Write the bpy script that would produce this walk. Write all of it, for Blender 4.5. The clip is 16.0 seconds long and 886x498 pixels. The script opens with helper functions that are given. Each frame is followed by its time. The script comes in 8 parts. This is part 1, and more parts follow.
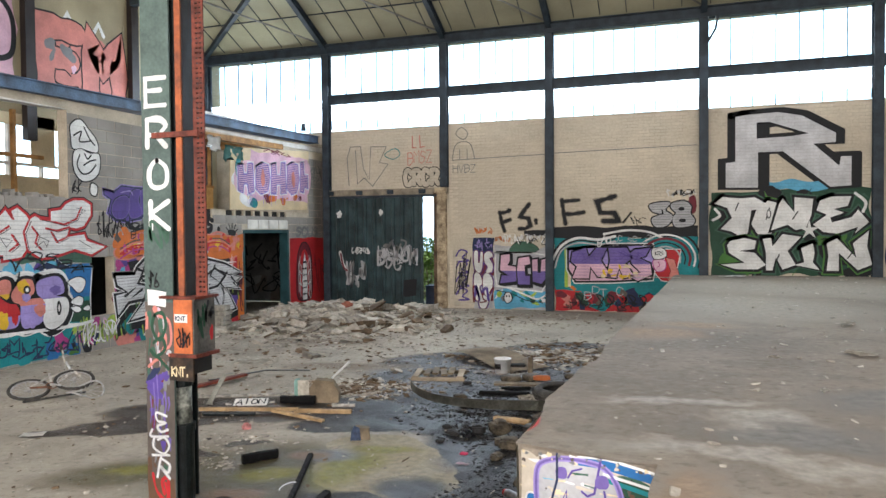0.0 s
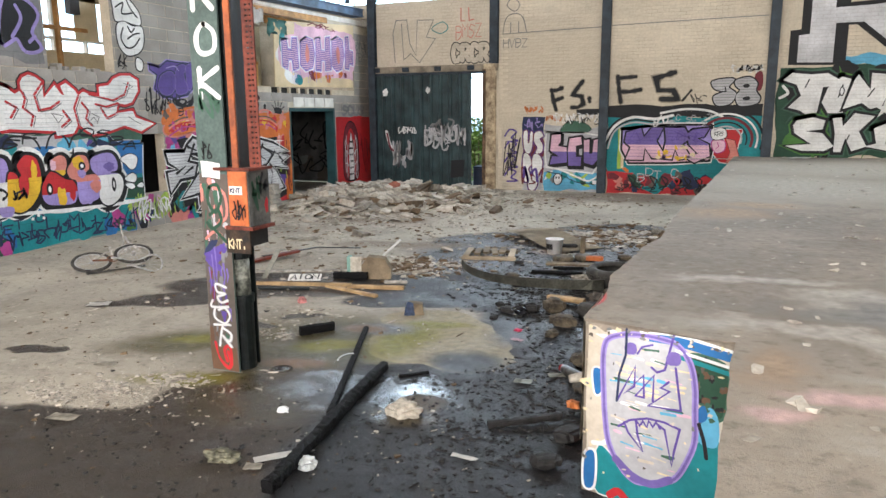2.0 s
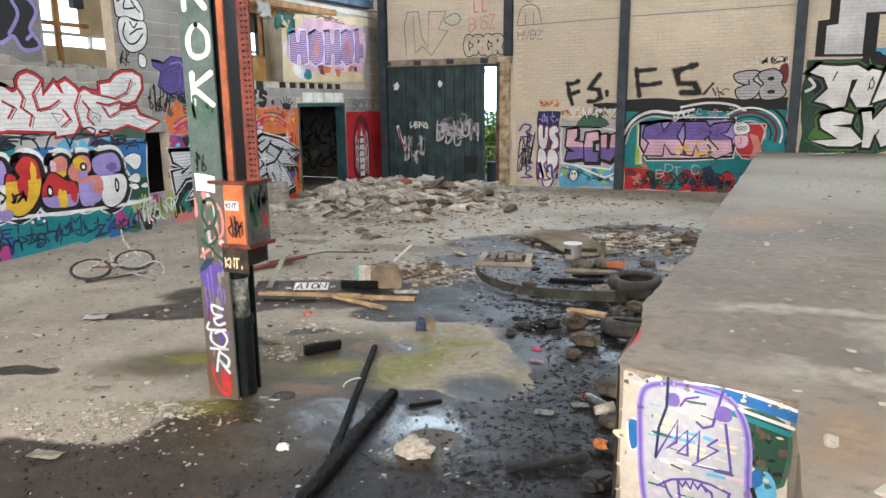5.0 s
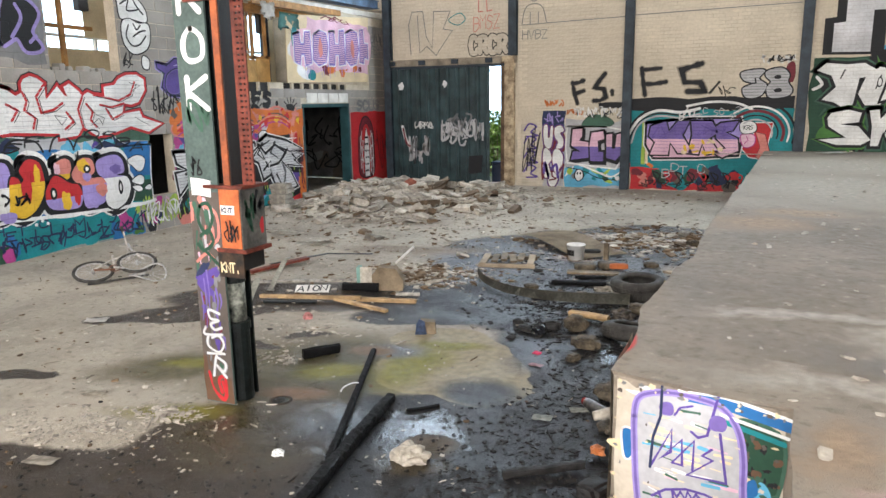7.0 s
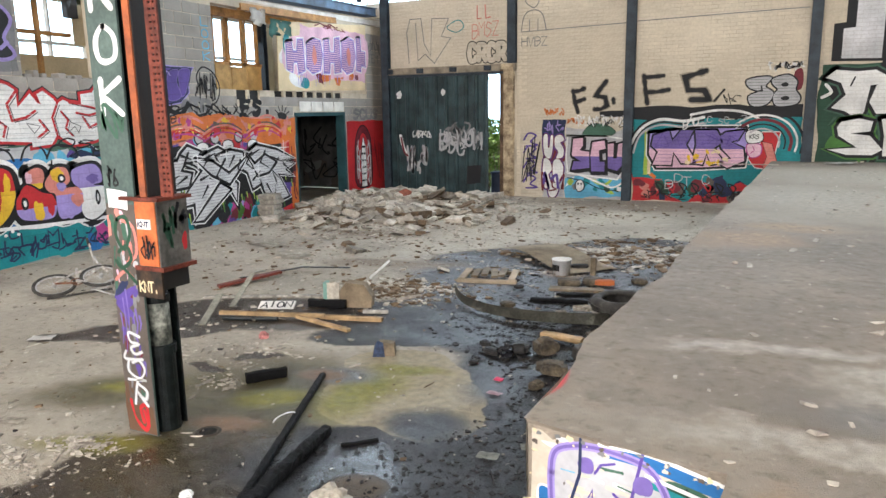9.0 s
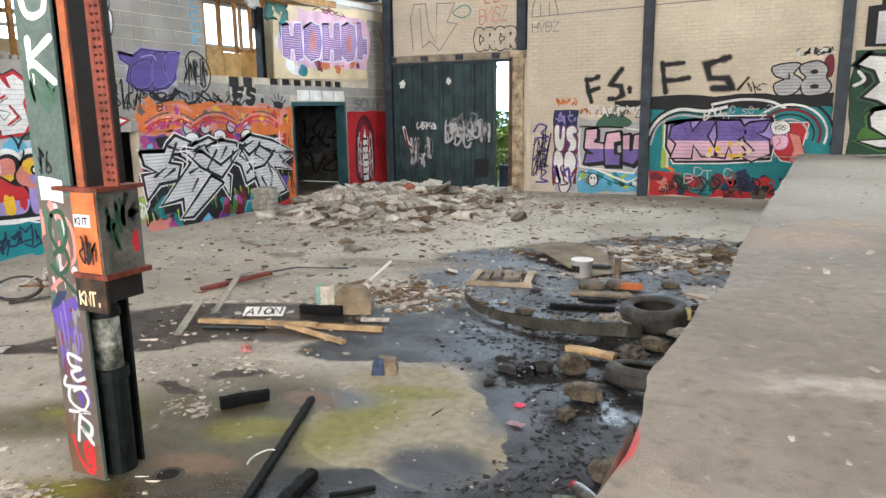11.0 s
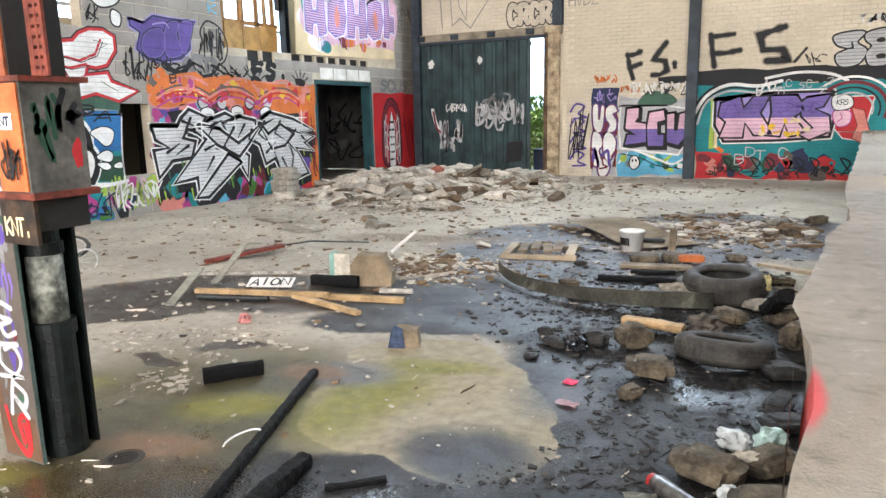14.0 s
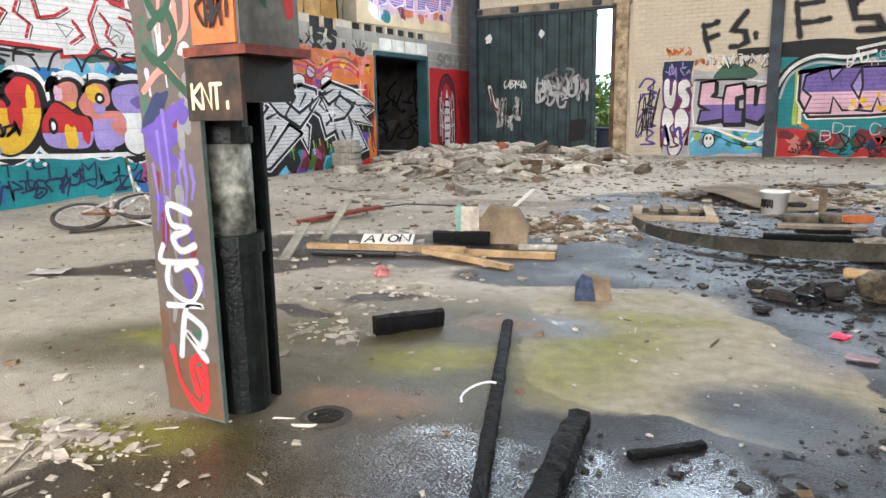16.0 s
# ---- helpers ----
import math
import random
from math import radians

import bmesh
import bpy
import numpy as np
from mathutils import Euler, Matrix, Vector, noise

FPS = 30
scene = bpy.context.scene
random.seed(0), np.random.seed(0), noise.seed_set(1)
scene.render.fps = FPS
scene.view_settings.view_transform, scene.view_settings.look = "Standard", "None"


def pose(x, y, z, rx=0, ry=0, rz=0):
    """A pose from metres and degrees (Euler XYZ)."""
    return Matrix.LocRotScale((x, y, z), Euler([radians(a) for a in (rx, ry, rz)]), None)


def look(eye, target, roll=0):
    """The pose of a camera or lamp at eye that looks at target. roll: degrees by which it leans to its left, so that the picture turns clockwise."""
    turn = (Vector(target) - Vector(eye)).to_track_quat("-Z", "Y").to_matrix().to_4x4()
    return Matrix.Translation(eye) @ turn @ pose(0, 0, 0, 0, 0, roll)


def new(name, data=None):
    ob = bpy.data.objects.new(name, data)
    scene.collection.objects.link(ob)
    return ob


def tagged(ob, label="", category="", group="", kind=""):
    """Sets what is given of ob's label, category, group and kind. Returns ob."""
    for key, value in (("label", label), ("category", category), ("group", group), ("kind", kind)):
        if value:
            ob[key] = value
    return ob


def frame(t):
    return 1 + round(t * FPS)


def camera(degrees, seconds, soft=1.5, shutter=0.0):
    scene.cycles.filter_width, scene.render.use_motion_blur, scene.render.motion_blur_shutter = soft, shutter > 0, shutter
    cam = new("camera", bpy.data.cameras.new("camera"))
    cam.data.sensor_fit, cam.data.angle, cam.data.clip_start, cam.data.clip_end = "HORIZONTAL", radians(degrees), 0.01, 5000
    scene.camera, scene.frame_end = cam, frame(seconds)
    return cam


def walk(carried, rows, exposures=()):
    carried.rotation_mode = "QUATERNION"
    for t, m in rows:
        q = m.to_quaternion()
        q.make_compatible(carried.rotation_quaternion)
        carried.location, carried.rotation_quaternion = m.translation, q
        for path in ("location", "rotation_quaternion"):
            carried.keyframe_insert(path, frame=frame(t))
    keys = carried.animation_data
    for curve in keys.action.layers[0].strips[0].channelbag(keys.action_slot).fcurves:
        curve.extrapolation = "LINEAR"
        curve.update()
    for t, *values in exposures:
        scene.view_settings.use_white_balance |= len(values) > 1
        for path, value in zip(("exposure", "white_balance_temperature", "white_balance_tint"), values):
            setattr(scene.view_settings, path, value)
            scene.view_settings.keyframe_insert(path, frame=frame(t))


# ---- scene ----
cam = camera(64.5, 16.0)
PATH = [
    (0, (-0.017, -0.057, 2.008), (-0.646, 1.841, 1.956), -0.5),
    (0.5, (-0.036, -0.026, 1.965), (-0.743, 1.844, 1.92), -0.8),
    (0.6, (-0.029, -0.026, 1.962), (-0.749, 1.838, 1.888), -0.8),
    (1, (-0.085, 0.003, 1.929), (-0.808, 1.853, 1.694), -0.4),
    (1.5, (-0.134, 0.038, 1.918), (-0.864, 1.872, 1.595), -0.6),
    (2, (-0.184, 0.077, 1.918), (-0.918, 1.899, 1.539), -0.4),
    (2.5, (-0.208, 0.172, 1.918), (-0.949, 1.986, 1.519), -0.5),
    (3, (-0.214, 0.303, 1.952), (-0.967, 2.112, 1.551), -0.5),
    (3.5, (-0.255, 0.374, 1.97), (-1.007, 2.184, 1.568), -0.5),
    (4, (-0.331, 0.427, 1.994), (-1.084, 2.235, 1.59), -0.5),
    (6.5, (-0.367, 0.524, 2.056), (-1.149, 2.319, 1.648), -0.9),
    (7, (-0.307, 0.552, 2.058), (-1.092, 2.346, 1.649), -0.9),
    (7.5, (-0.229, 0.594, 2.052), (-1.019, 2.385, 1.643), -0.8),
    (8, (-0.124, 0.682, 2.032), (-0.92, 2.469, 1.618), -0.8),
    (8.5, (-0.056, 0.904, 2.008), (-0.867, 2.685, 1.593), -0.9),
    (9, (-0.04, 1.147, 2.017), (-0.871, 2.926, 1.636), -0.9),
    (9.2, (-0.047, 1.234, 2.027), (-0.885, 3.012, 1.656), -1.1),
    (11.3, (-0.485, 1.951, 1.876), (-1.324, 3.723, 1.482), -0.8),
    (11.5, (-0.503, 1.985, 1.867), (-1.344, 3.757, 1.476), -0.8),
    (12, (-0.587, 2.111, 1.777), (-1.424, 3.879, 1.364), -0.8),
    (12.5, (-0.634, 2.224, 1.699), (-1.501, 3.985, 1.317), -0.9),
    (13, (-0.614, 2.337, 1.613), (-1.46, 4.102, 1.202), -1.0),
    (13.5, (-0.672, 2.464, 1.504), (-1.534, 4.225, 1.104), -0.9),
    (14, (-0.791, 2.59, 1.389), (-1.706, 4.326, 1.008), -1.2),
    (14.5, (-0.913, 2.677, 1.277), (-1.839, 4.406, 0.885), -1.4),
    (15, (-1.208, 2.702, 1.145), (-2.104, 4.443, 0.736), -1.1),
    (15.5, (-1.541, 2.712, 1.013), (-2.423, 4.459, 0.601), -0.7),
    (16, (-1.906, 2.722, 0.945), (-2.858, 4.438, 0.56), -1.0),
]
walk(cam, [(t, look(eye, target, roll)) for t, eye, target, roll in PATH],
     exposures=[(0, 0.55), (0.6, 0.56), (1, 0.65), (2, 0.84), (4, 0.86), (9, 0.92), (12, 1.19), (14.5, 1.36), (16, 1.27)])

# ---- world, sun, exposure ----
SUN_ELEV, SUN_AZ = radians(34), radians(-93)      # azimuth measured from +y towards +x
sky_world = bpy.data.worlds.new("sky")
scene.world = sky_world
sky_world.use_nodes = True
wn = sky_world.node_tree.nodes
sky = wn.new("ShaderNodeTexSky")
sky.sky_type = "NISHITA"
sky.sun_disc = False
sky.sun_elevation, sky.sun_rotation = SUN_ELEV, SUN_AZ
sky.air_density, sky.dust_density = 1.0, 3.0
wn["Background"].inputs["Strength"].default_value = 0.15
sky_world.node_tree.links.new(sky.outputs["Color"], wn["Background"].inputs["Color"])
sun_data = bpy.data.lights.new("sun", "SUN")
sun_data.energy, sun_data.angle, sun_data.color = 4.0, radians(0.6), (1.0, 0.93, 0.82)
sun = new("sun", sun_data)
sun_from = Vector((math.sin(SUN_AZ) * math.cos(SUN_ELEV), math.cos(SUN_AZ) * math.cos(SUN_ELEV), math.sin(SUN_ELEV)))
sun.matrix_world = look(sun_from * 60, (0, 0, 0))


def daylight(name, m, sx, sy, watts):
    """Area lamp for sky light in an opening of the building, seen or added."""
    d = bpy.data.lights.new(name, "AREA")
    d.shape, d.size, d.size_y, d.energy, d.color = "RECTANGLE", sx, sy, watts, (1.0, 0.94, 0.925)
    ob = new(name, d)
    ob.matrix_world = m
    return ob


# fill from an unseen ridge strip and rear band, both added; far glazed band is real
daylight("rooflight", look((-1, 5.2, 11.2), (-1, 5.2, 0)), 22, 2.6, 250)
daylight("far_glazing", look((-4.4, 17.2, 5.9), (-4.4, 8, 0.0)), 17, 1.9, 800).data.color = (0.74, 0.86, 1.0)
daylight("rear_glazing", look((-1, -5.7, 4.2), (-1, 8, 2.5)), 20, 4.0, 1800)
daylight("annex_window", look((-12.9, 13.9, 3.4), (-9, 13.4, 3.0)), 4.0, 1.6, 60)

# ---- materials ----
MATS = {}


def mat(name, color, rough=0.8, metal=0.0, var=0.25, scale=3.0, fine=40.0, bump=0.15, tint=None, spec=0.3, per_object=0.0, island=0.0):
    """A worn surface: base colour broken by two scales of noise, with fine relief."""
    if name in MATS:
        return MATS[name]
    m = bpy.data.materials.new(name)
    m.use_nodes = True
    t = m.node_tree
    b = t.nodes["Principled BSDF"]
    co = t.nodes.new("ShaderNodeTexCoord")
    n1 = t.nodes.new("ShaderNodeTexNoise")
    n1.inputs["Scale"].default_value, n1.inputs["Detail"].default_value = scale, 6
    n2 = t.nodes.new("ShaderNodeTexNoise")
    n2.inputs["Scale"].default_value, n2.inputs["Detail"].default_value = fine, 4
    for n in (n1, n2):
        t.links.new(co.outputs["Object"], n.inputs["Vector"])
    ramp = t.nodes.new("ShaderNodeValToRGB")
    dark = tint or tuple(c * (1 - var * 1.6) for c in color)
    light = tuple(min(1, c * (1 + var * 0.5)) for c in color)
    ramp.color_ramp.elements[0].position, ramp.color_ramp.elements[1].position = 0.32, 0.68
    ramp.color_ramp.elements[0].color, ramp.color_ramp.elements[1].color = (*dark, 1), (*light, 1)
    t.links.new(n1.outputs["Fac"], ramp.inputs["Fac"])
    mix = t.nodes.new("ShaderNodeMix")
    mix.data_type, mix.blend_type = "RGBA", "MULTIPLY"
    mix.inputs["Factor"].default_value = 1.0
    r2 = t.nodes.new("ShaderNodeMapRange")
    r2.inputs["From Min"].default_value, r2.inputs["From Max"].default_value = 0.3, 0.7
    r2.inputs["To Min"].default_value, r2.inputs["To Max"].default_value = 1 - var, 1.0
    t.links.new(n2.outputs["Fac"], r2.inputs["Value"])
    t.links.new(ramp.outputs["Color"], mix.inputs["A"])
    t.links.new(r2.outputs["Result"], mix.inputs["B"])
    out = mix.outputs["Result"]
    if per_object or island:
        if per_object:
            info, sock = t.nodes.new("ShaderNodeObjectInfo"), "Random"
        else:
            info, sock = t.nodes.new("ShaderNodeNewGeometry"), "Random Per Island"
        r3 = t.nodes.new("ShaderNodeMapRange")
        r3.inputs["To Min"].default_value, r3.inputs["To Max"].default_value = 1 - (per_object or island), 1.0
        t.links.new(info.outputs[sock], r3.inputs["Value"])
        m2 = t.nodes.new("ShaderNodeMix")
        m2.data_type, m2.blend_type = "RGBA", "MULTIPLY"
        m2.inputs["Factor"].default_value = 1.0
        t.links.new(out, m2.inputs["A"])
        t.links.new(r3.outputs["Result"], m2.inputs["B"])
        out = m2.outputs["Result"]
    t.links.new(out, b.inputs["Base Color"])
    b.inputs["Roughness"].default_value, b.inputs["Metallic"].default_value = rough, metal
    b.inputs["Specular IOR Level"].default_value = spec
    if bump:
        bp = t.nodes.new("ShaderNodeBump")
        bp.inputs["Strength"].default_value, bp.inputs["Distance"].default_value = bump, 0.01
        t.links.new(n2.outputs["Fac"], bp.inputs["Height"])
        t.links.new(bp.outputs["Normal"], b.inputs["Normal"])
    MATS[name] = m
    return m


def glass_mat(name, rough=0.05):
    m = bpy.data.materials.new(name)
    m.use_nodes = True
    b = m.node_tree.nodes["Principled BSDF"]
    b.inputs["Base Color"].default_value = (0.95, 0.97, 0.96, 1)
    b.inputs["Roughness"].default_value = rough
    b.inputs["Transmission Weight"].default_value = 1.0
    b.inputs["IOR"].default_value = 1.1
    MATS[name] = m
    return m


CONCRETE = mat("concrete", (0.34, 0.31, 0.27), 0.85, var=0.22, scale=1.2, fine=30)
PLATFORM = mat("platform_concrete", (0.30, 0.27, 0.235), 0.88, var=0.2, scale=0.9, fine=25, bump=0.25)
STEEL = mat("blue_black_steel", (0.035, 0.05, 0.065), 0.55, var=0.3, scale=4)
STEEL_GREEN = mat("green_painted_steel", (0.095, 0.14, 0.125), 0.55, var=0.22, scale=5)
# own dark colour of the downpipe; on the column web it paints recess shade
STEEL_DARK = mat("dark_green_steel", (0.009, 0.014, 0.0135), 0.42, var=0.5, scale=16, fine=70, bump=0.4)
ORANGE = mat("red_lead_steel", (0.42, 0.11, 0.035), 0.6, var=0.3, scale=8, tint=(0.2, 0.06, 0.03))
RED_STEEL = mat("red_oxide_steel", (0.19, 0.042, 0.024), 0.6, var=0.35, scale=10)
BRICK_PAINT = mat("cream_painted_brick", (0.66, 0.58, 0.45), 0.75, var=0.16, scale=0.7, fine=18, bump=0.3, island=0.08)
BRICK_ONE = mat("cream_painted_brick_single", (0.66, 0.58, 0.45), 0.75, var=0.16, scale=2.7, fine=18, bump=0.3, per_object=0.08)
MORTAR = mat("mortar", (0.60, 0.525, 0.41), 0.9, var=0.2, scale=2)
BLOCK_GREY = mat("grey_block", (0.35, 0.33, 0.30), 0.9, var=0.16, scale=1.5, fine=60, bump=0.4, island=0.12)
BLOCK_ONE = mat("grey_block_single", (0.35, 0.33, 0.30), 0.9, var=0.16, scale=2.5, fine=60, bump=0.4, per_object=0.12)
PLASTER = mat("dull_plaster", (0.45, 0.42, 0.37), 0.9, var=0.2, scale=0.8)
ROOF_BOARD = mat("yellowed_roof_board", (0.42, 0.40, 0.28), 0.85, var=0.15, scale=0.8)
BLUE_BEAM = mat("faded_blue_steel", (0.10, 0.17, 0.28), 0.6, var=0.35, scale=3, tint=(0.06, 0.08, 0.11))
GATE_GREEN = mat("gate_green_sheet", (0.035, 0.065, 0.07), 0.5, var=0.35, scale=3)
WOOD_PALE = mat("pale_timber", (0.45, 0.30, 0.15), 0.75, var=0.3, scale=6)
WOOD_ORANGE = mat("orange_timber", (0.50, 0.26, 0.09), 0.7, var=0.3, scale=6)
WOOD_OLD = mat("dirty_timber", (0.22, 0.17, 0.11), 0.8, var=0.35, scale=7)
CHAR = mat("charred_timber", (0.006, 0.006, 0.0065), 0.7, var=0.4, scale=30, fine=90, bump=0.9, spec=0.15)
RUBBER = mat("tyre_rubber", (0.062, 0.057, 0.05), 0.75, var=0.35, scale=9)
WHITE_FRAME = mat("white_paint", (0.75, 0.73, 0.68), 0.6, var=0.15, scale=4)
GLASS = glass_mat("profile_glass", 0.25)


def ground_mat(name, base, patches, fine_bump=0.75):
    """Concrete with stains and tone patches: each patch is (colour, roughness, edge softness, warp, ovals); ovals are
    (x, y, rx, ry, turn).
    """
    m = bpy.data.materials.new(name)
    m.use_nodes = True
    t = m.node_tree
    N, L = t.nodes.new, t.links.new
    b = t.nodes["Principled BSDF"]
    co = N("ShaderNodeTexCoord")

    def tex(scale, detail=8, rough=0.6, vec=None, dist=0.0):
        n = N("ShaderNodeTexNoise")
        n.inputs["Scale"].default_value, n.inputs["Detail"].default_value, n.inputs["Roughness"].default_value = scale, detail, rough
        n.inputs["Distortion"].default_value = dist
        L(vec or co.outputs["Object"], n.inputs["Vector"])
        return n

    def ramp(src, a, b2, lo, hi):
        r = N("ShaderNodeMapRange")
        r.interpolation_type = "SMOOTHSTEP"
        for k, v in (("From Min", a), ("From Max", b2), ("To Min", lo), ("To Max", hi)):
            r.inputs[k].default_value = v
        L(src, r.inputs["Value"])
        return r.outputs["Result"]

    def mixc(fac, a, c, mode="MIX"):
        x = N("ShaderNodeMix")
        x.data_type, x.blend_type = "RGBA", mode
        if isinstance(fac, float):
            x.inputs["Factor"].default_value = fac
        else:
            L(fac, x.inputs["Factor"])
        L(a, x.inputs["A"])
        if isinstance(c, tuple):
            x.inputs["B"].default_value = (*c, 1)
        else:
            L(c, x.inputs["B"])
        return x.outputs["Result"]

    big, mid, small, grit = tex(0.55), tex(2.3, dist=0.6), tex(14), tex(130, 5)
    cr = N("ShaderNodeValToRGB")
    els = cr.color_ramp.elements
    els[0].position, els[1].position = 0.36, 0.66
    els[0].color, els[1].color = (*(c * 0.66 for c in base), 1), (*(min(1, c * 1.12) for c in base), 1)
    L(big.outputs["Fac"], cr.inputs["Fac"])
    col = mixc(ramp(mid.outputs["Fac"], 0.5, 0.68, 0.0, 0.55), cr.outputs["Color"], tuple(c * 0.58 for c in base))
    col = mixc(ramp(small.outputs["Fac"], 0.52, 0.7, 0.0, 0.65), col, tuple(c * 0.5 for c in base))
    col = mixc(ramp(small.outputs["Fac"], 0.28, 0.40, 0.55, 0.0), col, tuple(min(1, c * 1.5) for c in base))
    fleck, crumb = tex(48, 3, 0.5), tex(23, 5, 0.7, dist=1.2)
    col = mixc(ramp(fleck.outputs["Fac"], 0.60, 0.68, 0.0, 0.32), col, tuple(c * 0.5 for c in base))
    col = mixc(ramp(crumb.outputs["Fac"], 0.64, 0.70, 0.0, 0.5), col, tuple(min(1, c * 1.45) for c in base))
    rough = ramp(small.outputs["Fac"], 0.3, 0.7, 0.72, 0.95)
    blend = N("ShaderNodeMath")
    blend.operation = "MULTIPLY_ADD"
    half = N("ShaderNodeMath")
    half.operation = "MULTIPLY"
    half.inputs[1].default_value = 0.45
    L(mid.outputs["Fac"], half.inputs[0])
    L(grit.outputs["Fac"], blend.inputs[0])
    blend.inputs[1].default_value = 0.55
    L(half.outputs[0], blend.inputs[2])
    for colour, rg, soft, warp, ovals in patches:
        wn1 = tex(1.6, 6)
        sub = N("ShaderNodeVectorMath")
        sub.operation = "SUBTRACT"
        sub.inputs[1].default_value = (0.5, 0.5, 0.5)
        L(wn1.outputs["Color"], sub.inputs[0])
        sc = N("ShaderNodeVectorMath")
        sc.operation = "SCALE"
        sc.inputs["Scale"].default_value = warp
        L(sub.outputs[0], sc.inputs[0])
        ad = N("ShaderNodeVectorMath")
        L(co.outputs["Object"], ad.inputs[0])
        L(sc.outputs[0], ad.inputs[1])
        dist = None
        for x, y, rx, ry, turn in ovals:
            mp = N("ShaderNodeMapping")
            mp.vector_type = "TEXTURE"
            mp.inputs["Location"].default_value = (x, y, 0)
            mp.inputs["Rotation"].default_value = (0, 0, radians(turn))
            mp.inputs["Scale"].default_value = (rx, ry, 1000)
            L(ad.outputs[0], mp.inputs["Vector"])
            ln = N("ShaderNodeVectorMath")
            ln.operation = "LENGTH"
            L(mp.outputs[0], ln.inputs[0])
            if dist is None:
                dist = ln.outputs["Value"]
            else:
                mn = N("ShaderNodeMath")
                mn.operation = "SMOOTH_MIN"
                mn.inputs[2].default_value = 0.25
                L(dist, mn.inputs[0])
                L(ln.outputs["Value"], mn.inputs[1])
                dist = mn.outputs[0]
        mask = ramp(dist, 1 - soft, 1 + soft, 1.0, 0.0)
        # broken by grain so that the edge and the body are uneven
        vary = mixc(ramp(mid.outputs["Fac"], 0.35, 0.7, 0.0, 0.8), small.outputs["Color"], (0.5, 0.5, 0.5))
        tint = N("ShaderNodeMix")
        tint.data_type, tint.blend_type = "RGBA", "OVERLAY"
        tint.inputs["Factor"].default_value = 0.7
        tint.inputs["A"].default_value = (*colour, 1)
        L(small.outputs["Fac"], tint.inputs["B"])
        col = mixc(mask, col, tint.outputs["Result"])
        if isinstance(rg, tuple):
            rv = ramp(blend.outputs[0], 0.42, 0.56, rg[0], rg[1])
        else:
            vv = N("ShaderNodeValue")
            vv.outputs[0].default_value = rg
            rv = vv.outputs[0]
        mr = N("ShaderNodeMix")
        L(mask, mr.inputs["Factor"])
        L(rough, mr.inputs["A"])
        L(rv, mr.inputs["B"])
        rough = mr.outputs["Result"]
    L(col, b.inputs["Base Color"])
    L(rough, b.inputs["Roughness"])
    # relief fades where the surface lies under water
    fl = ramp(rough, 0.14, 0.5, 0.02, fine_bump)
    hmix = N("ShaderNodeMath")
    hmix.operation = "ADD"
    L(small.outputs["Fac"], hmix.inputs[0])
    L(grit.outputs["Fac"], hmix.inputs[1])
    bp = N("ShaderNodeBump")
    bp.inputs["Distance"].default_value = 0.02
    L(fl, bp.inputs["Strength"])
    L(hmix.outputs[0], bp.inputs["Height"])
    L(bp.outputs["Normal"], b.inputs["Normal"])
    MATS[name] = m
    return m


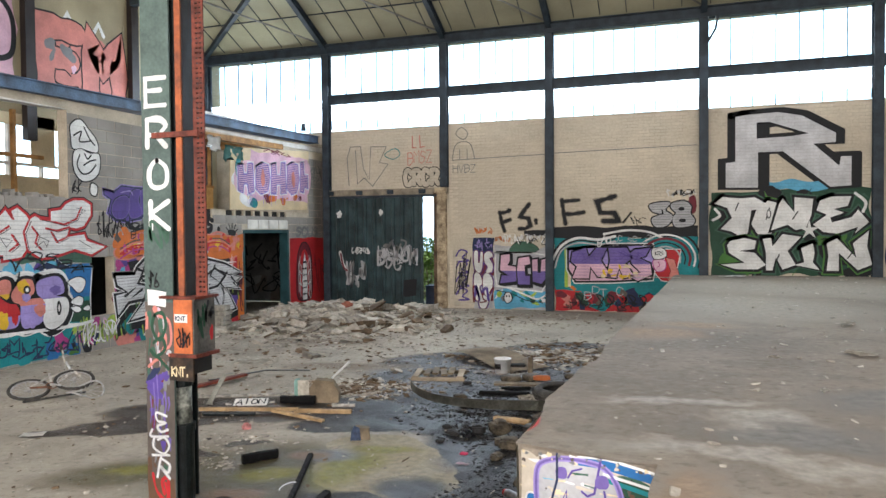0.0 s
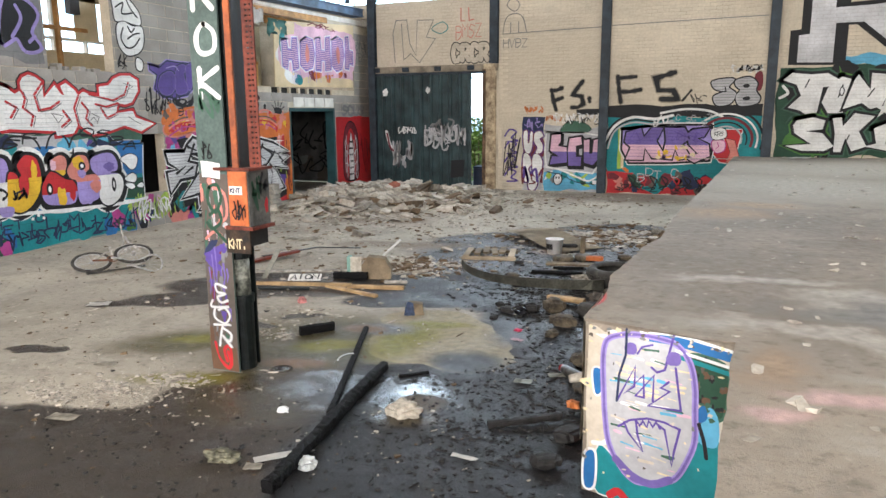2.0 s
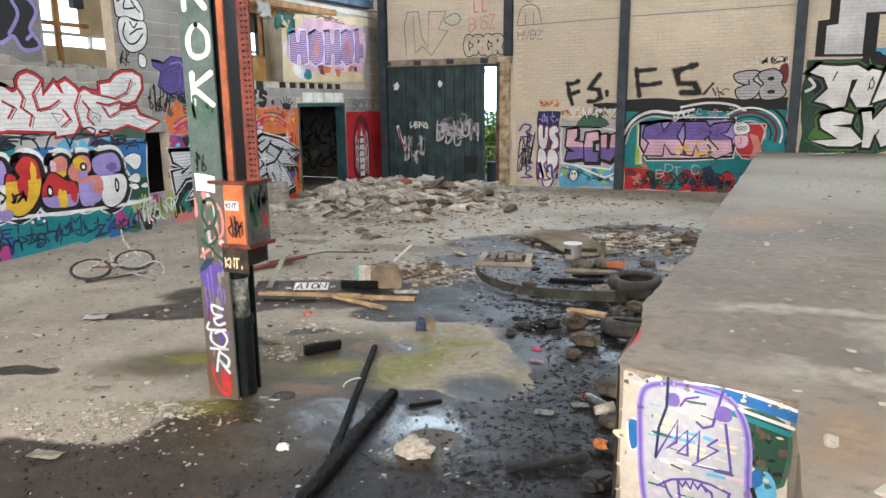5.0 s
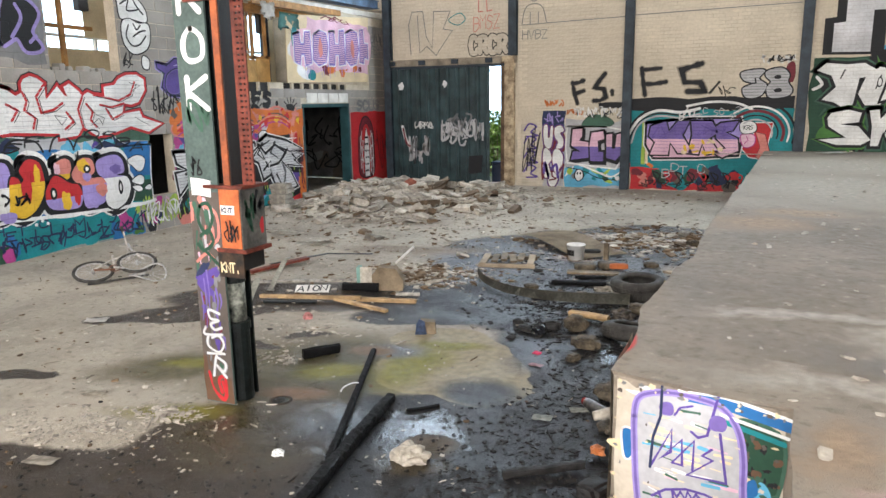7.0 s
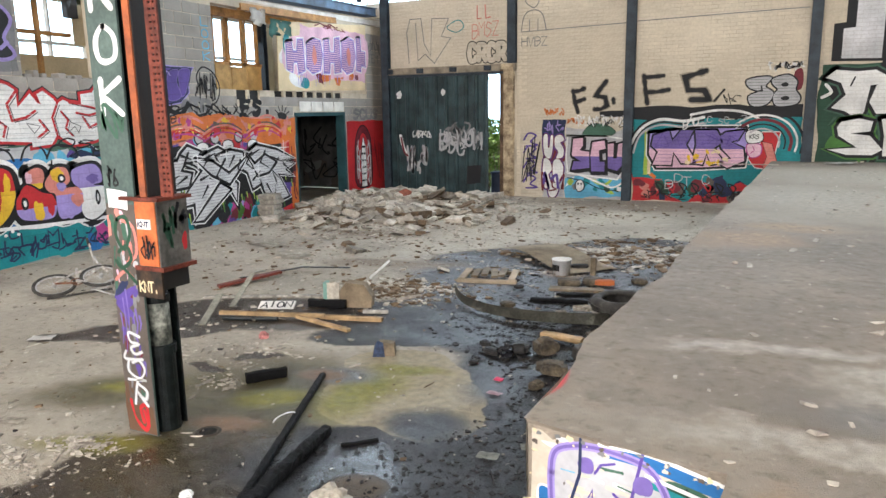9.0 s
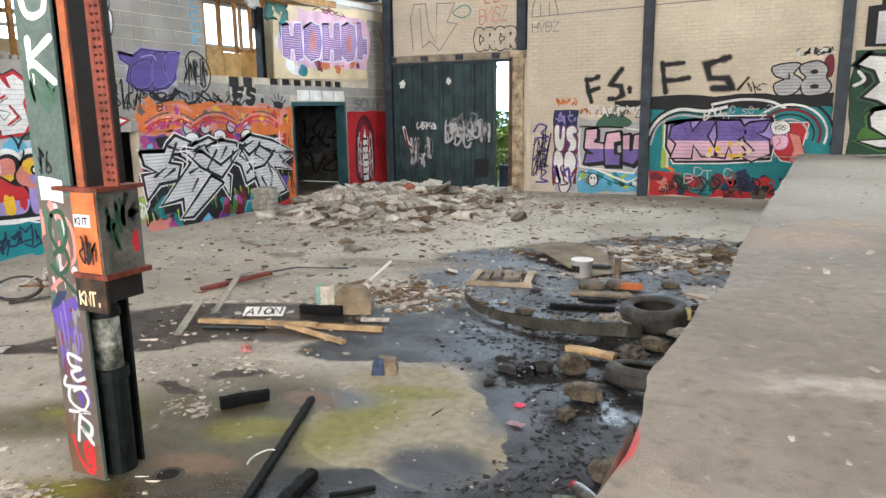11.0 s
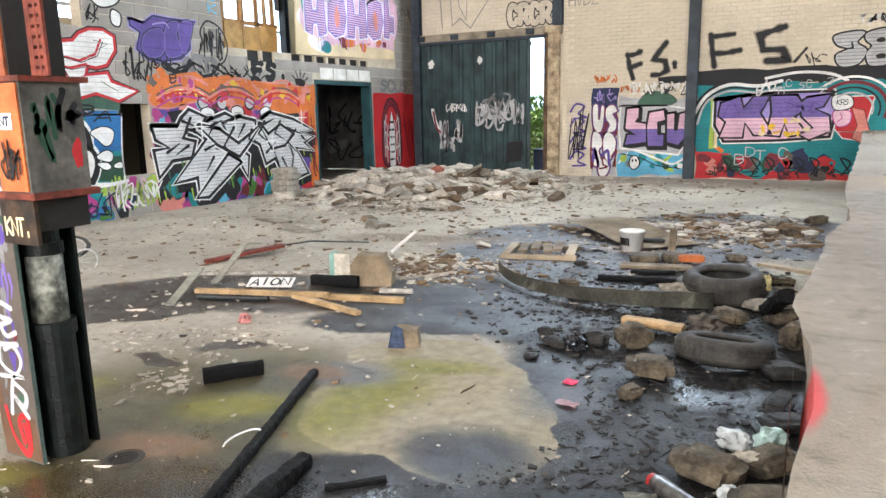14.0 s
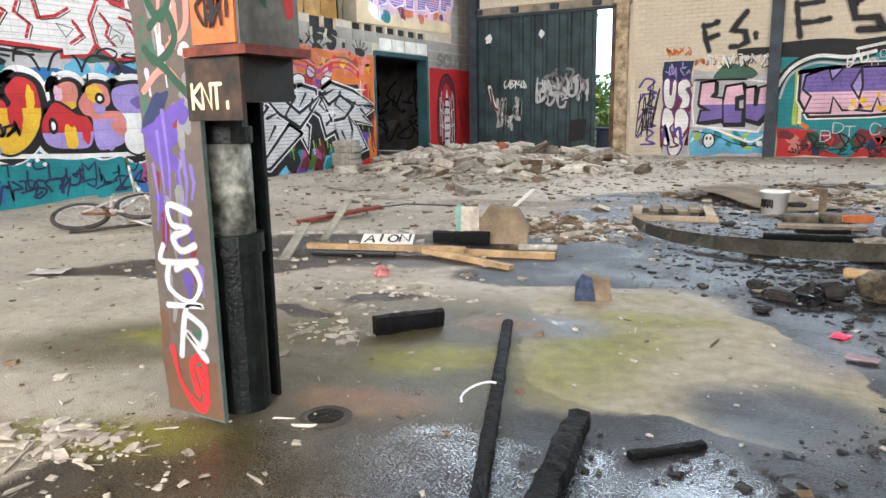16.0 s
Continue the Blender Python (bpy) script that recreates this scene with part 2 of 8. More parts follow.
DAMP, SOOT, MUD = (0.036, 0.026, 0.016), (0.0075, 0.0075, 0.0085), (0.042, 0.031, 0.012)
FLOOR = ground_mat("stained_floor", (0.395, 0.35, 0.28), [
    ((0.105, 0.09, 0.045), (0.4, 0.8), 0.45, 0.5, [(-3.3, 5.1, 1.0, 0.75, 20), (-4.4, 4.6, 0.6, 0.3, 30)]),
    (DAMP, (0.35, 0.7), 0.10, 0.5, [(-4.7, 6.75, 1.5, 0.6, 22), (-5.25, 5.98, 0.95, 0.36, 38), (-6.0, 5.35, 0.3, 0.1, 30), (-5.4, 4.05, 0.28, 0.08, 20), (-3.85, 5.65, 0.2, 0.08, 20), (-4.1, 5.3, 0.22, 0.09, 10)]),
    (DAMP, (0.36, 0.7), 0.05, 0.4, [(-3.6, 2.62, 2.1, 0.72, 8), (-2.6, 3.6, 1.2, 1.0, 0), (-2.9, 4.2, 0.6, 0.45, 0)]),
    (SOOT, (0.34, 0.62), 0.07, 0.55, [(-1.2, 5.8, 1.05, 2.4, 0), (-1.8, 7.5, 1.25, 1.3, 0), (-2.5, 8.6, 1.5, 1.2, 0), (-3.3, 7.3, 0.9, 0.5, 20), (-2.8, 9.9, 1.5, 1.2, 0), (-1.5, 11.0, 1.4, 1.5, 0), (-3.5, 7.05, 0.8, 0.38, 15), (-1.5, 3.6, 1.05, 1.3, 0), (-2.2, 4.3, 0.75, 0.6, 0), (-3.0, 6.65, 0.9, 0.32, 20)]),
    ((0.285, 0.24, 0.155), (0.5, 0.85), 0.022, 0.42, [(-2.52, 5.52, 0.50, 0.66, 0), (-2.14, 5.3, 0.44, 0.55, 20), (-2.75, 5.95, 0.42, 0.32, 20)]),
    ((0.06, 0.052, 0.022), (0.25, 0.5), 0.45, 0.4, [(-3.35, 5.05, 0.32, 0.5, 20), (-3.02, 4.75, 0.26, 0.42, 15), (-3.2, 4.4, 0.4, 0.3, 0)]),
    ((0.17, 0.16, 0.02), (0.4, 0.7), 0.5, 0.35, [(-2.68, 5.35, 0.24, 0.46, 0), (-3.2, 4.98, 0.3, 0.16, 20), (-3.7, 3.95, 0.5, 0.12, 15), (-2.6, 5.85, 0.3, 0.1, 10), (-4.3, 4.75, 0.3, 0.1, 30)]),
    (MUD, (0.2, 0.42), 0.3, 0.35, [(-2.95, 4.05, 0.5, 0.45, 10), (-3.1, 3.75, 0.5, 0.35, 0), (-2.0, 3.9, 0.25, 0.15, 0)]),
    ((0.02, 0.02, 0.022), (0.15, 0.3), 0.6, 0.5, [(-2.3, 4.2, 0.62, 0.36, 10), (-1.2, 5.95, 0.2, 0.14, 0), (-1.15, 6.05, 0.3, 0.2, 0)]),
    ((0.085, 0.06, 0.032), (0.4, 0.6), 0.35, 0.25, [(-2.0, 4.12, 0.16, 0.15, 0)]),
    # far puddle: part of the window sheen is put into its bluish-grey base
    ((0.022, 0.024, 0.029), (0.24, 0.48), 0.4, 0.7, [(-2.75, 9.5, 1.45, 1.1, 0), (-1.4, 10.8, 1.2, 1.1, 0), (-3.3, 8.5, 0.7, 0.6, 0), (-2.5, 7.6, 0.5, 0.35, 20)]),
    ((0.02, 0.021, 0.024), (0.28, 0.5), 0.5, 0.6, [(-2.45, 6.75, 0.55, 0.3, 15), (-1.75, 6.0, 0.3, 0.5, 0), (-2.0, 5.0, 0.3, 0.25, 0)]),
    ((0.06, 0.058, 0.054), (0.24, 0.34), 0.6, 0.25, [(-2.96, 5.56, 0.26, 0.17, 15)]),
    ((0.19, 0.155, 0.115), (0.6, 0.9), 0.5, 0.8, [(-2.4, 16.4, 2.6, 0.9, 0), (-6.2, 11.4, 1.2, 0.35, 10), (-4.6, 9.4, 0.9, 0.3, 15)]),
    ((0.14, 0.08, 0.035), (0.3, 0.5), 0.4, 0.2, [(-3.15, 5.5, 0.2, 0.1, 15), (-3.25, 4.5, 0.25, 0.12, 15), (-2.35, 9.6, 0.3, 0.2, 0)]),
])
PLATTOP = ground_mat("platform_top", (0.245, 0.205, 0.158), [
    ((0.32, 0.285, 0.235), 0.85, 0.5, 1.1, [(0.4, 3.5, 0.9, 0.12, -8), (0.9, 3.0, 0.6, 0.1, 10), (0.0, 4.6, 0.5, 0.1, 5), (0.5, 4.2, 0.3, 0.2, 0), (0.8, 2.5, 0.5, 0.12, 10)]),
    ((0.42, 0.04, 0.035), 0.7, 0.3, 0.1, [(-0.78, 3.82, 0.03, 0.14, 0)]),
    ((0.42, 0.28, 0.25), 0.8, 0.6, 0.35, [(0.30, 2.75, 0.2, 0.05, 10), (0.05, 2.55, 0.12, 0.05, 10)]),
    ((0.27, 0.19, 0.12), 0.8, 0.7, 0.6, [(-0.2, 7.6, 0.4, 0.4, 0), (0.2, 8.3, 0.4, 0.2, 0), (0.02, 2.95, 0.12, 0.2, 0)]),
    ((0.16, 0.145, 0.125), 0.75, 0.6, 0.9, [(1.6, 5.0, 0.8, 0.3, 20), (0.6, 3.9, 0.5, 0.2, 0), (1.0, 2.2, 0.5, 0.3, 10)]),
    # stronger light on the far end, put into the colour as pale tan
    ((0.30, 0.26, 0.205), 0.85, 0.7, 0.9, [(1.0, 10.5, 1.4, 1.6, 0), (2.2, 14.0, 2.2, 1.8, 0), (3.2, 8.6, 1.2, 0.9, 0)]),
], 0.42)

# ---- mesh helpers ----
def put(name, verts, faces, material, parent=None, label="", smooth=False):
    me = bpy.data.meshes.new(name)
    me.from_pydata([tuple(v) for v in verts], [], faces)
    me.materials.append(material)
    if smooth:
        for p in me.polygons:
            p.use_smooth = True
    ob = new(name, me)
    if parent:
        ob.parent = parent
    if label:
        ob["label"] = label
    return ob


def part(name, bm, material, parent=None, label="", smooth=False):
    """Links a bmesh as one mesh object, under a thing or a part when one is given."""
    me = bpy.data.meshes.new(name)
    bmesh.ops.recalc_face_normals(bm, faces=bm.faces)
    bm.to_mesh(me)
    bm.free()
    me.materials.append(material)
    if smooth:
        for p in me.polygons:
            p.use_smooth = True
    ob = new(name, me)
    if parent:
        ob.parent = parent
    if label:
        ob["label"] = label
    return ob


def thing(name, label, category, at=(0, 0, 0), turn=0, group="", kind=""):
    e = new(name)
    e.empty_display_size = 0.1
    e.matrix_world = pose(*at, 0, 0, turn)
    return tagged(e, label, category, group, kind)


def add_box(bm, x0, x1, y0, y1, z0, z1, m=None, bevel=0.0):
    vs = [bm.verts.new((x, y, z)) for x in (x0, x1) for y in (y0, y1) for z in (z0, z1)]
    fs = [bm.faces.new([vs[i] for i in f]) for f in ((0, 1, 3, 2), (4, 6, 7, 5), (0, 4, 5, 1), (2, 3, 7, 6), (0, 2, 6, 4), (1, 5, 7, 3))]
    if bevel:
        es = list({e for f in fs for e in f.edges})
        out = bmesh.ops.bevel(bm, geom=es, offset=bevel, segments=1, affect="EDGES")
        vs = list({v for v in vs if v.is_valid} | {v for f in out["faces"] for v in f.verts})
    if m is not None:
        bmesh.ops.transform(bm, matrix=m, verts=vs)
    return vs


def box(name, x0, x1, y0, y1, z0, z1, material, parent=None, label="", bevel=0.0, m=None):
    bm = bmesh.new()
    add_box(bm, x0, x1, y0, y1, z0, z1, m, bevel)
    return part(name, bm, material, parent, label)


def add_tube(bm, a, b, r0, r1=None, n=16, caps=True):
    a, b = Vector(a), Vector(b)
    r1 = r0 if r1 is None else r1
    q = (b - a).to_track_quat("Z", "Y").to_matrix()
    rings = []
    for c, r in ((a, r0), (b, r1)):
        rings.append([bm.verts.new(c + q @ Vector((r * math.cos(2 * math.pi * i / n), r * math.sin(2 * math.pi * i / n), 0))) for i in range(n)])
    for i in range(n):
        bm.faces.new((rings[0][i], rings[0][(i + 1) % n], rings[1][(i + 1) % n], rings[1][i]))
    if caps:
        bm.faces.new(rings[0][::-1])
        bm.faces.new(rings[1])


def add_beam(bm, a, b, w, h, up=(0, 0, 1)):
    """A straight bar of section w x h from a to b."""
    a, b = Vector(a), Vector(b)
    d = (b - a).normalized()
    s = d.cross(Vector(up)).normalized()
    u = s.cross(d)
    vs = [bm.verts.new(p + s * (i * w / 2) + u * (j * h / 2)) for p in (a, b) for i, j in ((-1, -1), (1, -1), (1, 1), (-1, 1))]
    for f in ((0, 1, 2, 3), (7, 6, 5, 4), (0, 4, 5, 1), (1, 5, 6, 2), (2, 6, 7, 3), (3, 7, 4, 0)):
        bm.faces.new([vs[i] for i in f])


def structure(ob, label, category):
    return tagged(ob, label, category, kind="structure")


# ---- the hall: x -13..12, y -6..17.33; ridge at y 5.6 ----
FAR, LEFT, GABLE, RIGHT, REAR = 17.33, -9.47, -13.1, 12.0, -6.0
PLAT = 0.926

# floor
bm = bmesh.new()
add_box(bm, GABLE - 0.3, RIGHT + 0.3, REAR - 0.3, FAR + 0.3, -0.3, 0.0)
floor = structure(part("floor", bm, FLOOR), "stained dusty concrete hall floor with wet patches", "floor")
ground = structure(box("ground", -150, 150, -150, 150, -0.6, -0.32, mat("earth", (0.12, 0.12, 0.07), 0.95)), "earth and grass round the hall", "ground")

# raised platform, with an inner corner in front
plat_line = [(-0.78, 3.44), (-0.08, 3.30), (-0.16, 1.6), (-0.2, REAR), (RIGHT, REAR), (RIGHT, FAR), (-0.02, FAR), (-0.25, 12.95), (-0.46, 9.4), (-0.6, 7.2), (-0.63, 5.87), (-0.71, 5.46), (-0.77, 4.5)]
ring = []
for (xa, ya), (xb, yb) in zip(plat_line, plat_line[1:] + plat_line[:1]):
    n = max(1, int(math.hypot(xb - xa, yb - ya) / 0.1)) if min(ya, yb) > -2 and min(xa, xb) < 0.5 else 1
    for i in range(n):
        ring.append((xa + (xb - xa) * i / n, ya + (yb - ya) * i / n))
bm = bmesh.new()
levels = []
for dz, out, amp in ((0.0, -0.016, 0.012), (-0.022, 0.0, 0.008), (-0.12, 0.006, 0.006), (-PLAT, 0.006, 0.004)):
    row = []
    for i, (x, y) in enumerate(ring):
        (xp, yp), (xn, yn) = ring[i - 1], ring[(i + 1) % len(ring)]
        d = Vector((xn - xp, yn - yp)).normalized()
        k = out + amp * noise.noise((x * 4.0, y * 4.0, dz * 3)) + (0.9 * amp * noise.noise((x * 13.0, y * 13.0, 5)) if dz > -0.1 else 0)
        chip = max(0.0, noise.noise((x * 1.7, y * 1.7, 11.0)) - 0.25) * 0.07 if dz == 0 else 0
        gouge = 0.032 * math.sin(math.pi * (y - 3.5) / 0.7) if 3.5 < y < 4.2 and x < -0.5 else 0.0
        k = k - chip + (gouge if dz == 0 else 0)
        row.append(bm.verts.new((x - d.y * k, y + d.x * k, PLAT + dz - (chip * 0.25 if dz == 0 else gouge * 2.4 if dz == -0.022 else 0))))
    levels.append(row)
bm.faces.new(levels[0])
for up, lo in zip(levels[:-1], levels[1:]):
    for i in range(len(ring)):
        j = (i + 1) % len(ring)
        bm.faces.new((up[i], lo[i], lo[j], up[j]))
platform = structure(part("platform", bm, PLATTOP), "raised grey concrete loading platform with chipped edges", "platform")

# far wall: brick up to the sill, steel posts, glazed band above
bm = bmesh.new()
GX0, GX1, GTOP = -9.0, -5.72, 2.98
add_box(bm, GABLE, GX0 - 0.2, FAR + 0.56, FAR + 0.8, 0, 4.75)
add_box(bm, GX0 - 0.2, GX0, FAR, FAR + 0.8, 0, 4.75)
add_box(bm, GABLE, GX0 - 0.2, FAR, FAR + 0.24, 4.4, 4.75)
add_box(bm, GX0, GX1, FAR, FAR + 0.24, GTOP + 0.12, 4.75)
add_box(bm, GX1, RIGHT, FAR, FAR + 0.24, 0, 4.78)
wall_far = structure(part("wall_far", bm, MORTAR), "cream-painted brick wall covered in graffiti", "wall")

# left block wall with its openings
bm = bmesh.new()
W0, W1 = LEFT - 0.2, LEFT
OPEN = [(7.74, 8.96, 2.55, 4.05), (9.38, 9.92, 0.58, 1.65), (11.5, 16.9, 2.52, 4.05), (13.83, 15.83, 0.0, 2.07),
        (12.04, 12.36, 2.33, 2.52), (12.42, 12.73, 2.33, 2.52)] + [(13.2 + 0.375 * i, 13.5 + 0.375 * i, 2.36, 2.52) for i in range(7)]
YS = sorted({2.0, FAR + 0.55} | {v for o in OPEN for v in o[:2]})
ZS = sorted({0.0, 4.2} | {v for o in OPEN for v in o[2:]})


def is_open(y, z, pad=0.0):
    return any(o[0] - pad < y < o[1] + pad and o[2] - pad < z < o[3] + pad for o in OPEN)


for i in range(len(YS) - 1):
    run = None
    for j in range(len(ZS) - 1):
        solid = not is_open((YS[i] + YS[i + 1]) / 2, (ZS[j] + ZS[j + 1]) / 2)
        if solid and run is None:
            run = ZS[j]
        if run is not None and (not solid or j == len(ZS) - 2):
            add_box(bm, W0, W1, YS[i], YS[i + 1], run, ZS[j + 1] if solid else ZS[j])
            run = None
wall_left = structure(part("wall_left", bm, MORTAR), "grey concrete block partition covered in graffiti", "wall")

# gable wall beyond the annex, right wall, rear wall
bm = bmesh.new()
for y0, y1, z0, z1 in ((REAR, 4.6, 0, 12.2), (4.6, 17.6, 0, 2.75), (4.6, 17.6, 4.55, 12.2), (4.6, 9.4, 2.75, 4.55), (12.6, 14.4, 2.75, 4.55), (17.6, FAR + 0.8, 0, 12.2)):
    add_box(bm, GABLE - 0.24, GABLE, y0, y1, z0, z1)
wall_gable = structure(part("wall_gable", bm, mat("ochre_plaster", (0.40, 0.34, 0.22), 0.9, var=0.2, scale=0.9)), "yellowish gable wall with dark posts and pink graffiti", "wall")
wall_right = structure(box("wall_right", RIGHT, RIGHT + 0.24, REAR, FAR + 0.24, 0, 12.2, PLASTER), "plain plastered wall", "wall")
# unseen rear wall; the open band above it is added to let light in
bm = bmesh.new()
add_box(bm, GABLE, RIGHT, REAR - 0.24, REAR, 0, 2.0)
add_box(bm, GABLE, RIGHT, REAR - 0.24, REAR, 6.4, 7.0)
wall_rear = structure(part("wall_rear", bm, PLASTER), "plain low wall under a glazed band", "wall")

# roof: two slopes with an unseen opening added at the ridge for light
EAVE, SLOPE, RIDGE = 7.02, 0.43, 5.6


def roof_z(y):
    return EAVE + SLOPE * (FAR - max(y, 2 * RIDGE - y))


bm = bmesh.new()
for y0, y1 in ((RIDGE + 1.2, FAR + 0.5), (REAR - 0.5, RIDGE - 1.2)):
    z0, z1 = roof_z(y0), roof_z(y1)
    vs = [bm.verts.new(v) for v in ((GABLE - 0.3, y0, z0 + 0.1), (RIGHT + 0.3, y0, z0 + 0.1), (RIGHT + 0.3, y1, z1 + 0.1), (GABLE - 0.3, y1, z1 + 0.1),
                                    (GABLE - 0.3, y0, z0 + 0.2), (RIGHT + 0.3, y0, z0 + 0.2), (RIGHT + 0.3, y1, z1 + 0.2), (GABLE - 0.3, y1, z1 + 0.2))]
    for f in ((0, 1, 2, 3), (4, 5, 6, 7), (0, 1, 5, 4), (1, 2, 6, 5), (2, 3, 7, 6), (3, 0, 4, 7)):
        bm.faces.new([vs[i] for i in f])
ceiling = structure(part("ceiling", bm, ROOF_BOARD), "yellowed boarded roof slope with dark joints", "ceiling")

# steel frame of the far wall
POSTS = [-12.95, -9.08, -5.70, -2.97, 0.60, 4.11, 7.6, 11.2]
for x in POSTS:
    bm = bmesh.new()
    z0 = 3.14 if x == -5.70 else 0          # the gate jamb stands under this post
    add_box(bm, x - 0.1, x + 0.1, FAR - 0.16, FAR - 0.145, z0, EAVE)
    add_box(bm, x - 0.1, x + 0.1, FAR - 0.02, FAR - 0.004, z0, EAVE)
    add_box(bm, x - 0.006, x + 0.006, FAR - 0.145, FAR - 0.02, z0, EAVE)
    structure(part("wall_post", bm, STEEL), "dark blue steel post against the brick wall", "post")
for n, z0, z1, d in (("window_rail", 5.46, 5.72, 0.12), ("eaves_beam", 6.82, 7.08, 0.2)):
    bm = bmesh.new()
    add_box(bm, GABLE + (4.1 if n == "window_rail" else 0), RIGHT, FAR - d, FAR - 0.01, z0, z0 + 0.02)
    add_box(bm, GABLE + (4.1 if n == "window_rail" else 0), RIGHT, FAR - d, FAR - 0.01, z1 - 0.02, z1)
    add_box(bm, GABLE + (4.1 if n == "window_rail" else 0), RIGHT, FAR - d / 2 - 0.01, FAR - d / 2 + 0.01, z0 + 0.02, z1 - 0.02)
    structure(part(n, bm, STEEL), "dark blue steel beam across the glazed band", "beam")

# ---- glazing of the far wall: upright profile-glass panes between thin bars ----
def glazing(name, x0, x1, z0, z1):
    w = structure(new(name), "blown-out white glazing of upright glass strips", "window")
    n = max(1, round((x1 - x0) / 0.46))
    step = (x1 - x0) / n
    for i in range(n):
        a, b = x0 + i * step + 0.012, x0 + (i + 1) * step - 0.012
        pane = box("pane", a, b, FAR + 0.03, FAR + 0.04, z0, z1, GLASS, w)
        pane.visible_shadow = False
    for i in range(n + 1):
        x = x0 + i * step
        box("glazing_bar", x - 0.011, x + 0.011, FAR + 0.01, FAR + 0.05, z0, z1, STEEL, w)
    return w


k = 1
for a, b in zip(POSTS[:-1], POSTS[1:]):
    if a < -10:
        glazing(f"window_{k}", a + 0.1, b - 0.1, 4.76, 6.82)
        k += 1
    else:
        glazing(f"window_{k}", a + 0.1, b - 0.1, 4.79, 5.46)
        glazing(f"window_{k + 1}", a + 0.1, b - 0.1, 5.72, 6.82)
        k += 2

# sky seen through the glazing, and distance beyond the gateway
SKYGLOW = bpy.data.materials.new("bright_haze")
SKYGLOW.use_nodes = True
e = SKYGLOW.node_tree.nodes["Principled BSDF"]
e.inputs["Base Color"].default_value = (0.8, 0.85, 0.9, 1)
e.inputs["Emission Color"].default_value = (0.52, 0.76, 1.0, 1)
e.inputs["Emission Strength"].default_value = 3.0
structure(box("backdrop", -120, 120, 74, 74.2, -0.3, 60, SKYGLOW), "bright white hazy sky", "backdrop")
structure(box("backdrop", -121, -120.8, -60, 74, -0.3, 60, SKYGLOW), "bright white hazy sky", "backdrop")

# ---- roof steel ----
rafters = []
for x in POSTS:
    for sgn, yo in ((1, FAR - 0.1), (-1, REAR)):
        bm = bmesh.new()
        a, b = (x, yo, roof_z(yo) - 0.05), (x, RIDGE, roof_z(RIDGE) - 0.05)
        add_beam(bm, a, b, 0.014, 0.2)
        add_beam(bm, (a[0], a[1], a[2] + 0.1), (b[0], b[1], b[2] + 0.1), 0.13, 0.014)
        add_beam(bm, (a[0], a[1], a[2] - 0.1), (b[0], b[1], b[2] - 0.1), 0.13, 0.014)
        structure(part("rafter", bm, STEEL), "dark steel rafter under the roof boards", "beam")
for y in (15.0, 12.6, 10.2, 7.8):
    bm = bmesh.new()
    add_beam(bm, (GABLE, y, roof_z(y) - 0.0), (RIGHT, y, roof_z(y) - 0.0), 0.09, 0.13)
    structure(part("purlin", bm, STEEL), "dark steel purlin under the roof boards", "beam")
bm = bmesh.new()
add_beam(bm, (POSTS[0], FAR - 0.15, EAVE), (POSTS[1], 14.4, roof_z(14.4) - 0.16), 0.12, 0.12)
add_beam(bm, (POSTS[1], 14.4, roof_z(14.4) - 0.16), (POSTS[0], 11.5, roof_z(11.5) - 0.16), 0.12, 0.12)
structure(part("wind_brace", bm, STEEL), "dark diagonal steel wind brace under the roof", "beam")
bm = bmesh.new()
add_beam(bm, (-12.9, 14.3, 7.75), (-4.5, 14.3, 7.95), 0.16, 0.14)
for i in range(9):
    x = -12.4 + i * 0.9
    z = 7.75 + (x + 12.9) * 0.0238
    add_beam(bm, (x, 14.3, z + 0.02), (x + 0.32, 14.3, z + 0.5), 0.03, 0.03)
    add_beam(bm, (x + 0.32, 14.3, z + 0.5), (x + 0.6, 14.3, z + 0.02), 0.03, 0.03)
structure(part("lattice_girder", bm, STEEL), "dark rusty lattice girder hanging under the roof", "beam")
# thin tie rods
bm = bmesh.new()
for x in POSTS[1:6]:
    add_tube(bm, (x, FAR - 0.2, EAVE + 0.05), (x - 2.4, 14.3, 7.85), 0.022, n=6)
structure(part("tie_rod", bm, mat("galvanised_rod", (0.35, 0.35, 0.33), 0.5, 0.6)), "thin grey tie rods under the roof", "rod")
# board joints of the ceiling, standing a little below the boards
bm = bmesh.new()
x = GABLE + 0.2
while x < RIGHT:
    add_beam(bm, (x, FAR - 0.1, roof_z(FAR - 0.1) + 0.09), (x, RIDGE + 1.3, roof_z(RIDGE + 1.3) + 0.09), 0.018, 0.02)
    x += 0.62
for y in (16.2, 13.8, 11.4, 9.0):
    add_beam(bm, (GABLE, y, roof_z(y) + 0.09), (RIGHT, y, roof_z(y) + 0.09), 0.02, 0.03)
structure(part("ceiling_joints", bm, STEEL), "dark joint strips between the roof boards", "trim")
# bracket lamp on the corner post, and a bent strut in the glazing
lamp = thing("wall_lamp", "small dark bracket lamp on the corner post", "lamp", (-9.08, FAR - 0.18, 5.35))
bm = bmesh.new()
pts = [(0, 0, 0), (-0.28, -0.25, 0.03), (-0.42, -0.35, -0.05), (-0.36, -0.36, -0.3), (-0.45, -0.36, -0.45)]
for a, b in zip(pts[:-1], pts[1:]):
    add_tube(bm, a, b, 0.018, n=8)
part("bracket", bm, STEEL, lamp)
bm = bmesh.new()
add_tube(bm, (-0.45, -0.36, -0.42), (-0.45, -0.36, -0.62), 0.05, 0.07, n=12)
part("lamp_head", bm, STEEL, lamp)
bm = bmesh.new()
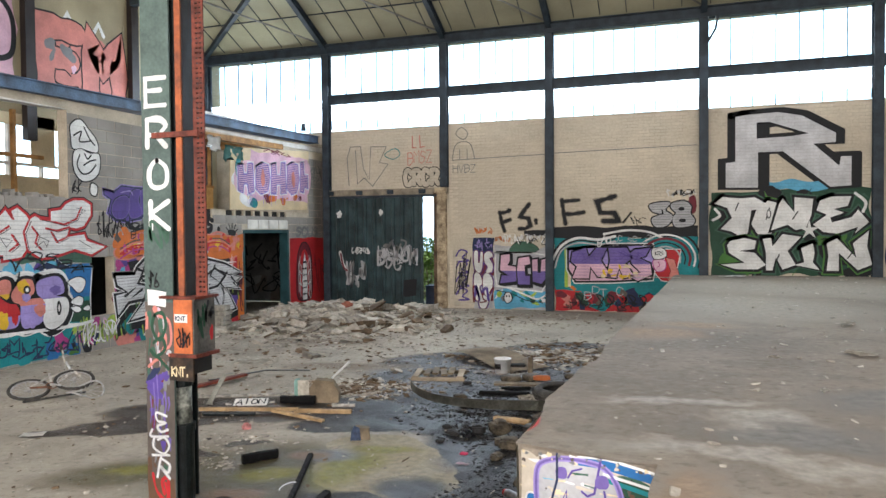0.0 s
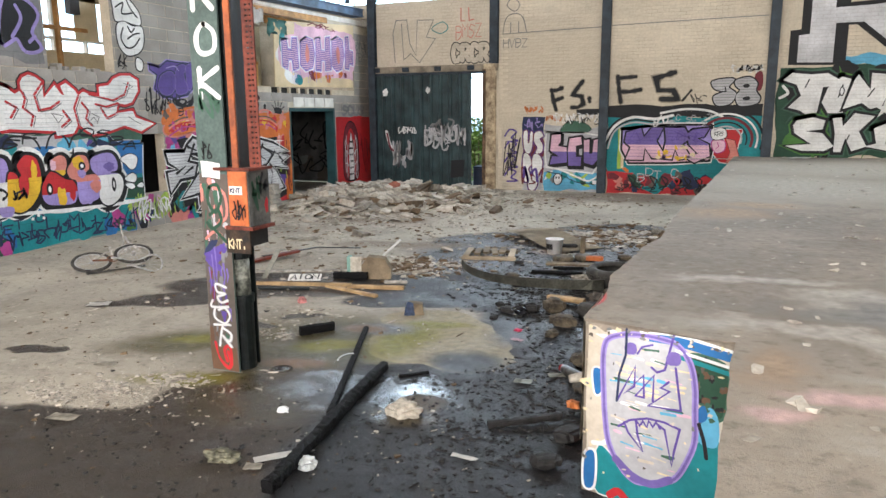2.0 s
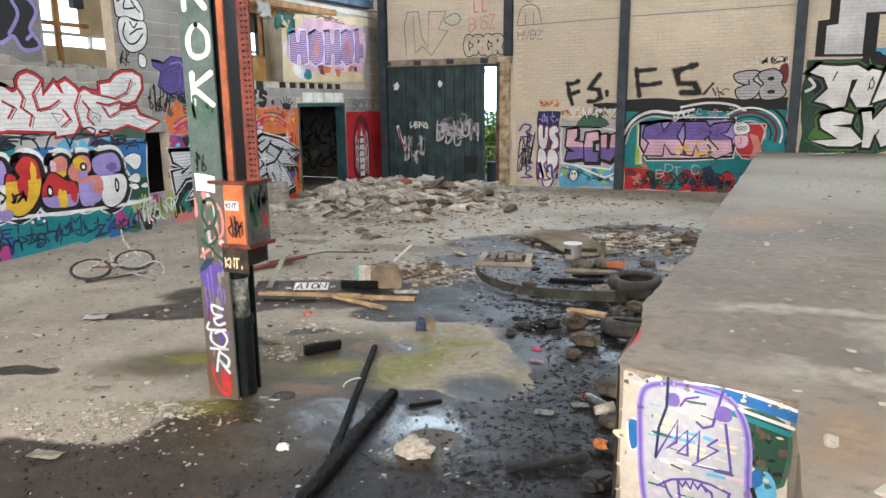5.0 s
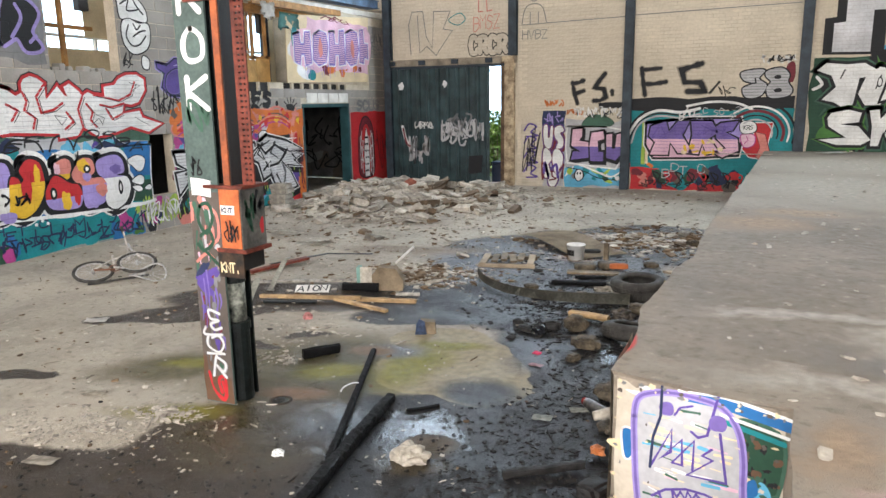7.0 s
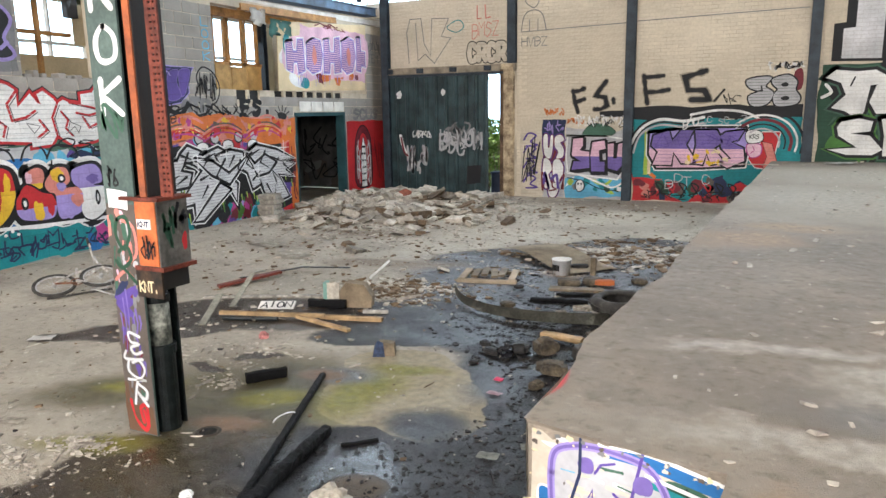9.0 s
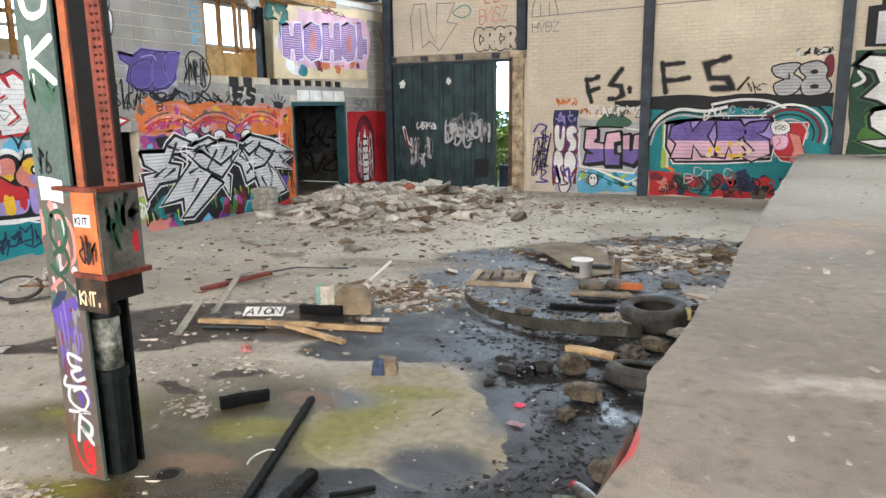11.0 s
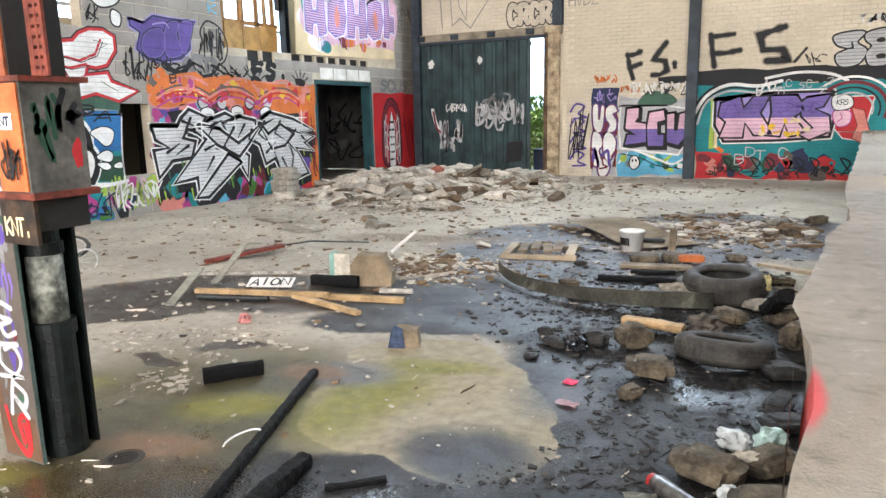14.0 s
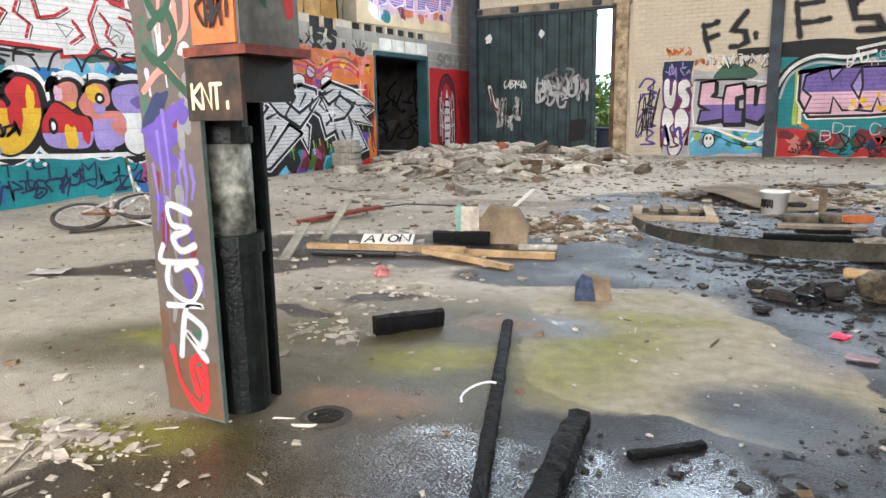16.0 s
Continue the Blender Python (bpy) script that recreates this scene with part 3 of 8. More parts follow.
add_beam(bm, (0.62, FAR - 0.2, 6.15), (0.85, FAR - 0.2, 6.55), 0.05, 0.05)
add_beam(bm, (0.85, FAR - 0.2, 6.55), (0.9, FAR - 0.2, 6.9), 0.05, 0.05)
structure(part("bent_strut", bm, STEEL), "bent dark steel strut at the glazing", "beam")

# ---- sliding gate: green trapezoid sheet on a top rail, timber jamb ----
gate = structure(thing("door_1", "dark green corrugated sheet-metal sliding gate with white paint", "gate", (0, 0, 0)), "dark green corrugated sheet-metal sliding gate, partly open", "gate")
bm = bmesh.new()
prof, x = [], GX0 + 0.02
while x < -6.36:
    for dx, d in ((0, 0), (0.15, 0), (0.18, -0.035), (0.24, -0.035)):
        prof.append((x + dx, FAR - 0.07 + d))
    x += 0.27
prof = [q for q in prof if q[0] < -6.33] + [(-6.3, FAR - 0.07)]
lo = [bm.verts.new((a, b, 0.03)) for a, b in prof]
hi = [bm.verts.new((a, b, 2.95)) for a, b in prof]
for i in range(len(prof) - 1):
    bm.faces.new((lo[i], lo[i + 1], hi[i + 1], hi[i]))
part("gate_sheet", bm, GATE_GREEN, gate)
for z in (0.1, 1.45, 2.8):
    box("gate_rail", GX0 + 0.02, -6.3, FAR - 0.05, FAR - 0.01, z - 0.04, z + 0.04, STEEL, gate)
track = structure(box("gate_track", GX0 - 0.1, -5.9, FAR - 0.14, FAR - 0.06, 2.9, 2.96, STEEL), "dark steel gate track", "track")
lintel = structure(box("trim_lintel", GX0 - 0.1, GX1 + 0.1, FAR - 0.1, FAR + 0.2, 2.965, 3.13, mat("grimy_lintel", (0.33, 0.28, 0.21), 0.9, var=0.3, scale=4), bevel=0.01), "grimy concrete lintel over the gate", "lintel")
for x in (-8.95, -8.1, -7.2, -6.3):
    structure(box("roller_bracket", x - 0.09, x + 0.09, FAR - 0.16, FAR - 0.1, 2.99, 3.1, STEEL, bevel=0.01), "dark steel roller bracket over the gate", "bracket")
jamb = structure(box("gate_jamb", -5.98, -5.66, FAR - 0.12, FAR + 0.22, 0, 3.13, mat("worn_timber_jamb", (0.55, 0.44, 0.29), 0.85, var=0.35, scale=5, tint=(0.16, 0.11, 0.07)), bevel=0.02), "worn ochre timber gate jamb with rust stains", "jamb")
box("jamb_edge", -5.985, -5.9, FAR - 0.135, FAR - 0.122, 0, 3.0, mat("rusty_edge", (0.16, 0.10, 0.06), 0.8, var=0.4, scale=6), jamb)
barrel = thing("waste_bin", "dark blue plastic bin standing outside the gateway", "bin", (-6.2, FAR + 0.55, 0))
box("bin_body", -0.2, 0.2, -0.2, 0.2, 0, 0.5, mat("navy_plastic", (0.02, 0.03, 0.06), 0.5), barrel, bevel=0.02)
box("bin_rim", -0.215, 0.215, -0.215, 0.215, 0.5, 0.54, mat("navy_plastic", (0.02, 0.03, 0.06), 0.5), barrel, bevel=0.01)

# ---- block partition: blue beam on top, frames, boards, rooms behind ----
bm = bmesh.new()
add_beam(bm, (LEFT - 0.05, 2.0, 4.02), (LEFT - 0.05, FAR + 0.5, 4.46), 0.35, 0.02)
add_beam(bm, (LEFT - 0.05, 2.0, 4.2), (LEFT - 0.05, FAR + 0.5, 4.64), 0.35, 0.02)
add_beam(bm, (LEFT + 0.08, 2.0, 4.11), (LEFT + 0.08, FAR + 0.5, 4.55), 0.02, 0.17)
structure(part("ring_beam", bm, BLUE_BEAM), "faded blue steel beam on top of the block wall", "beam")
bm = bmesh.new()
add_beam(bm, (LEFT - 0.1, 2.0, 3.95), (LEFT - 0.1, FAR + 0.5, 4.30), 0.19, 0.12)
structure(part("wall_plate", bm, WHITE_FRAME), "pale weathered plate under the blue beam", "trim")
bm = bmesh.new()
add_beam(bm, (LEFT - 0.02, 12.3, 4.08), (LEFT - 0.02, 15.6, 4.16), 0.1, 0.13)
add_beam(bm, (LEFT - 0.35, 11.5, 3.98), (LEFT - 0.35, 16.6, 4.0), 0.12, 0.16)
structure(part("timber_header", bm, WOOD_ORANGE), "orange-brown timber header over the open upper room", "beam")
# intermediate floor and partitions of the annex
# the darkness of the unlit annex is put into this plaster colour
ROOM_SHADE = mat("sooty_plaster", (0.035, 0.035, 0.035), 0.9, var=0.3, scale=2)
structure(box("annex_floor_slab", GABLE, LEFT - 0.2, 2.0, FAR + 0.55, 2.12, 2.3, ROOM_SHADE), "sooty slab between the annex storeys", "ceiling")
structure(box("wall_annex_north", GABLE, LEFT - 0.2, 12.6, 12.75, 0, 2.12, ROOM_SHADE), "dark inner wall of the annex", "wall")
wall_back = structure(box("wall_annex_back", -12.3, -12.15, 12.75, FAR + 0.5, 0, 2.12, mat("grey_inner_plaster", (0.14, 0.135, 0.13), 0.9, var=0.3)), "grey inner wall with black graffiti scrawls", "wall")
structure(box("annex_roof", GABLE, LEFT - 0.25, 12.9, 17.2, 4.6, 4.66, WHITE_FRAME), "pale boarded roof of the annex", "roof")
# added backing, coloured near-black as the shade behind the vents
structure(box("vent_backing", LEFT - 0.4, LEFT - 0.21, 11.9, 15.95, 2.3, 2.51, ROOM_SHADE), "dark void behind the vent holes", "wall")
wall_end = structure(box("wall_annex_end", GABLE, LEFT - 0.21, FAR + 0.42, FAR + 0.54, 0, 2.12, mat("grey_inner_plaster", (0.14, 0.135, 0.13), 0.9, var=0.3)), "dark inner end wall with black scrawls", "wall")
# added boxes that fill the vent holes with painted shade
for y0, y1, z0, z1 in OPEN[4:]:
    structure(box("vent_shadow_box", LEFT - 0.2, LEFT - 0.05, y0 + 0.004, y1 - 0.004, z0 + 0.004, z1 - 0.004, ROOM_SHADE), "sooty lining of a vent hole", "vent")
# timber window frames in the gable wall, seen through the openings
for k2, (y0, y1) in enumerate(((9.4, 12.6), (14.4, 17.6))):
    w = structure(new(f"window_{40 + k2}"), "bright window with orange timber bars and missing panes", "window")
    y = y0
    while y <= y1:
        box("window_post", GABLE - 0.15, GABLE - 0.05, y - 0.022, y + 0.022, 2.75, 4.55, WHITE_FRAME if int(y * 3) % 2 else WOOD_ORANGE, w)
        y += 0.8
    for z in (2.8, 3.5, 4.5):
        box("window_bar", GABLE - 0.14, GABLE - 0.06, y0, y1, z - 0.03, z + 0.03, WHITE_FRAME, w)
cream_panel = mat("cream_panel", (0.66, 0.55, 0.36), 0.8, var=0.15, scale=2)
for a, b, z0, z1 in ((9.4, 12.6, 2.75, 3.25), (9.6, 10.3, 3.25, 4.55), (11.5, 12.1, 3.5, 4.55), (9.4, 12.6, 4.3, 4.55)):
    structure(box("window_panel", GABLE - 0.04, GABLE - 0.015, a, b, z0, z1 - 0.004, cream_panel), "cream panel boarding part of the annex window", "panel")
# inner screen: orange posts and boards behind the openings
scr = structure(new("timber_screen"), "orange timber screen with pale boards below its window", "partition")
for y in (11.62, 12.0, 12.42, 12.85, 13.28):
    box("screen_post", LEFT - 0.5, LEFT - 0.44, y - 0.03, y + 0.03, 2.52, 4.0, WOOD_ORANGE, scr)
for i, y in enumerate((11.52, 11.98, 12.44, 12.9)):
    box("board", LEFT - 0.44, LEFT - 0.42, y, y + 0.44, 2.5, 2.98 + 0.03 * (i % 2), mat("honey_board", (0.6, 0.36, 0.13), 0.7, var=0.25, scale=4), scr)
box("screen_rail", LEFT - 0.5, LEFT - 0.44, 11.5, 13.4, 3.0, 3.07, WOOD_ORANGE, scr)
for y in (7.9, 8.45):
    box("screen_post", LEFT - 0.6, LEFT - 0.53, y - 0.03, y + 0.03, 2.3, 4.0, WOOD_ORANGE, scr)
box("screen_rail", LEFT - 0.6, LEFT - 0.54, 7.6, 9.0, 3.25, 3.31, WOOD_ORANGE, scr)
# torn insulation hanging in the upper opening
def rag(name, u0, u1, z0, z1, material, label, seed):
    rnd = random.Random(seed)
    bm = bmesh.new()
    n, m = 6, 5
    grid = [[bm.verts.new((LEFT + 0.02 + 0.03 * rnd.random(), u0 + (u1 - u0) * (i / n) + rnd.uniform(-0.02, 0.02) * j, z1 - (z1 - z0) * j / m * (0.6 + 0.4 * rnd.random() if j == m else 1))) for i in range(n + 1)] for j in range(m + 1)]
    for j in range(m):
        for i in range(n):
            bm.faces.new((grid[j][i], grid[j + 1][i], grid[j + 1][i + 1], grid[j][i + 1]))
    bmesh.ops.solidify(bm, geom=bm.faces[:], thickness=0.008)
    return tagged(part(name, bm, material, smooth=True), label, "scrap")


rag("torn_lining", 12.55, 13.0, 3.75, 4.1, WHITE_FRAME, "torn pale lining hanging from the timber header", 3)
rag("torn_lining", 13.15, 13.85, 3.55, 3.95, mat("teal_lining", (0.12, 0.3, 0.27), 0.9), "torn green lining hanging behind the painted board", 5)
# door frame and block lintel
df = structure(new("door_frame_1"), "dark green steel door frame without a leaf", "door frame")
for y0, y1, z0, z1 in ((13.83, 13.89, 0, 2.07), (15.75, 15.83, 0, 2.07), (13.89, 15.75, 1.99, 2.07)):
    box("frame_bar", LEFT - 0.21, LEFT + 0.015, y0, y1, z0, z1, mat("teal_frame", (0.03, 0.09, 0.10), 0.5), df)
for i in range(4):
    box("lintel_block", LEFT - 0.18, LEFT + 0.012, 14.03 + i * 0.45, 14.45 + i * 0.45, 2.09, 2.31, WHITE_FRAME, df, bevel=0.008)
# rubble lip of the broken opening
rnd = random.Random(9)
for i in range(9):
    bm = bmesh.new()
    w, h = rnd.uniform(0.08, 0.16), rnd.uniform(0.05, 0.16)
    add_box(bm, LEFT - 0.19, LEFT - 0.01, 7.78 + i * 0.13, 7.78 + i * 0.13 + w, 2.55, 2.55 + h, bevel=0.012)
    part("broken_block", bm, BLOCK_GREY, wall_left)
# steel posts on the gable wall above the annex
for y in (8.9, 11.4, 14.45, 17.2):
    structure(box("gable_post", GABLE, GABLE + 0.15, y - 0.12, y + 0.12, 4.0, 11.5, mat("dark_brown_steel", (0.03, 0.022, 0.02), 0.6)), "dark brown steel post on the gable wall", "post")

# ---- the steel column with its downpipe and steel box ----
col = thing("steel_column", "green and graffitied steel column with downpipe and rusty orange box", "column", (-3.628, 4.3, 0))
bm = bmesh.new()
add_box(bm, -0.125, 0.125, -0.12, -0.105, 0, 12)
part("front_flange", bm, STEEL_GREEN, col)
# web and rear flange: shade of the recess put into their colour
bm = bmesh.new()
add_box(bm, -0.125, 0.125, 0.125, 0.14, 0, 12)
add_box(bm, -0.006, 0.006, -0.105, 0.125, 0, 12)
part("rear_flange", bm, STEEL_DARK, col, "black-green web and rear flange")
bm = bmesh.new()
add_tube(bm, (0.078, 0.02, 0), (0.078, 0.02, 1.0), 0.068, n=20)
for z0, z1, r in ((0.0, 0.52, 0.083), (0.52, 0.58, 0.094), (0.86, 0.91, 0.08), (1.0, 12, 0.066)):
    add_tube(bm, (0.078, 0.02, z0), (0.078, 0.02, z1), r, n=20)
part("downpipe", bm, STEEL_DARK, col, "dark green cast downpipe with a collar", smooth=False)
bm = bmesh.new()
add_tube(bm, (0.078, 0.02, 0.58), (0.078, 0.02, 0.86), 0.0715, n=20)
part("pipe_sleeve", bm, mat("scraped_sleeve", (0.008, 0.014, 0.013), 0.6, var=0.6, scale=17, tint=(0.42, 0.43, 0.36), fine=45), col, "scraped sleeve with whitish paint", smooth=True)
# added dark strip on the web, standing in for recess shade
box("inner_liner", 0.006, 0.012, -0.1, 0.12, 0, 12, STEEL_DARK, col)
# bracket plate and box
bx = part("steel_box", (lambda b: (add_box(b, 0.14, 0.32, -0.14, 0.10, 1.13, 1.53), b)[1])(bmesh.new()), mat("grey_steel_box", (0.125, 0.12, 0.105), 0.6, var=0.4, scale=7), col, "rusty box with orange front and dark tags")
box("front_plate", 0.15, 0.31, -0.148, -0.141, 1.135, 1.525, mat("orange_plate", (0.62, 0.16, 0.05), 0.55, var=0.25, scale=7), bx, "bright orange front plate")
box("lid", 0.03, 0.345, -0.155, 0.12, 1.53, 1.55, RED_STEEL, bx, "rusty red lid plate")
box("base_plate", 0.11, 0.345, -0.15, 0.12, 1.105, 1.13, RED_STEEL, bx, "rusty red base plate")
box("sticker", 0.16, 0.27, -0.153, -0.149, 1.36, 1.42, WHITE_FRAME, bx, "white name sticker")
box("saddle_plate", 0.09, 0.3, -0.13, -0.115, 0.93, 1.105, mat("rusted_plate", (0.06, 0.035, 0.02), 0.55, var=0.5, scale=14, tint=(0.012, 0.011, 0.01)), col, "rusty dark saddle plate")
box("saddle_block", 0.13, 0.29, -0.115, 0.10, 0.98, 1.105, mat("black_plate", (0.02, 0.018, 0.016), 0.5), col)
box("flat_bar", 0.185, 0.235, -0.13, -0.115, 1.55, 12, ORANGE, col, "red-lead flat bar")
box("dark_angle", 0.235, 0.245, -0.12, 0.1, 1.55, 12, mat("black_plate", (0.02, 0.018, 0.016), 0.5), col)
bm = bmesh.new()
z = 1.55
while z < 5.4:                      # perforated strip: ladder of bars
    add_box(bm, 0.29, 0.365, -0.06, -0.05, z, z + 0.023)
    z += 0.036
add_box(bm, 0.282, 0.31, -0.061, -0.049, 1.55, 12)
add_box(bm, 0.332, 0.345, -0.061, -0.049, 1.55, 12)
add_box(bm, 0.362, 0.378, -0.061, -0.049, 1.55, 12)
part("perforated_strip", bm, RED_STEEL, col, "red perforated steel strip")
for z in (2.72, 3.9):
    box("clamp", -0.02, 0.38, -0.145, -0.125, z - 0.02, z + 0.02, RED_STEEL, col)

# ---- graffiti: painted strokes and fields lying on the walls ----
SPRAY = {
    "black": (0.012, 0.012, 0.014), "white": (0.78, 0.78, 0.76), "red": (0.5, 0.025, 0.03), "pink": (0.72, 0.45, 0.55), "purple": (0.10, 0.06, 0.28),
    "violet": (0.33, 0.26, 0.58), "teal": (0.01, 0.22, 0.24), "blue": (0.02, 0.14, 0.36), "sky": (0.12, 0.42, 0.62), "green": (0.07, 0.2, 0.04),
    "lime": (0.35, 0.5, 0.08), "orange": (0.62, 0.16, 0.03), "yellow": (0.72, 0.45, 0.03), "silver": (0.45, 0.45, 0.46), "grey": (0.2, 0.2, 0.2),
    "navy": (0.02, 0.03, 0.08), "darkgreen": (0.02, 0.07, 0.04), "cream": (0.75, 0.62, 0.38), "magenta": (0.4, 0.05, 0.22), "salmon": (0.62, 0.22, 0.18),
    "lilac": (0.17, 0.12, 0.36), "grime": (0.11, 0.09, 0.075), "bare": (0.6, 0.53, 0.42), "chrome": (0.62, 0.62, 0.63), "maroon": (0.16, 0.02, 0.03), "dimgreen": (0.05, 0.12, 0.08), "haze": (0.3, 0.26, 0.2), "rust": (0.13, 0.07, 0.04),
}


def spray(c, wall):
    """Spray paint; on masonry it follows the joints beneath."""
    name = "spray_" + c + "_" + wall
    if name in MATS:
        return MATS[name]
    m = mat(name, SPRAY[c], 0.62, var=0.16, scale=2.5, fine=30, bump=0.25)
    if wall in ("far", "left"):
        t = m.node_tree
        sep, comb, br = t.nodes.new("ShaderNodeSeparateXYZ"), t.nodes.new("ShaderNodeCombineXYZ"), t.nodes.new("ShaderNodeTexBrick")
        co = next(n for n in t.nodes if n.type == "TEX_COORD")
        t.links.new(co.outputs["Object"], sep.inputs[0])
        t.links.new(sep.outputs["X" if wall == "far" else "Y"], comb.inputs["X"])
        t.links.new(sep.outputs["Z"], comb.inputs["Y"])
        t.links.new(comb.outputs[0], br.inputs["Vector"])
        w, h = (0.25, 0.075) if wall == "far" else (0.4, 0.2)
        for k, v in (("Scale", 1.0), ("Mortar Size", 0.006), ("Brick Width", w), ("Row Height", h), ("Mortar Smooth", 0.4)):
            br.inputs[k].default_value = v
        b = t.nodes["Principled BSDF"]
        old = b.inputs["Base Color"].links[0].from_socket
        mx = t.nodes.new("ShaderNodeMix")
        mx.data_type, mx.blend_type = "RGBA", "MULTIPLY"
        mx.inputs["B"].default_value = (0.84, 0.82, 0.8, 1)
        t.links.new(br.outputs["Fac"], mx.inputs["Factor"])
        t.links.new(old, mx.inputs["A"])
        t.links.new(mx.outputs["Result"], b.inputs["Base Color"])
        bp = t.nodes.new("ShaderNodeBump")
        bp.inputs["Strength"].default_value, bp.inputs["Distance"].default_value = 0.6, -0.006
        t.links.new(br.outputs["Fac"], bp.inputs["Height"])
        t.links.new(b.inputs["Normal"].links[0].from_socket, bp.inputs["Normal"])
        t.links.new(bp.outputs["Normal"], b.inputs["Normal"])
    return m


GLYPHS = {
    "A": "005990 2373", "B": "0009 ~0969977505 ~0585934000", "C": "~9769290504207092", "D": "0009 ~094997934000", "E": "99090090 0575",
    "F": "000999 0575", "G": "~976929050320709355", "H": "0009 9099 0595", "I": "4049", "J": "~999463200213", "K": "0009 990590", "L": "090090",
    "M": "0009459990", "N": "00099099", "O": "~491704114081948749", "P": "0009 ~096997756404", "Q": "~591905042070949859 5391",
    "R": "0009 ~096997756404 4490", "S": "~98593917165584723001", "T": "0999 4940", "U": "~090420709499", "V": "094099", "W": "0920457099",
    "X": "0099 0990", "Y": "0945 994540", "Z": "09990090", ".": "4042", ",": "5330", "2": "~0739987500 0090", "3": "~0839986555845010 ",
    "!": "4943 4041", "?": "~0739985543",
}


def spots(text, box, shift=(0, 0)):
    """Grid places "x,y x,y" as points of the box."""
    u0, v0, u1, v1 = box
    return [(u0 + (u1 - u0) * float(a) / 100 + shift[0], v0 + (v1 - v0) * float(b) / 100 + shift[1]) for a, b in (q.split(",") for q in text.split())]


class Paint:
    """One graffito: strokes and fields on one plane, gathered into one mesh with a slot for each colour."""

    def __init__(self, wall):
        self.wall, self.v, self.f, self.m, self.mats, self.k = wall, [], [], [], [], 0

    def slot(self, c):
        if c not in self.mats:
            self.mats.append(c)
        return self.mats.index(c)

    def ribbon(self, pts, w, c, layer, smooth=False, c2=None, split=None, jag=0.0, taper=1.0):
        if len(pts) < 2:
            return
        if smooth and len(pts) > 2:
            out = []
            for i in range(len(pts) - 1):
                p0, p1, p2, p3 = pts[max(i - 1, 0)], pts[i], pts[i + 1], pts[min(i + 2, len(pts) - 1)]
                if pts[0] == pts[-1]:                # closed loop
                    p0, p3 = (pts[-2] if i == 0 else p0), (pts[1] if i == len(pts) - 2 else p3)
                for s in range(5):
                    t = s / 5
                    out.append(tuple(0.5 * (2 * p1[a] + (p2[a] - p0[a]) * t + (2 * p0[a] - 5 * p1[a] + 4 * p2[a] - p3[a]) * t * t + (3 * p1[a] - p0[a] - 3 * p2[a] + p3[a]) * t ** 3) for a in (0, 1)))
            pts = out + [pts[-1]]
        elif split is not None or jag:
            pts = [tuple(p[a] + (q[a] - p[a]) * s / 4 for a in (0, 1)) for p, q in zip(pts[:-1], pts[1:]) for s in range(4)] + [pts[-1]]
        self.k += 1
        lay = layer + (self.k % 12) * 0.06
        P = [Vector(p) for p in pts]
        base, n = len(self.v), len(P)
        for i, p in enumerate(P):
            d0 = (P[i] - P[i - 1]).normalized() if i else (P[1] - P[0]).normalized()
            d1 = (P[i + 1] - P[i]).normalized() if i < n - 1 else d0
            nrm = Vector((-(d0.y + d1.y), d0.x + d1.x))
            nrm = nrm.normalized() if nrm.length > 1e-4 else Vector((-d0.y, d0.x))
            k = min(1.5, 1 / max(0.4, nrm.dot(Vector((-d0.y, d0.x)))))
            ww = w * 0.5 * k * (1 + jag * (noise.noise((p.x * 9, p.y * 9, 3)))) * (taper + (1 - taper) * (1 - i / (n - 1)))
            self.v += [(p.x + nrm.x * ww, p.y + nrm.y * ww, lay), (p.x - nrm.x * ww, p.y - nrm.y * ww, lay)]
        for i in range(n - 1):
            a = base + 2 * i
            col = c2 if c2 and (P[i].y + P[i + 1].y) / 2 < split else c
            self.f.append((a, a + 1, a + 3, a + 2))
            self.m.append(self.slot(col))
        for p, d in ((P[0], P[0] - P[1]), (P[-1], P[-1] - P[-2])):      # round ends
            d = d.normalized()
            b = len(self.v)
            ang = math.atan2(d.y, d.x)
            for s in range(7):
                a = ang - math.pi / 2 + math.pi * s / 6
                r = w * 0.5 * (taper if p is P[-1] else 1)
                self.v.append((p.x + r * math.cos(a), p.y + r * math.sin(a), lay))
            self.f.append(tuple(range(b, b + 7)))
            self.m.append(self.slot(c2 if c2 and p.y < split else c))

    def field(self, u0, v0, u1, v1, c, layer, wob=0.05, seed=0):
        """A painted area with a wavering edge."""
        self.k += 1
        pts, n = [], 14
        for i in range(n):
            pts.append((u0 + (u1 - u0) * i / n, v0))
        for i in range(n):
            pts.append((u1, v0 + (v1 - v0) * i / n))
        for i in range(n):
            pts.append((u1 - (u1 - u0) * i / n, v1))
        for i in range(n):
            pts.append((u0, v1 - (v1 - v0) * i / n))
        b = len(self.v)
        for u, v in pts:
            du, dv = noise.noise((u * 2.2, v * 2.2, seed)), noise.noise((u * 2.2, v * 2.2, seed + 9.3))
            self.v.append((u + wob * 2 * du, max(0.006, v + wob * 2 * dv), layer))
        self.f.append(tuple(range(b, b + len(pts))))
        self.m.append(self.slot(c))

    def oval(self, u, v, ru, rv, c, layer, wob=0.1, seed=0, turn=0.0):
        self.k += 1
        b = len(self.v)
        for i in range(24):
            a = 2 * math.pi * i / 24
            r = 1 + wob * noise.noise((math.cos(a) * 1.3 + seed, math.sin(a) * 1.3, u))
            x, y = ru * r * math.cos(a), rv * r * math.sin(a)
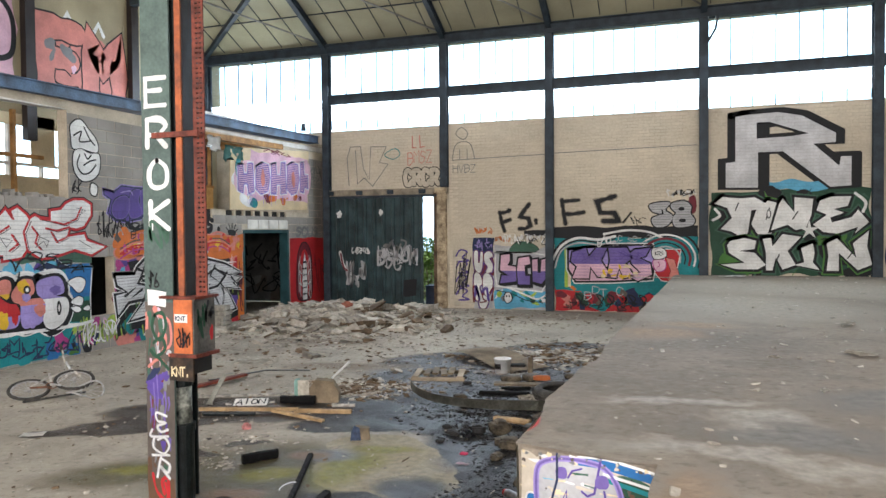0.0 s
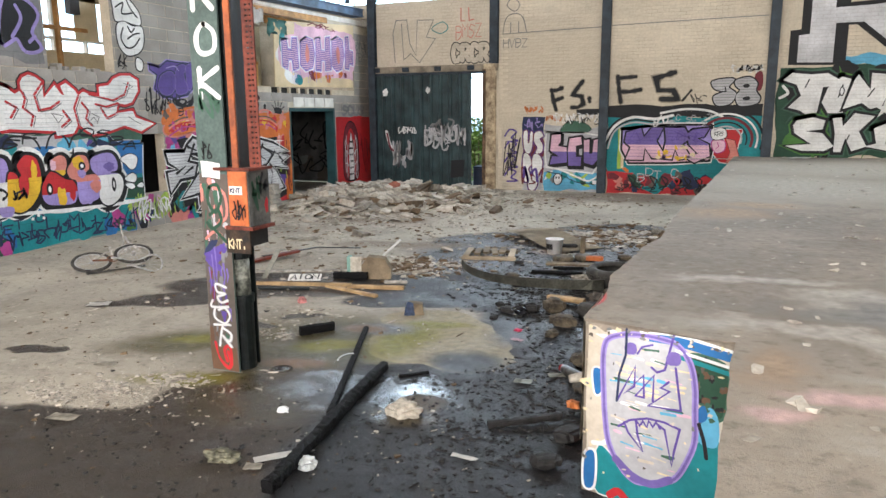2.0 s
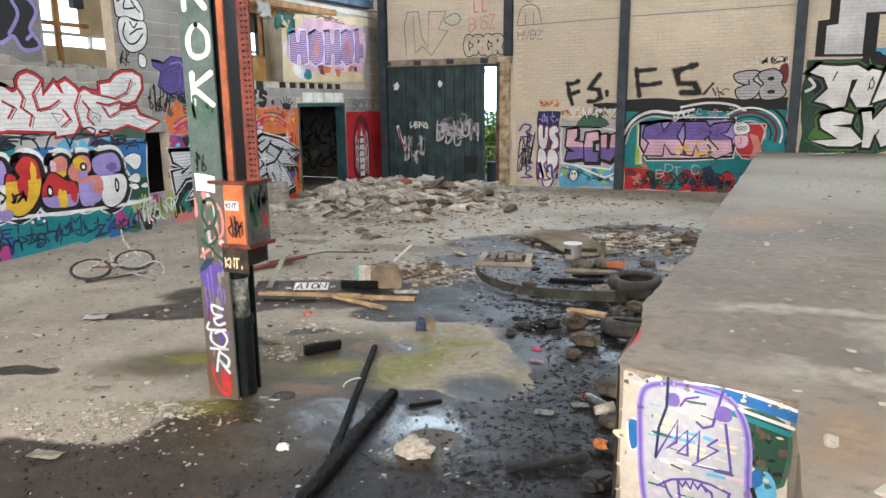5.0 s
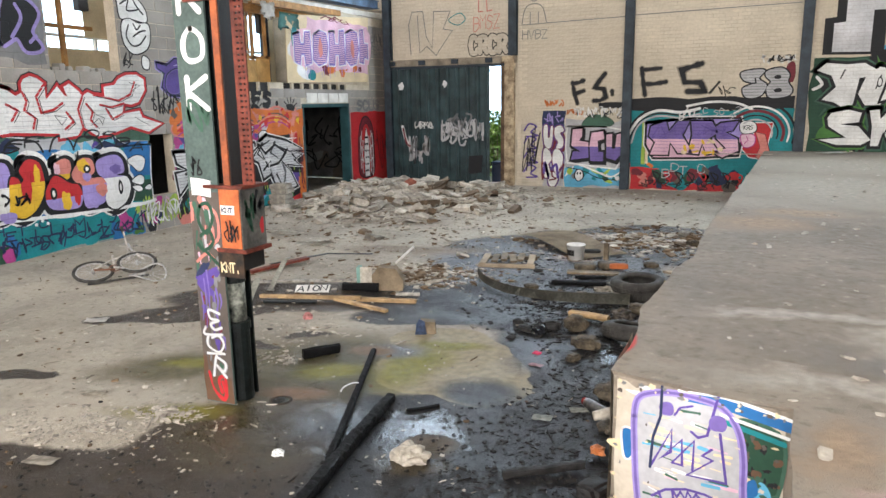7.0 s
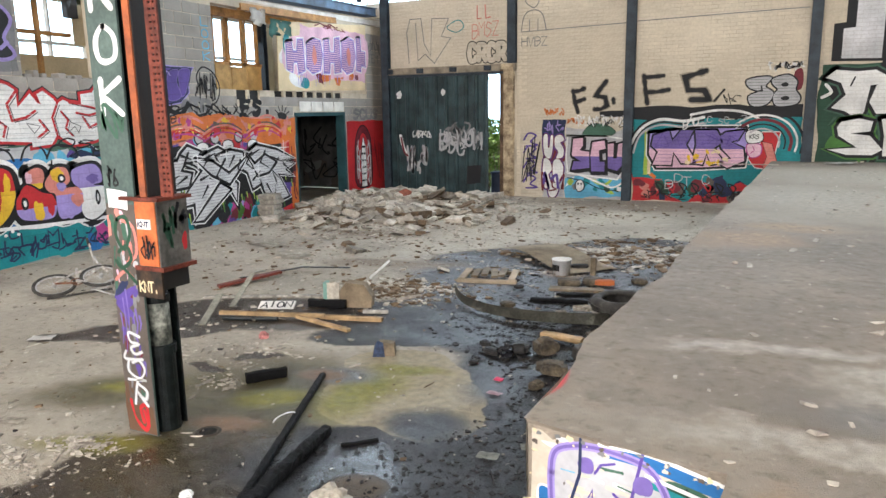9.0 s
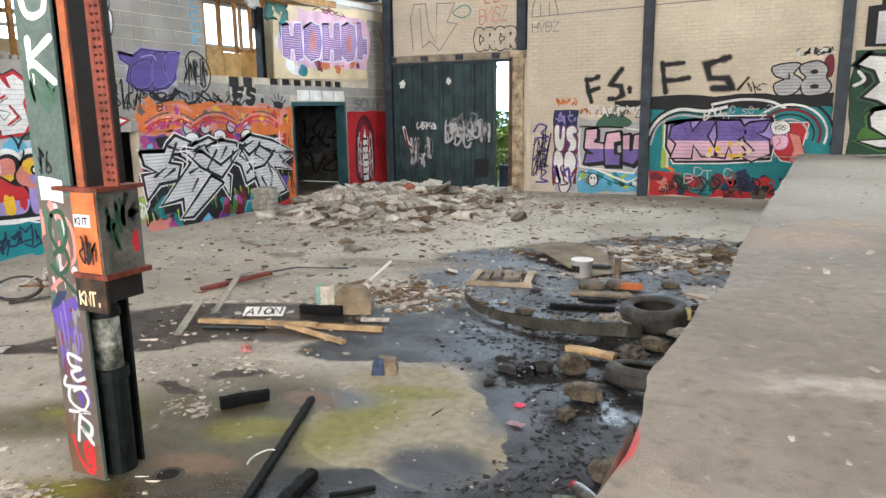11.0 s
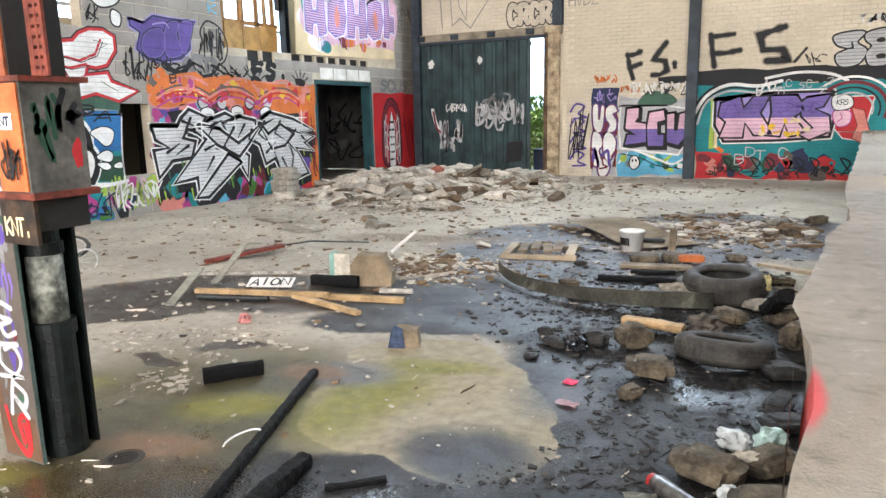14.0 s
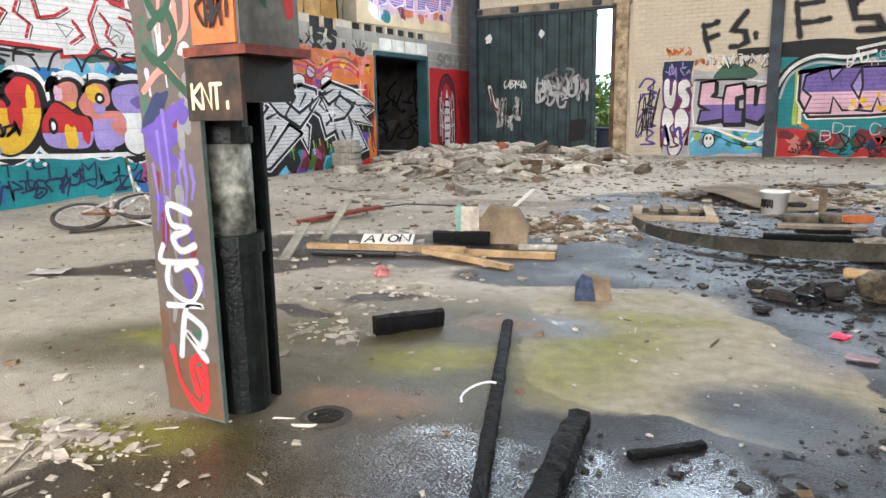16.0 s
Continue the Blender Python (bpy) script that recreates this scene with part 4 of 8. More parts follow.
            self.v.append((u + x * math.cos(turn) - y * math.sin(turn), max(0.006, v + x * math.sin(turn) + y * math.cos(turn)), layer + (self.k % 12) * 0.06))
        self.f.append(tuple(range(b, b + 24)))
        self.m.append(self.slot(c))

    def shape(self, text, box, fill, layer, edge=None, w=0.04, halo=None, hw=0.0, smooth=False, shift=(0, 0), c2=None, split=0.5):
        """A closed painted form on a grid of 100 by 100 laid over box; its edge and halo lie beneath it."""
        pts = spots(text, box, shift)
        if smooth:
            n, out = len(pts), []
            for i in range(n):
                p0, p1, p2, p3 = pts[i - 1], pts[i], pts[(i + 1) % n], pts[(i + 2) % n]
                for k in range(4):
                    t = k / 4
                    out.append(tuple(0.5 * (2 * p1[a] + (p2[a] - p0[a]) * t + (2 * p0[a] - 5 * p1[a] + 4 * p2[a] - p3[a]) * t * t + (3 * p1[a] - p0[a] - 3 * p2[a] + p3[a]) * t ** 3) for a in (0, 1)))
            pts = out
        loop = pts + [pts[0], pts[1]]
        if halo:
            self.ribbon(loop, hw, halo, layer - 2)
        if edge:
            self.ribbon(loop, w, edge, layer - 1)
        if fill:
            self.fill(pts, fill, layer)
        if c2:                                       # the lower part in a second colour
            cut, low = box[1] + (box[3] - box[1]) * split, []
            for p, q in zip(pts, pts[1:] + pts[:1]):
                if p[1] <= cut:
                    low.append(p)
                if (p[1] <= cut) != (q[1] <= cut):
                    k = (cut - p[1]) / (q[1] - p[1])
                    low.append((p[0] + (q[0] - p[0]) * k, cut))
            if len(low) > 2:
                self.fill(low, c2, layer + 0.5)
        return pts

    def fill(self, pts, c, layer):
        b = len(self.v)
        self.v += [(u, max(0.006, v), layer) for u, v in pts]
        self.f.append(tuple(range(b, b + len(pts))))
        self.m.append(self.slot(c))

    def hatch(self, pts, step, w, c, layer):
        """Fine level strokes inside a form."""
        v = min(p[1] for p in pts) + step
        top = max(p[1] for p in pts)
        while v < top:
            xs = sorted(p[0] + (q[0] - p[0]) * (v - p[1]) / (q[1] - p[1]) for p, q in zip(pts, pts[1:] + pts[:1]) if (p[1] <= v) != (q[1] <= v))
            for a, b in zip(xs[::2], xs[1::2]):
                if b - a > 0.08:
                    self.ribbon([(a + 0.02, v), (b - 0.02, v)], w, c, layer)
            v += step

    def line(self, text, box, w, c, layer, smooth=False, taper=1.0):
        self.ribbon(spots(text, box), w, c, layer, smooth, taper=taper)

    def drips(self, u0, u1, v, n, w, c, layer, seed):
        rnd = random.Random(seed)
        for i in range(n):
            u, l = rnd.uniform(u0, u1), rnd.uniform(0.05, 0.3)
            self.ribbon([(u, v), (u + rnd.uniform(-0.01, 0.01), max(0.02, v - l))], w, c, layer, taper=0.5)

    def letters(self, text, u0, v0, u1, v1, w, layers, gap=0.18, shear=0.0, jitter=0.0, seed=1, arc=0.0, c2=None, split=None, jag=0.0, smooth_all=False, colours=None, taper=1.0, each=False):
        """Letters drawn by strokes; layers: (colour, extra width, layer) from the outermost to the fill."""
        rnd = random.Random(seed)
        n = len(text)
        cw = (u1 - u0) / n
        marks = []
        for i, ch in enumerate(text):
            if ch == " ":
                continue
            dv, sc = rnd.uniform(-jitter, jitter), 1 + rnd.uniform(-jitter, jitter) * 0.5
            mid = (i + 0.5) / n
            lift = arc * (1 - (2 * mid - 1) ** 2)
            for st in GLYPHS.get(ch, "4049").split():
                sm = st.startswith("~") or smooth_all
                st = st.lstrip("~")
                pts = []
                for a in range(0, len(st) - 1, 2):
                    x, y = int(st[a]) / 9, int(st[a + 1]) / 9
                    yy = v0 + lift + dv + (v1 - v0) * y * sc
                    pts.append((u0 + cw * (i + gap / 2 + x * (1 - gap)) + shear * (yy - v0), yy))
                marks.append((pts, sm, i))
        if each:                             # letter over letter, each with its own outline
            for i in range(n):
                for q, (c, extra, layer) in enumerate(layers):
                    last = q == len(layers) - 1
                    cc = colours[i % len(colours)] if colours and last else c
                    for pts, sm, k in marks:
                        if k == i:
                            self.ribbon(pts, w + extra, cc, (layers[-1][2] + 1.7 * i + 0.85 * (q - len(layers) + 1)) if q >= len(layers) - 2 else layer, sm, c2 if last else None, split, jag, taper)
            return
        for c, extra, layer in layers:
            for pts, sm, i in marks:
                last = (c, extra, layer) == layers[-1]
                cc = colours[i % len(colours)] if colours and last else c
                self.ribbon(pts, w + extra, cc, layer, sm, c2 if last else None, split, jag, taper)

    def scrawl(self, u0, v0, u1, v1, n, w, c, layer, seed):
        """Illegible marker loops."""
        rnd = random.Random(seed)
        for i in range(n):
            cu = u0 + (u1 - u0) * (i + 0.5) / n
            pts = [(cu + rnd.uniform(-1, 1) * (u1 - u0) / n * 0.8, rnd.uniform(v0, v1)) for _ in range(rnd.randint(4, 6))]
            self.ribbon(pts, w, c, layer, True)

    def patches(self, u0, v0, u1, v1, n, cols, size, layer, seed):
        rnd = random.Random(seed)
        for i in range(n):
            self.oval(rnd.uniform(u0, u1), rnd.uniform(v0, v1), size * rnd.uniform(0.5, 1.4), size * rnd.uniform(0.3, 0.9), rnd.choice(cols), layer + 0.2 * (i % 4), 0.5, i, rnd.uniform(0, 3))

    def done(self, parent, label, name="graffiti", m=None):
        off, step = 0.010, 0.0016
        out = []
        for u, v, l in self.v:
            d = off + step * l
            if self.wall == "far":
                out.append((u, FAR - d, v))
            elif self.wall == "left":
                out.append((LEFT + d, u, v))
            elif self.wall == "gable":
                out.append((GABLE + d, u, v))
            else:                            # a plane of its own: u along x, v up, facing -y
                out.append(m @ Vector((u, -0.0015 - 0.0004 * l, v)))
        me = bpy.data.meshes.new(name)
        me.from_pydata(out, [], self.f)
        for c in self.mats:
            me.materials.append(spray(c, self.wall))
        for p, k in zip(me.polygons, self.m):
            p.material_index = k
        ob = new(name, me)
        ob.parent = parent
        if parent and self.wall == "own":
            ob.matrix_parent_inverse = Matrix.Identity(4)
        if label:
            ob["label"] = label
        return ob


# far wall ------------------------------------------------------------
g = Paint("far")
for q, w in (("-4.25,2.46 -4.2,2.2 -4.13,1.99", 0.085), ("-4.25,2.44 -4.1,2.46 -3.99,2.51", 0.075), ("-4.17,2.21 -3.99,2.27", 0.085), ("-3.5,2.65 -3.62,2.5 -3.73,2.34 -3.51,2.3 -3.47,2.12 -3.6,2.04 -3.74,2.04", 0.09), ("-3.33,2.26 -3.32,2.18", 0.075),
             ("-2.68,2.74 -2.64,2.45 -2.59,2.15", 0.085), ("-2.68,2.7 -2.27,2.73", 0.075), ("-2.63,2.39 -2.4,2.39 -2.15,2.43", 0.085), ("-1.41,2.8 -1.62,2.74 -1.82,2.68 -1.75,2.41 -1.42,2.4 -1.31,2.2 -1.68,2.21", 0.105), ("-1.21,2.17 -1.03,2.4", 0.04)):
    g.ribbon(spots(q, (0, 0, 100, 100)), w, "black", 1, jag=0.5)
    g.ribbon(spots(q, (0, 0, 100, 100)), w * 1.5, "haze", 0, jag=0.6)
g.done(wall_far, "blurred black sprayed letters on cream brick")
g = Paint("far")
g.field(-3.6, 1.84, -2.9, 1.98, "black", 0, 0.05, 3)
g.field(-2.86, 1.78, 0.48, 2.06, "black", 0, 0.03, 4)
g.done(wall_far, "black sprayed band")
g = Paint("far")                                    # small dark-violet column of throw-ups
g.field(-5.5, 0.0, -4.95, 1.5, "bare", 0, 0.05, 1)
g.field(-4.95, 0.0, -4.42, 1.7, "silver", 0, 0.03, 2)
g.field(-4.96, 1.45, -4.4, 1.82, "navy", 1, 0.03, 5)
g.field(-4.95, 0.85, -4.42, 1.46, "maroon", 1, 0.04, 5)
BX = (-4.98, 0, -4.4, 1.5)
for form in ("8,96 24,98 26,80 34,80 38,96 48,94 42,66 24,62 10,72", "56,94 80,98 94,90 78,86 92,76 88,64 62,62 70,72 56,80", "10,60 34,58 44,44 30,36 40,22 18,14 6,30", "52,58 74,60 92,48 84,30 62,22 48,40", "30,18 50,24 72,16 60,2 36,2"):
    g.shape(form, BX, "white", 3, "maroon", 0.035, smooth=True)
    g.shape(form, BX, None, 2.4, "purple", 0.07, smooth=True)
g.scrawl(-4.9, 1.5, -4.45, 1.8, 5, 0.022, "violet", 2, 14)
g.scrawl(-4.95, 0.15, -4.45, 0.7, 3, 0.035, "maroon", 4, 8)
g.scrawl(-4.9, 0.12, -4.6, 0.6, 2, 0.06, "purple", 4, 18)
for v in (0.35, 0.7, 1.05, 1.35):
    g.ribbon([(-5.42, v), (-5.3, v + 0.16), (-5.12, v + 0.1), (-5.25, v - 0.04), (-5.08, v - 0.12), (-5.35, v - 0.14)], 0.04, "purple", 3, True)
g.scrawl(-5.45, 0.3, -5.05, 1.5, 3, 0.025, "black", 4, 31)
g.scrawl(-4.93, 1.92, -4.4, 2.08, 6, 0.025, "orange", 2, 41)
g.scrawl(-4.35, 1.72, -4.0, 1.86, 4, 0.02, "orange", 2, 42)
g.done(wall_far, "white bubble shapes on dark violet with red scribbles")
g = Paint("far")                                    # SCU
BX = (-4.4, 0, -2.9, 2.0)
g.field(-4.38, 0.0, -2.95, 1.6, "silver", 0, 0.05, 6)
g.field(-4.36, 0.0, -3.0, 0.5, "sky", 0.5, 0.08, 7)
g.patches(-4.3, 0.12, -3.1, 0.45, 16, ["lime", "white", "sky", "darkgreen", "grey", "teal"], 0.10, 0.9, 5)
g.shape("26,74 36,84 50,86 66,83 76,76 60,71 40,72", BX, "dimgreen", 1.5, "black", 0.02, smooth=True)
g.shape("4,72 64,71 95,67 92,40 80,24 5,30 2,50", BX, "silver", 3, "white", 0.07)
for form in ("12,69 27,70 27,61 22,56 37,54 38,36 10,33 13,43 25,43 10,50", "42,65 60,67 62,58 52,56 53,43 61,43 61,32 41,32 39,50", "65,63 74,64 74,47 79,47 81,63 90,65 88,40 80,33 66,36"):
    g.shape(form, BX, None, 4.6, "black", 0.1, shift=(0.03, -0.04))
    g.shape(form, BX, "pink", 6, "black", 0.09, c2="lilac", split=0.49)
g.line("2,30 25,27 50,20 75,14 95,26 100,45", BX, 0.04, "white", 5, True)
g.line("4,24 30,20 55,12 80,10", BX, 0.02, "black", 5.4, True)
g.oval(-4.05, 0.30, 0.12, 0.15, "black", 6, 0.1)
g.oval(-4.05, 0.30, 0.09, 0.13, "white", 6.8, 0.1)
for du in (-0.035, 0.035):
    g.oval(-4.05 + du, 0.34, 0.02, 0.03, "black", 7.8, 0)
g.scrawl(-4.2, 1.66, -3.05, 1.9, 14, 0.02, "white", 6, 21)
g.scrawl(-3.9, 1.64, -3.0, 1.85, 8, 0.016, "black", 6.6, 23)
g.done(wall_far, "pink and violet SCU letters with white outline")
g = Paint("far")                                    # KRS mural
BX = (-3, 0, 0.6, 2.2)
g.field(-2.86, 0.02, 0.5, 0.62, "red", 0, 0.03, 8)
g.field(-2.86, 0.5, 0.5, 1.8, "teal", 0.5, 0.04, 9)
g.field(-2.2, 0.12, 0.2, 0.66, "teal", 1, 0.14, 10)
g.patches(-2.4, 0.1, -0.2, 0.46, 18, ["navy", "maroon", "black", "darkgreen", "grime", "red"], 0.16, 1.5, 6)
g.patches(-2.8, 0.1, -2.2, 0.6, 8, ["orange", "red", "maroon", "salmon"], 0.13, 1.6, 16)
for k in range(9):
    u = -2.3 + k * 0.25
    g.ribbon([(u, 0.12), (u + 0.12, 0.34), (u - 0.04, 0.42), (u + 0.1, 0.2)], 0.03, ("black", "red", "black")[k % 3], 3, True)
g.field(-2.62, 0.6, -2.53, 1.56, "lime", 2, 0.012, 11)
g.field(-2.53, 0.6, -2.46, 1.56, "cream", 2, 0.012, 12)
g.field(-2.46, 0.75, -2.38, 1.3, "magenta", 2.3, 0.02, 13)
g.shape("61,72 69,71 73,57 68,48 74,36 82,34 86,69 76,69 76,57", BX, "red", 3, "white", 0.04)
g.shape("77,60 82,58 85,42 84,30 78,36 80,46", BX, "salmon", 3.8, "maroon", 0.03)
g.shape("13,69 40,74 68,74 70,57 68,37 45,34 18,33 13,47", BX, "violet", 5, "white", 0.1, c2="pink", split=0.53)
g.shape("13,69 40,74 68,74 70,57 68,37 45,34 18,33 13,47", BX, None, 6.4, "black", 0.05)
for form in ("16,66 25,71 27,61 32,71 39,71 35,57 42,39 33,39 28,50 27,37 16,37 19,50 15,56", "40,71 52,71 56,60 51,54 57,40 50,38 47,49 45,38 39,39 41,57", "57,69 67,71 64,62 60,60 67,54 68,42 59,35 52,41 61,44 55,54 54,65"):
    pts = g.shape(form, BX, "lilac", 8, "black", 0.075, c2="pink", split=0.53)
    g.hatch(pts, 0.075, 0.006, "purple", 9.6)
g.patches(-1.75, 0.86, -0.75, 1.12, 14, ["yellow", "cream", "yellow"], 0.07, 9.2, 7)
g.scrawl(-2.35, 1.2, -0.7, 1.5, 8, 0.012, "purple", 10.4, 30)
g.shape("68,68 71,71 76,69 77,62 73,59 69,60", BX, "white", 8, "black", 0.035, smooth=True)
g.letters("KRS", -0.48, 1.38, -0.29, 1.47, 0.014, [("black", 0, 9)])
g.shape("69,57 76,57 76,48 71,46", BX, "pink", 8, "magenta", 0.04, smooth=True)
g.line("72,56 73,52 71,49", BX, 0.015, "magenta", 9)
for k, (c, w) in enumerate((("black", 0.07), ("white", 0.06), ("black", 0.035), ("silver", 0.04))):
    dv = -0.06 * k
    g.ribbon([(-3.0 + 0.05 * k, 1.25 + dv), (-2.7, 1.66 + dv), (-2.3, 1.86 + dv), (-1.8, 1.82 + dv), (-1.4, 1.9 + dv)], w, c, 6 + 0.8 * (k % 2), True)
for k, (c, w) in enumerate((("black", 0.05), ("white", 0.04), ("maroon", 0.06), ("black", 0.03), ("silver", 0.035))):
    r = 0.78 - 0.11 * k
    g.ribbon([(-0.25 + r * math.cos(a), 1.30 + r * 0.85 * math.sin(a)) for a in (2.3, 1.9, 1.5, 1.1, 0.7, 0.3, 0.0, -0.3)], w, c, 6 + 0.5 * k, True)
g.line("37,86 52,90 66,88 74,82", BX, 0.05, "white", 6.4, True)
g.letters("BAD", -1.82, 1.66, -1.5, 1.82, 0.022, [("white", 0, 10)], jitter=0.1)
g.letters("MC SC 23", -1.45, 1.68, -0.55, 1.8, 0.016, [("silver", 0, 10)], jitter=0.1)
g.letters("BDT C", -2.15, 0.38, -1.2, 0.56, 0.018, [("silver", 0, 10)], jitter=0.12, jag=0.5)
g.scrawl(-2.7, 0.05, 0.3, 0.25, 12, 0.02, "black", 6.6, 77)
g.scrawl(0.52, 0.95, 0.66, 2.6, 9, 0.012, "white", 1, 78)
g.done(wall_far, "violet and pink KRS mural on teal and red")
g = Paint("far")                                    # grey throw-up
for form in ("25,58 44,64 54,61 47,45 57,31 50,9 33,6 28,25 40,35 29,42", "56,60 73,66 83,53 82,37 88,21 83,8 62,5 57,25 62,38 56,48"):
    pts = g.shape(form, (-1, 2, 0.6, 3), "silver", 4, "black", 0.06, smooth=True)
    g.hatch(pts, 0.06, 0.012, "grey", 4.8)
g.ribbon([(-0.42, 2.35), (-0.3, 2.36), (-0.32, 2.45)], 0.03, "black", 6)
g.oval(0.12, 2.47, 0.07, 0.04, "black", 6, 0.2)
g.oval(0.14, 2.2, 0.08, 0.04, "black", 6, 0.2)
g.scrawl(-1.05, 2.08, -0.72, 2.3, 4, 0.018, "black", 2, 51)
g.scrawl(-0.2, 2.75, 0.42, 2.92, 7, 0.03, "white", 1, 52)
g.scrawl(-0.1, 2.78, 0.42, 2.92, 6, 0.018, "black", 3, 53)
g.oval(0.36, 2.55, 0.1, 0.22, "maroon", 1, 0.2)
g.done(wall_far, "grey bubble letters with black outline")
g = Paint("far")                                    # block letter R
BX = (0.7, 2.8, 4.1, 4.8)
BIG_R = "17,87 25,89 43,90 57,85 77,64 77,54 64,53 79,28 80,38 86,38 86,6 74,5 46,46 31,46 31,6 11,7 11,35 17,36"
for k in range(6):
    du = -0.09 if k < 3 else 0.10
    g.shape(BIG_R, BX, None, 1 + 0.05 * k, "black", 0.16, shift=(du * (0.4 + 0.3 * (k % 3)), 0.03))
g.shape(BIG_R, BX, "chrome", 3, "black", 0.10)
g.shape("31,78 38,78 60,65 51,64 31,63", BX, "black", 4, "black", 0.06)
g.shape("38,73 42,74 53,67 38,66", BX, "bare", 5)
g.shape("31,46 38,46 38,6 31,6", BX, "black", 3.6)
g.shape("86,42 92,42 92,4 86,4", BX, "black", 3.6)
g.shape("6,38 11,38 11,6 6,6", BX, "black", 3.6)
g.done(wall_far, "giant grey block letter R with black edge")
g = Paint("far")                                    # TONE SKIN
g.field(0.75, 0.93, 4.0, 2.86, "darkgreen", 0, 0.05, 13)
g.patches(0.85, 1.0, 3.95, 2.75, 26, ["green", "darkgreen", "black", "black", "green"], 0.3, 0.5, 14)
g.field(1.7, 2.86, 3.2, 3.05, "sky", 0.3, 0.08, 15)
BX = (0.7, 0.9, 4.1, 3.0)
for k, form in enumerate((
        "4,80 9,87 20,85 29,86 36,79 32,73 27,72 25,49 23,40 15,49 8,52 15,64 12,75", "30,72 37,82 44,79 44,66 39,46 31,46 27,57", "44,79 46,84 53,69 53,85 64,83 63,66 60,53 54,50 49,56 39,50",
        "68,81 75,85 86,85 84,75 76,72 82,68 74,63 75,58 86,63 90,71 96,58 88,46 90,53 78,46 70,48 64,56 72,66 66,71", "14,39 23,42 30,39 29,30 19,28 29,26 36,13 31,8 18,8 8,13 23,15 13,26 12,34",
        "34,41 39,42 40,33 46,46 57,43 49,28 54,13 46,8 42,21 40,7 36,7 36,26", "57,31 64,36 65,26 64,16 68,8 53,13 59,16", "72,36 78,41 89,21 87,36 96,49 95,33 98,14 90,8 79,26 79,7 72,7 73,23")):
    g.shape(form, BX, "white", 4 + 0.5 * k, "black", 0.12, "green" if k % 3 == 1 else "dimgreen", 0.19)
for a, b in (("36,62", "38,74"), ("17,72", "19,80"), ("52,62", "55,70"), ("42,16", "44,24"), ("84,20", "88,30")):
    g.line(a + " " + b, BX, 0.025, "black", 9)
g.oval(1.98, 2.32, 0.05, 0.1, "black", 9, 0.1)
g.oval(1.98, 2.32, 0.03, 0.075, "white", 9.8, 0.1)
rs = random.Random(3)
for k in range(26):
    u, v = rs.uniform(0.8, 3.95), rs.choice((rs.uniform(0.95, 1.1), rs.uniform(1.75, 1.95), rs.uniform(2.6, 2.85)))
    g.ribbon([(u, v), (u + rs.uniform(-0.2, 0.2), v + rs.uniform(-0.2, 0.2))], 0.05, rs.choice(("green", "dimgreen", "black", "darkgreen")), 1.2, taper=0.1)
for i in range(5):
    a = math.pi / 2 + i * 2 * math.pi / 5
    g.ribbon([(2.8, 1.95), (2.8 + 0.2 * math.cos(a), 1.95 + 0.2 * math.sin(a))], 0.11, "white", 10.2, taper=0.1)
g.ribbon([(0.8, 2.2), (0.95, 2.3), (0.85, 2.45)], 0.06, "white", 5, True)
g.ribbon([(3.7, 2.75), (3.9, 2.55), (3.85, 2.35)], 0.06, "white", 5, True)
g.done(wall_far, "TONE SKIN in white letters on dark green")
g = Paint("far")
g.field(4.3, 1.0, 7.0, 2.7, "navy", 0, 0.05, 23)
g.letters("OS", 4.4, 1.2, 6.8, 2.5, 0.3, [("white", 0.1, 1), ("blue", 0, 2)])
g.done(wall_far, "dark blue letters with white outline")
g = Paint("far")                                    # sketches above the gate
for dx in (0, 0.02):
    g.ribbon([(-8.45, 3.25), (-8.5, 4.0), (-8.4, 4.3), (-8.1, 4.3), (-8.02, 3.7), (-7.85, 3.4), (-7.8, 4.28), (-7.35, 4.26), (-7.55, 3.85), (-7.3, 3.8), (-7.75, 3.22), (-8.0, 3.45), (-8.2, 3.3), (-8.25, 4.2)], 0.022, "grey", dx * 20)
g.ribbon([(-7.4, 4.05), (-7.1, 4.2), (-6.95, 4.05), (-7.15, 3.92), (-7.4, 4.05)], 0.022, "teal", 1, True)
g.letters("BMSZ", -6.75, 3.78, -6.05, 4.1, 0.02, [("salmon", 0, 0)], jitter=0.05)
g.ribbon([(-6.6, 4.5), (-6.6, 4.2), (-6.5, 4.2)], 0.03, "salmon", 0)
g.ribbon([(-6.4, 4.5), (-6.38, 4.2), (-6.26, 4.22)], 0.03, "salmon", 0)
g.letters("CRCR", -6.85, 3.24, -5.86, 3.6, 0.12, [("black", 0.045, 0), ("bare", 0, 1)], gap=0.3, smooth_all=True)
g.done(wall_far, "thin outline sketches above the gate")
g = Paint("far")
g.ribbon([(-5.4, 4.5), (-5.25, 4.66), (-5.08, 4.5), (-5.2, 4.35), (-5.4, 4.5)], 0.022, "grey", 0, True)
g.ribbon([(-5.5, 3.85), (-5.42, 4.2), (-5.2, 4.3), (-5.0, 4.2), (-4.9, 3.85)], 0.022, "grey", 0, True)
g.ribbon([(-5.3, 3.85), (-5.3, 4.1)], 0.02, "grey", 0)
g.ribbon([(-5.1, 3.85), (-5.1, 4.1)], 0.02, "grey", 0)
g.letters("HVBZ", -5.5, 3.5, -4.87, 3.7, 0.02, [("grey", 0, 0)])
g.done(wall_far, "thin grey line drawing and small lettering")
g = Paint("far")                                    # wear of the wall: long cracks
g.ribbon([(-5.5, 3.83), (-4.2, 3.86), (-3.1, 3.88)], 0.02, "grey", 0, True)
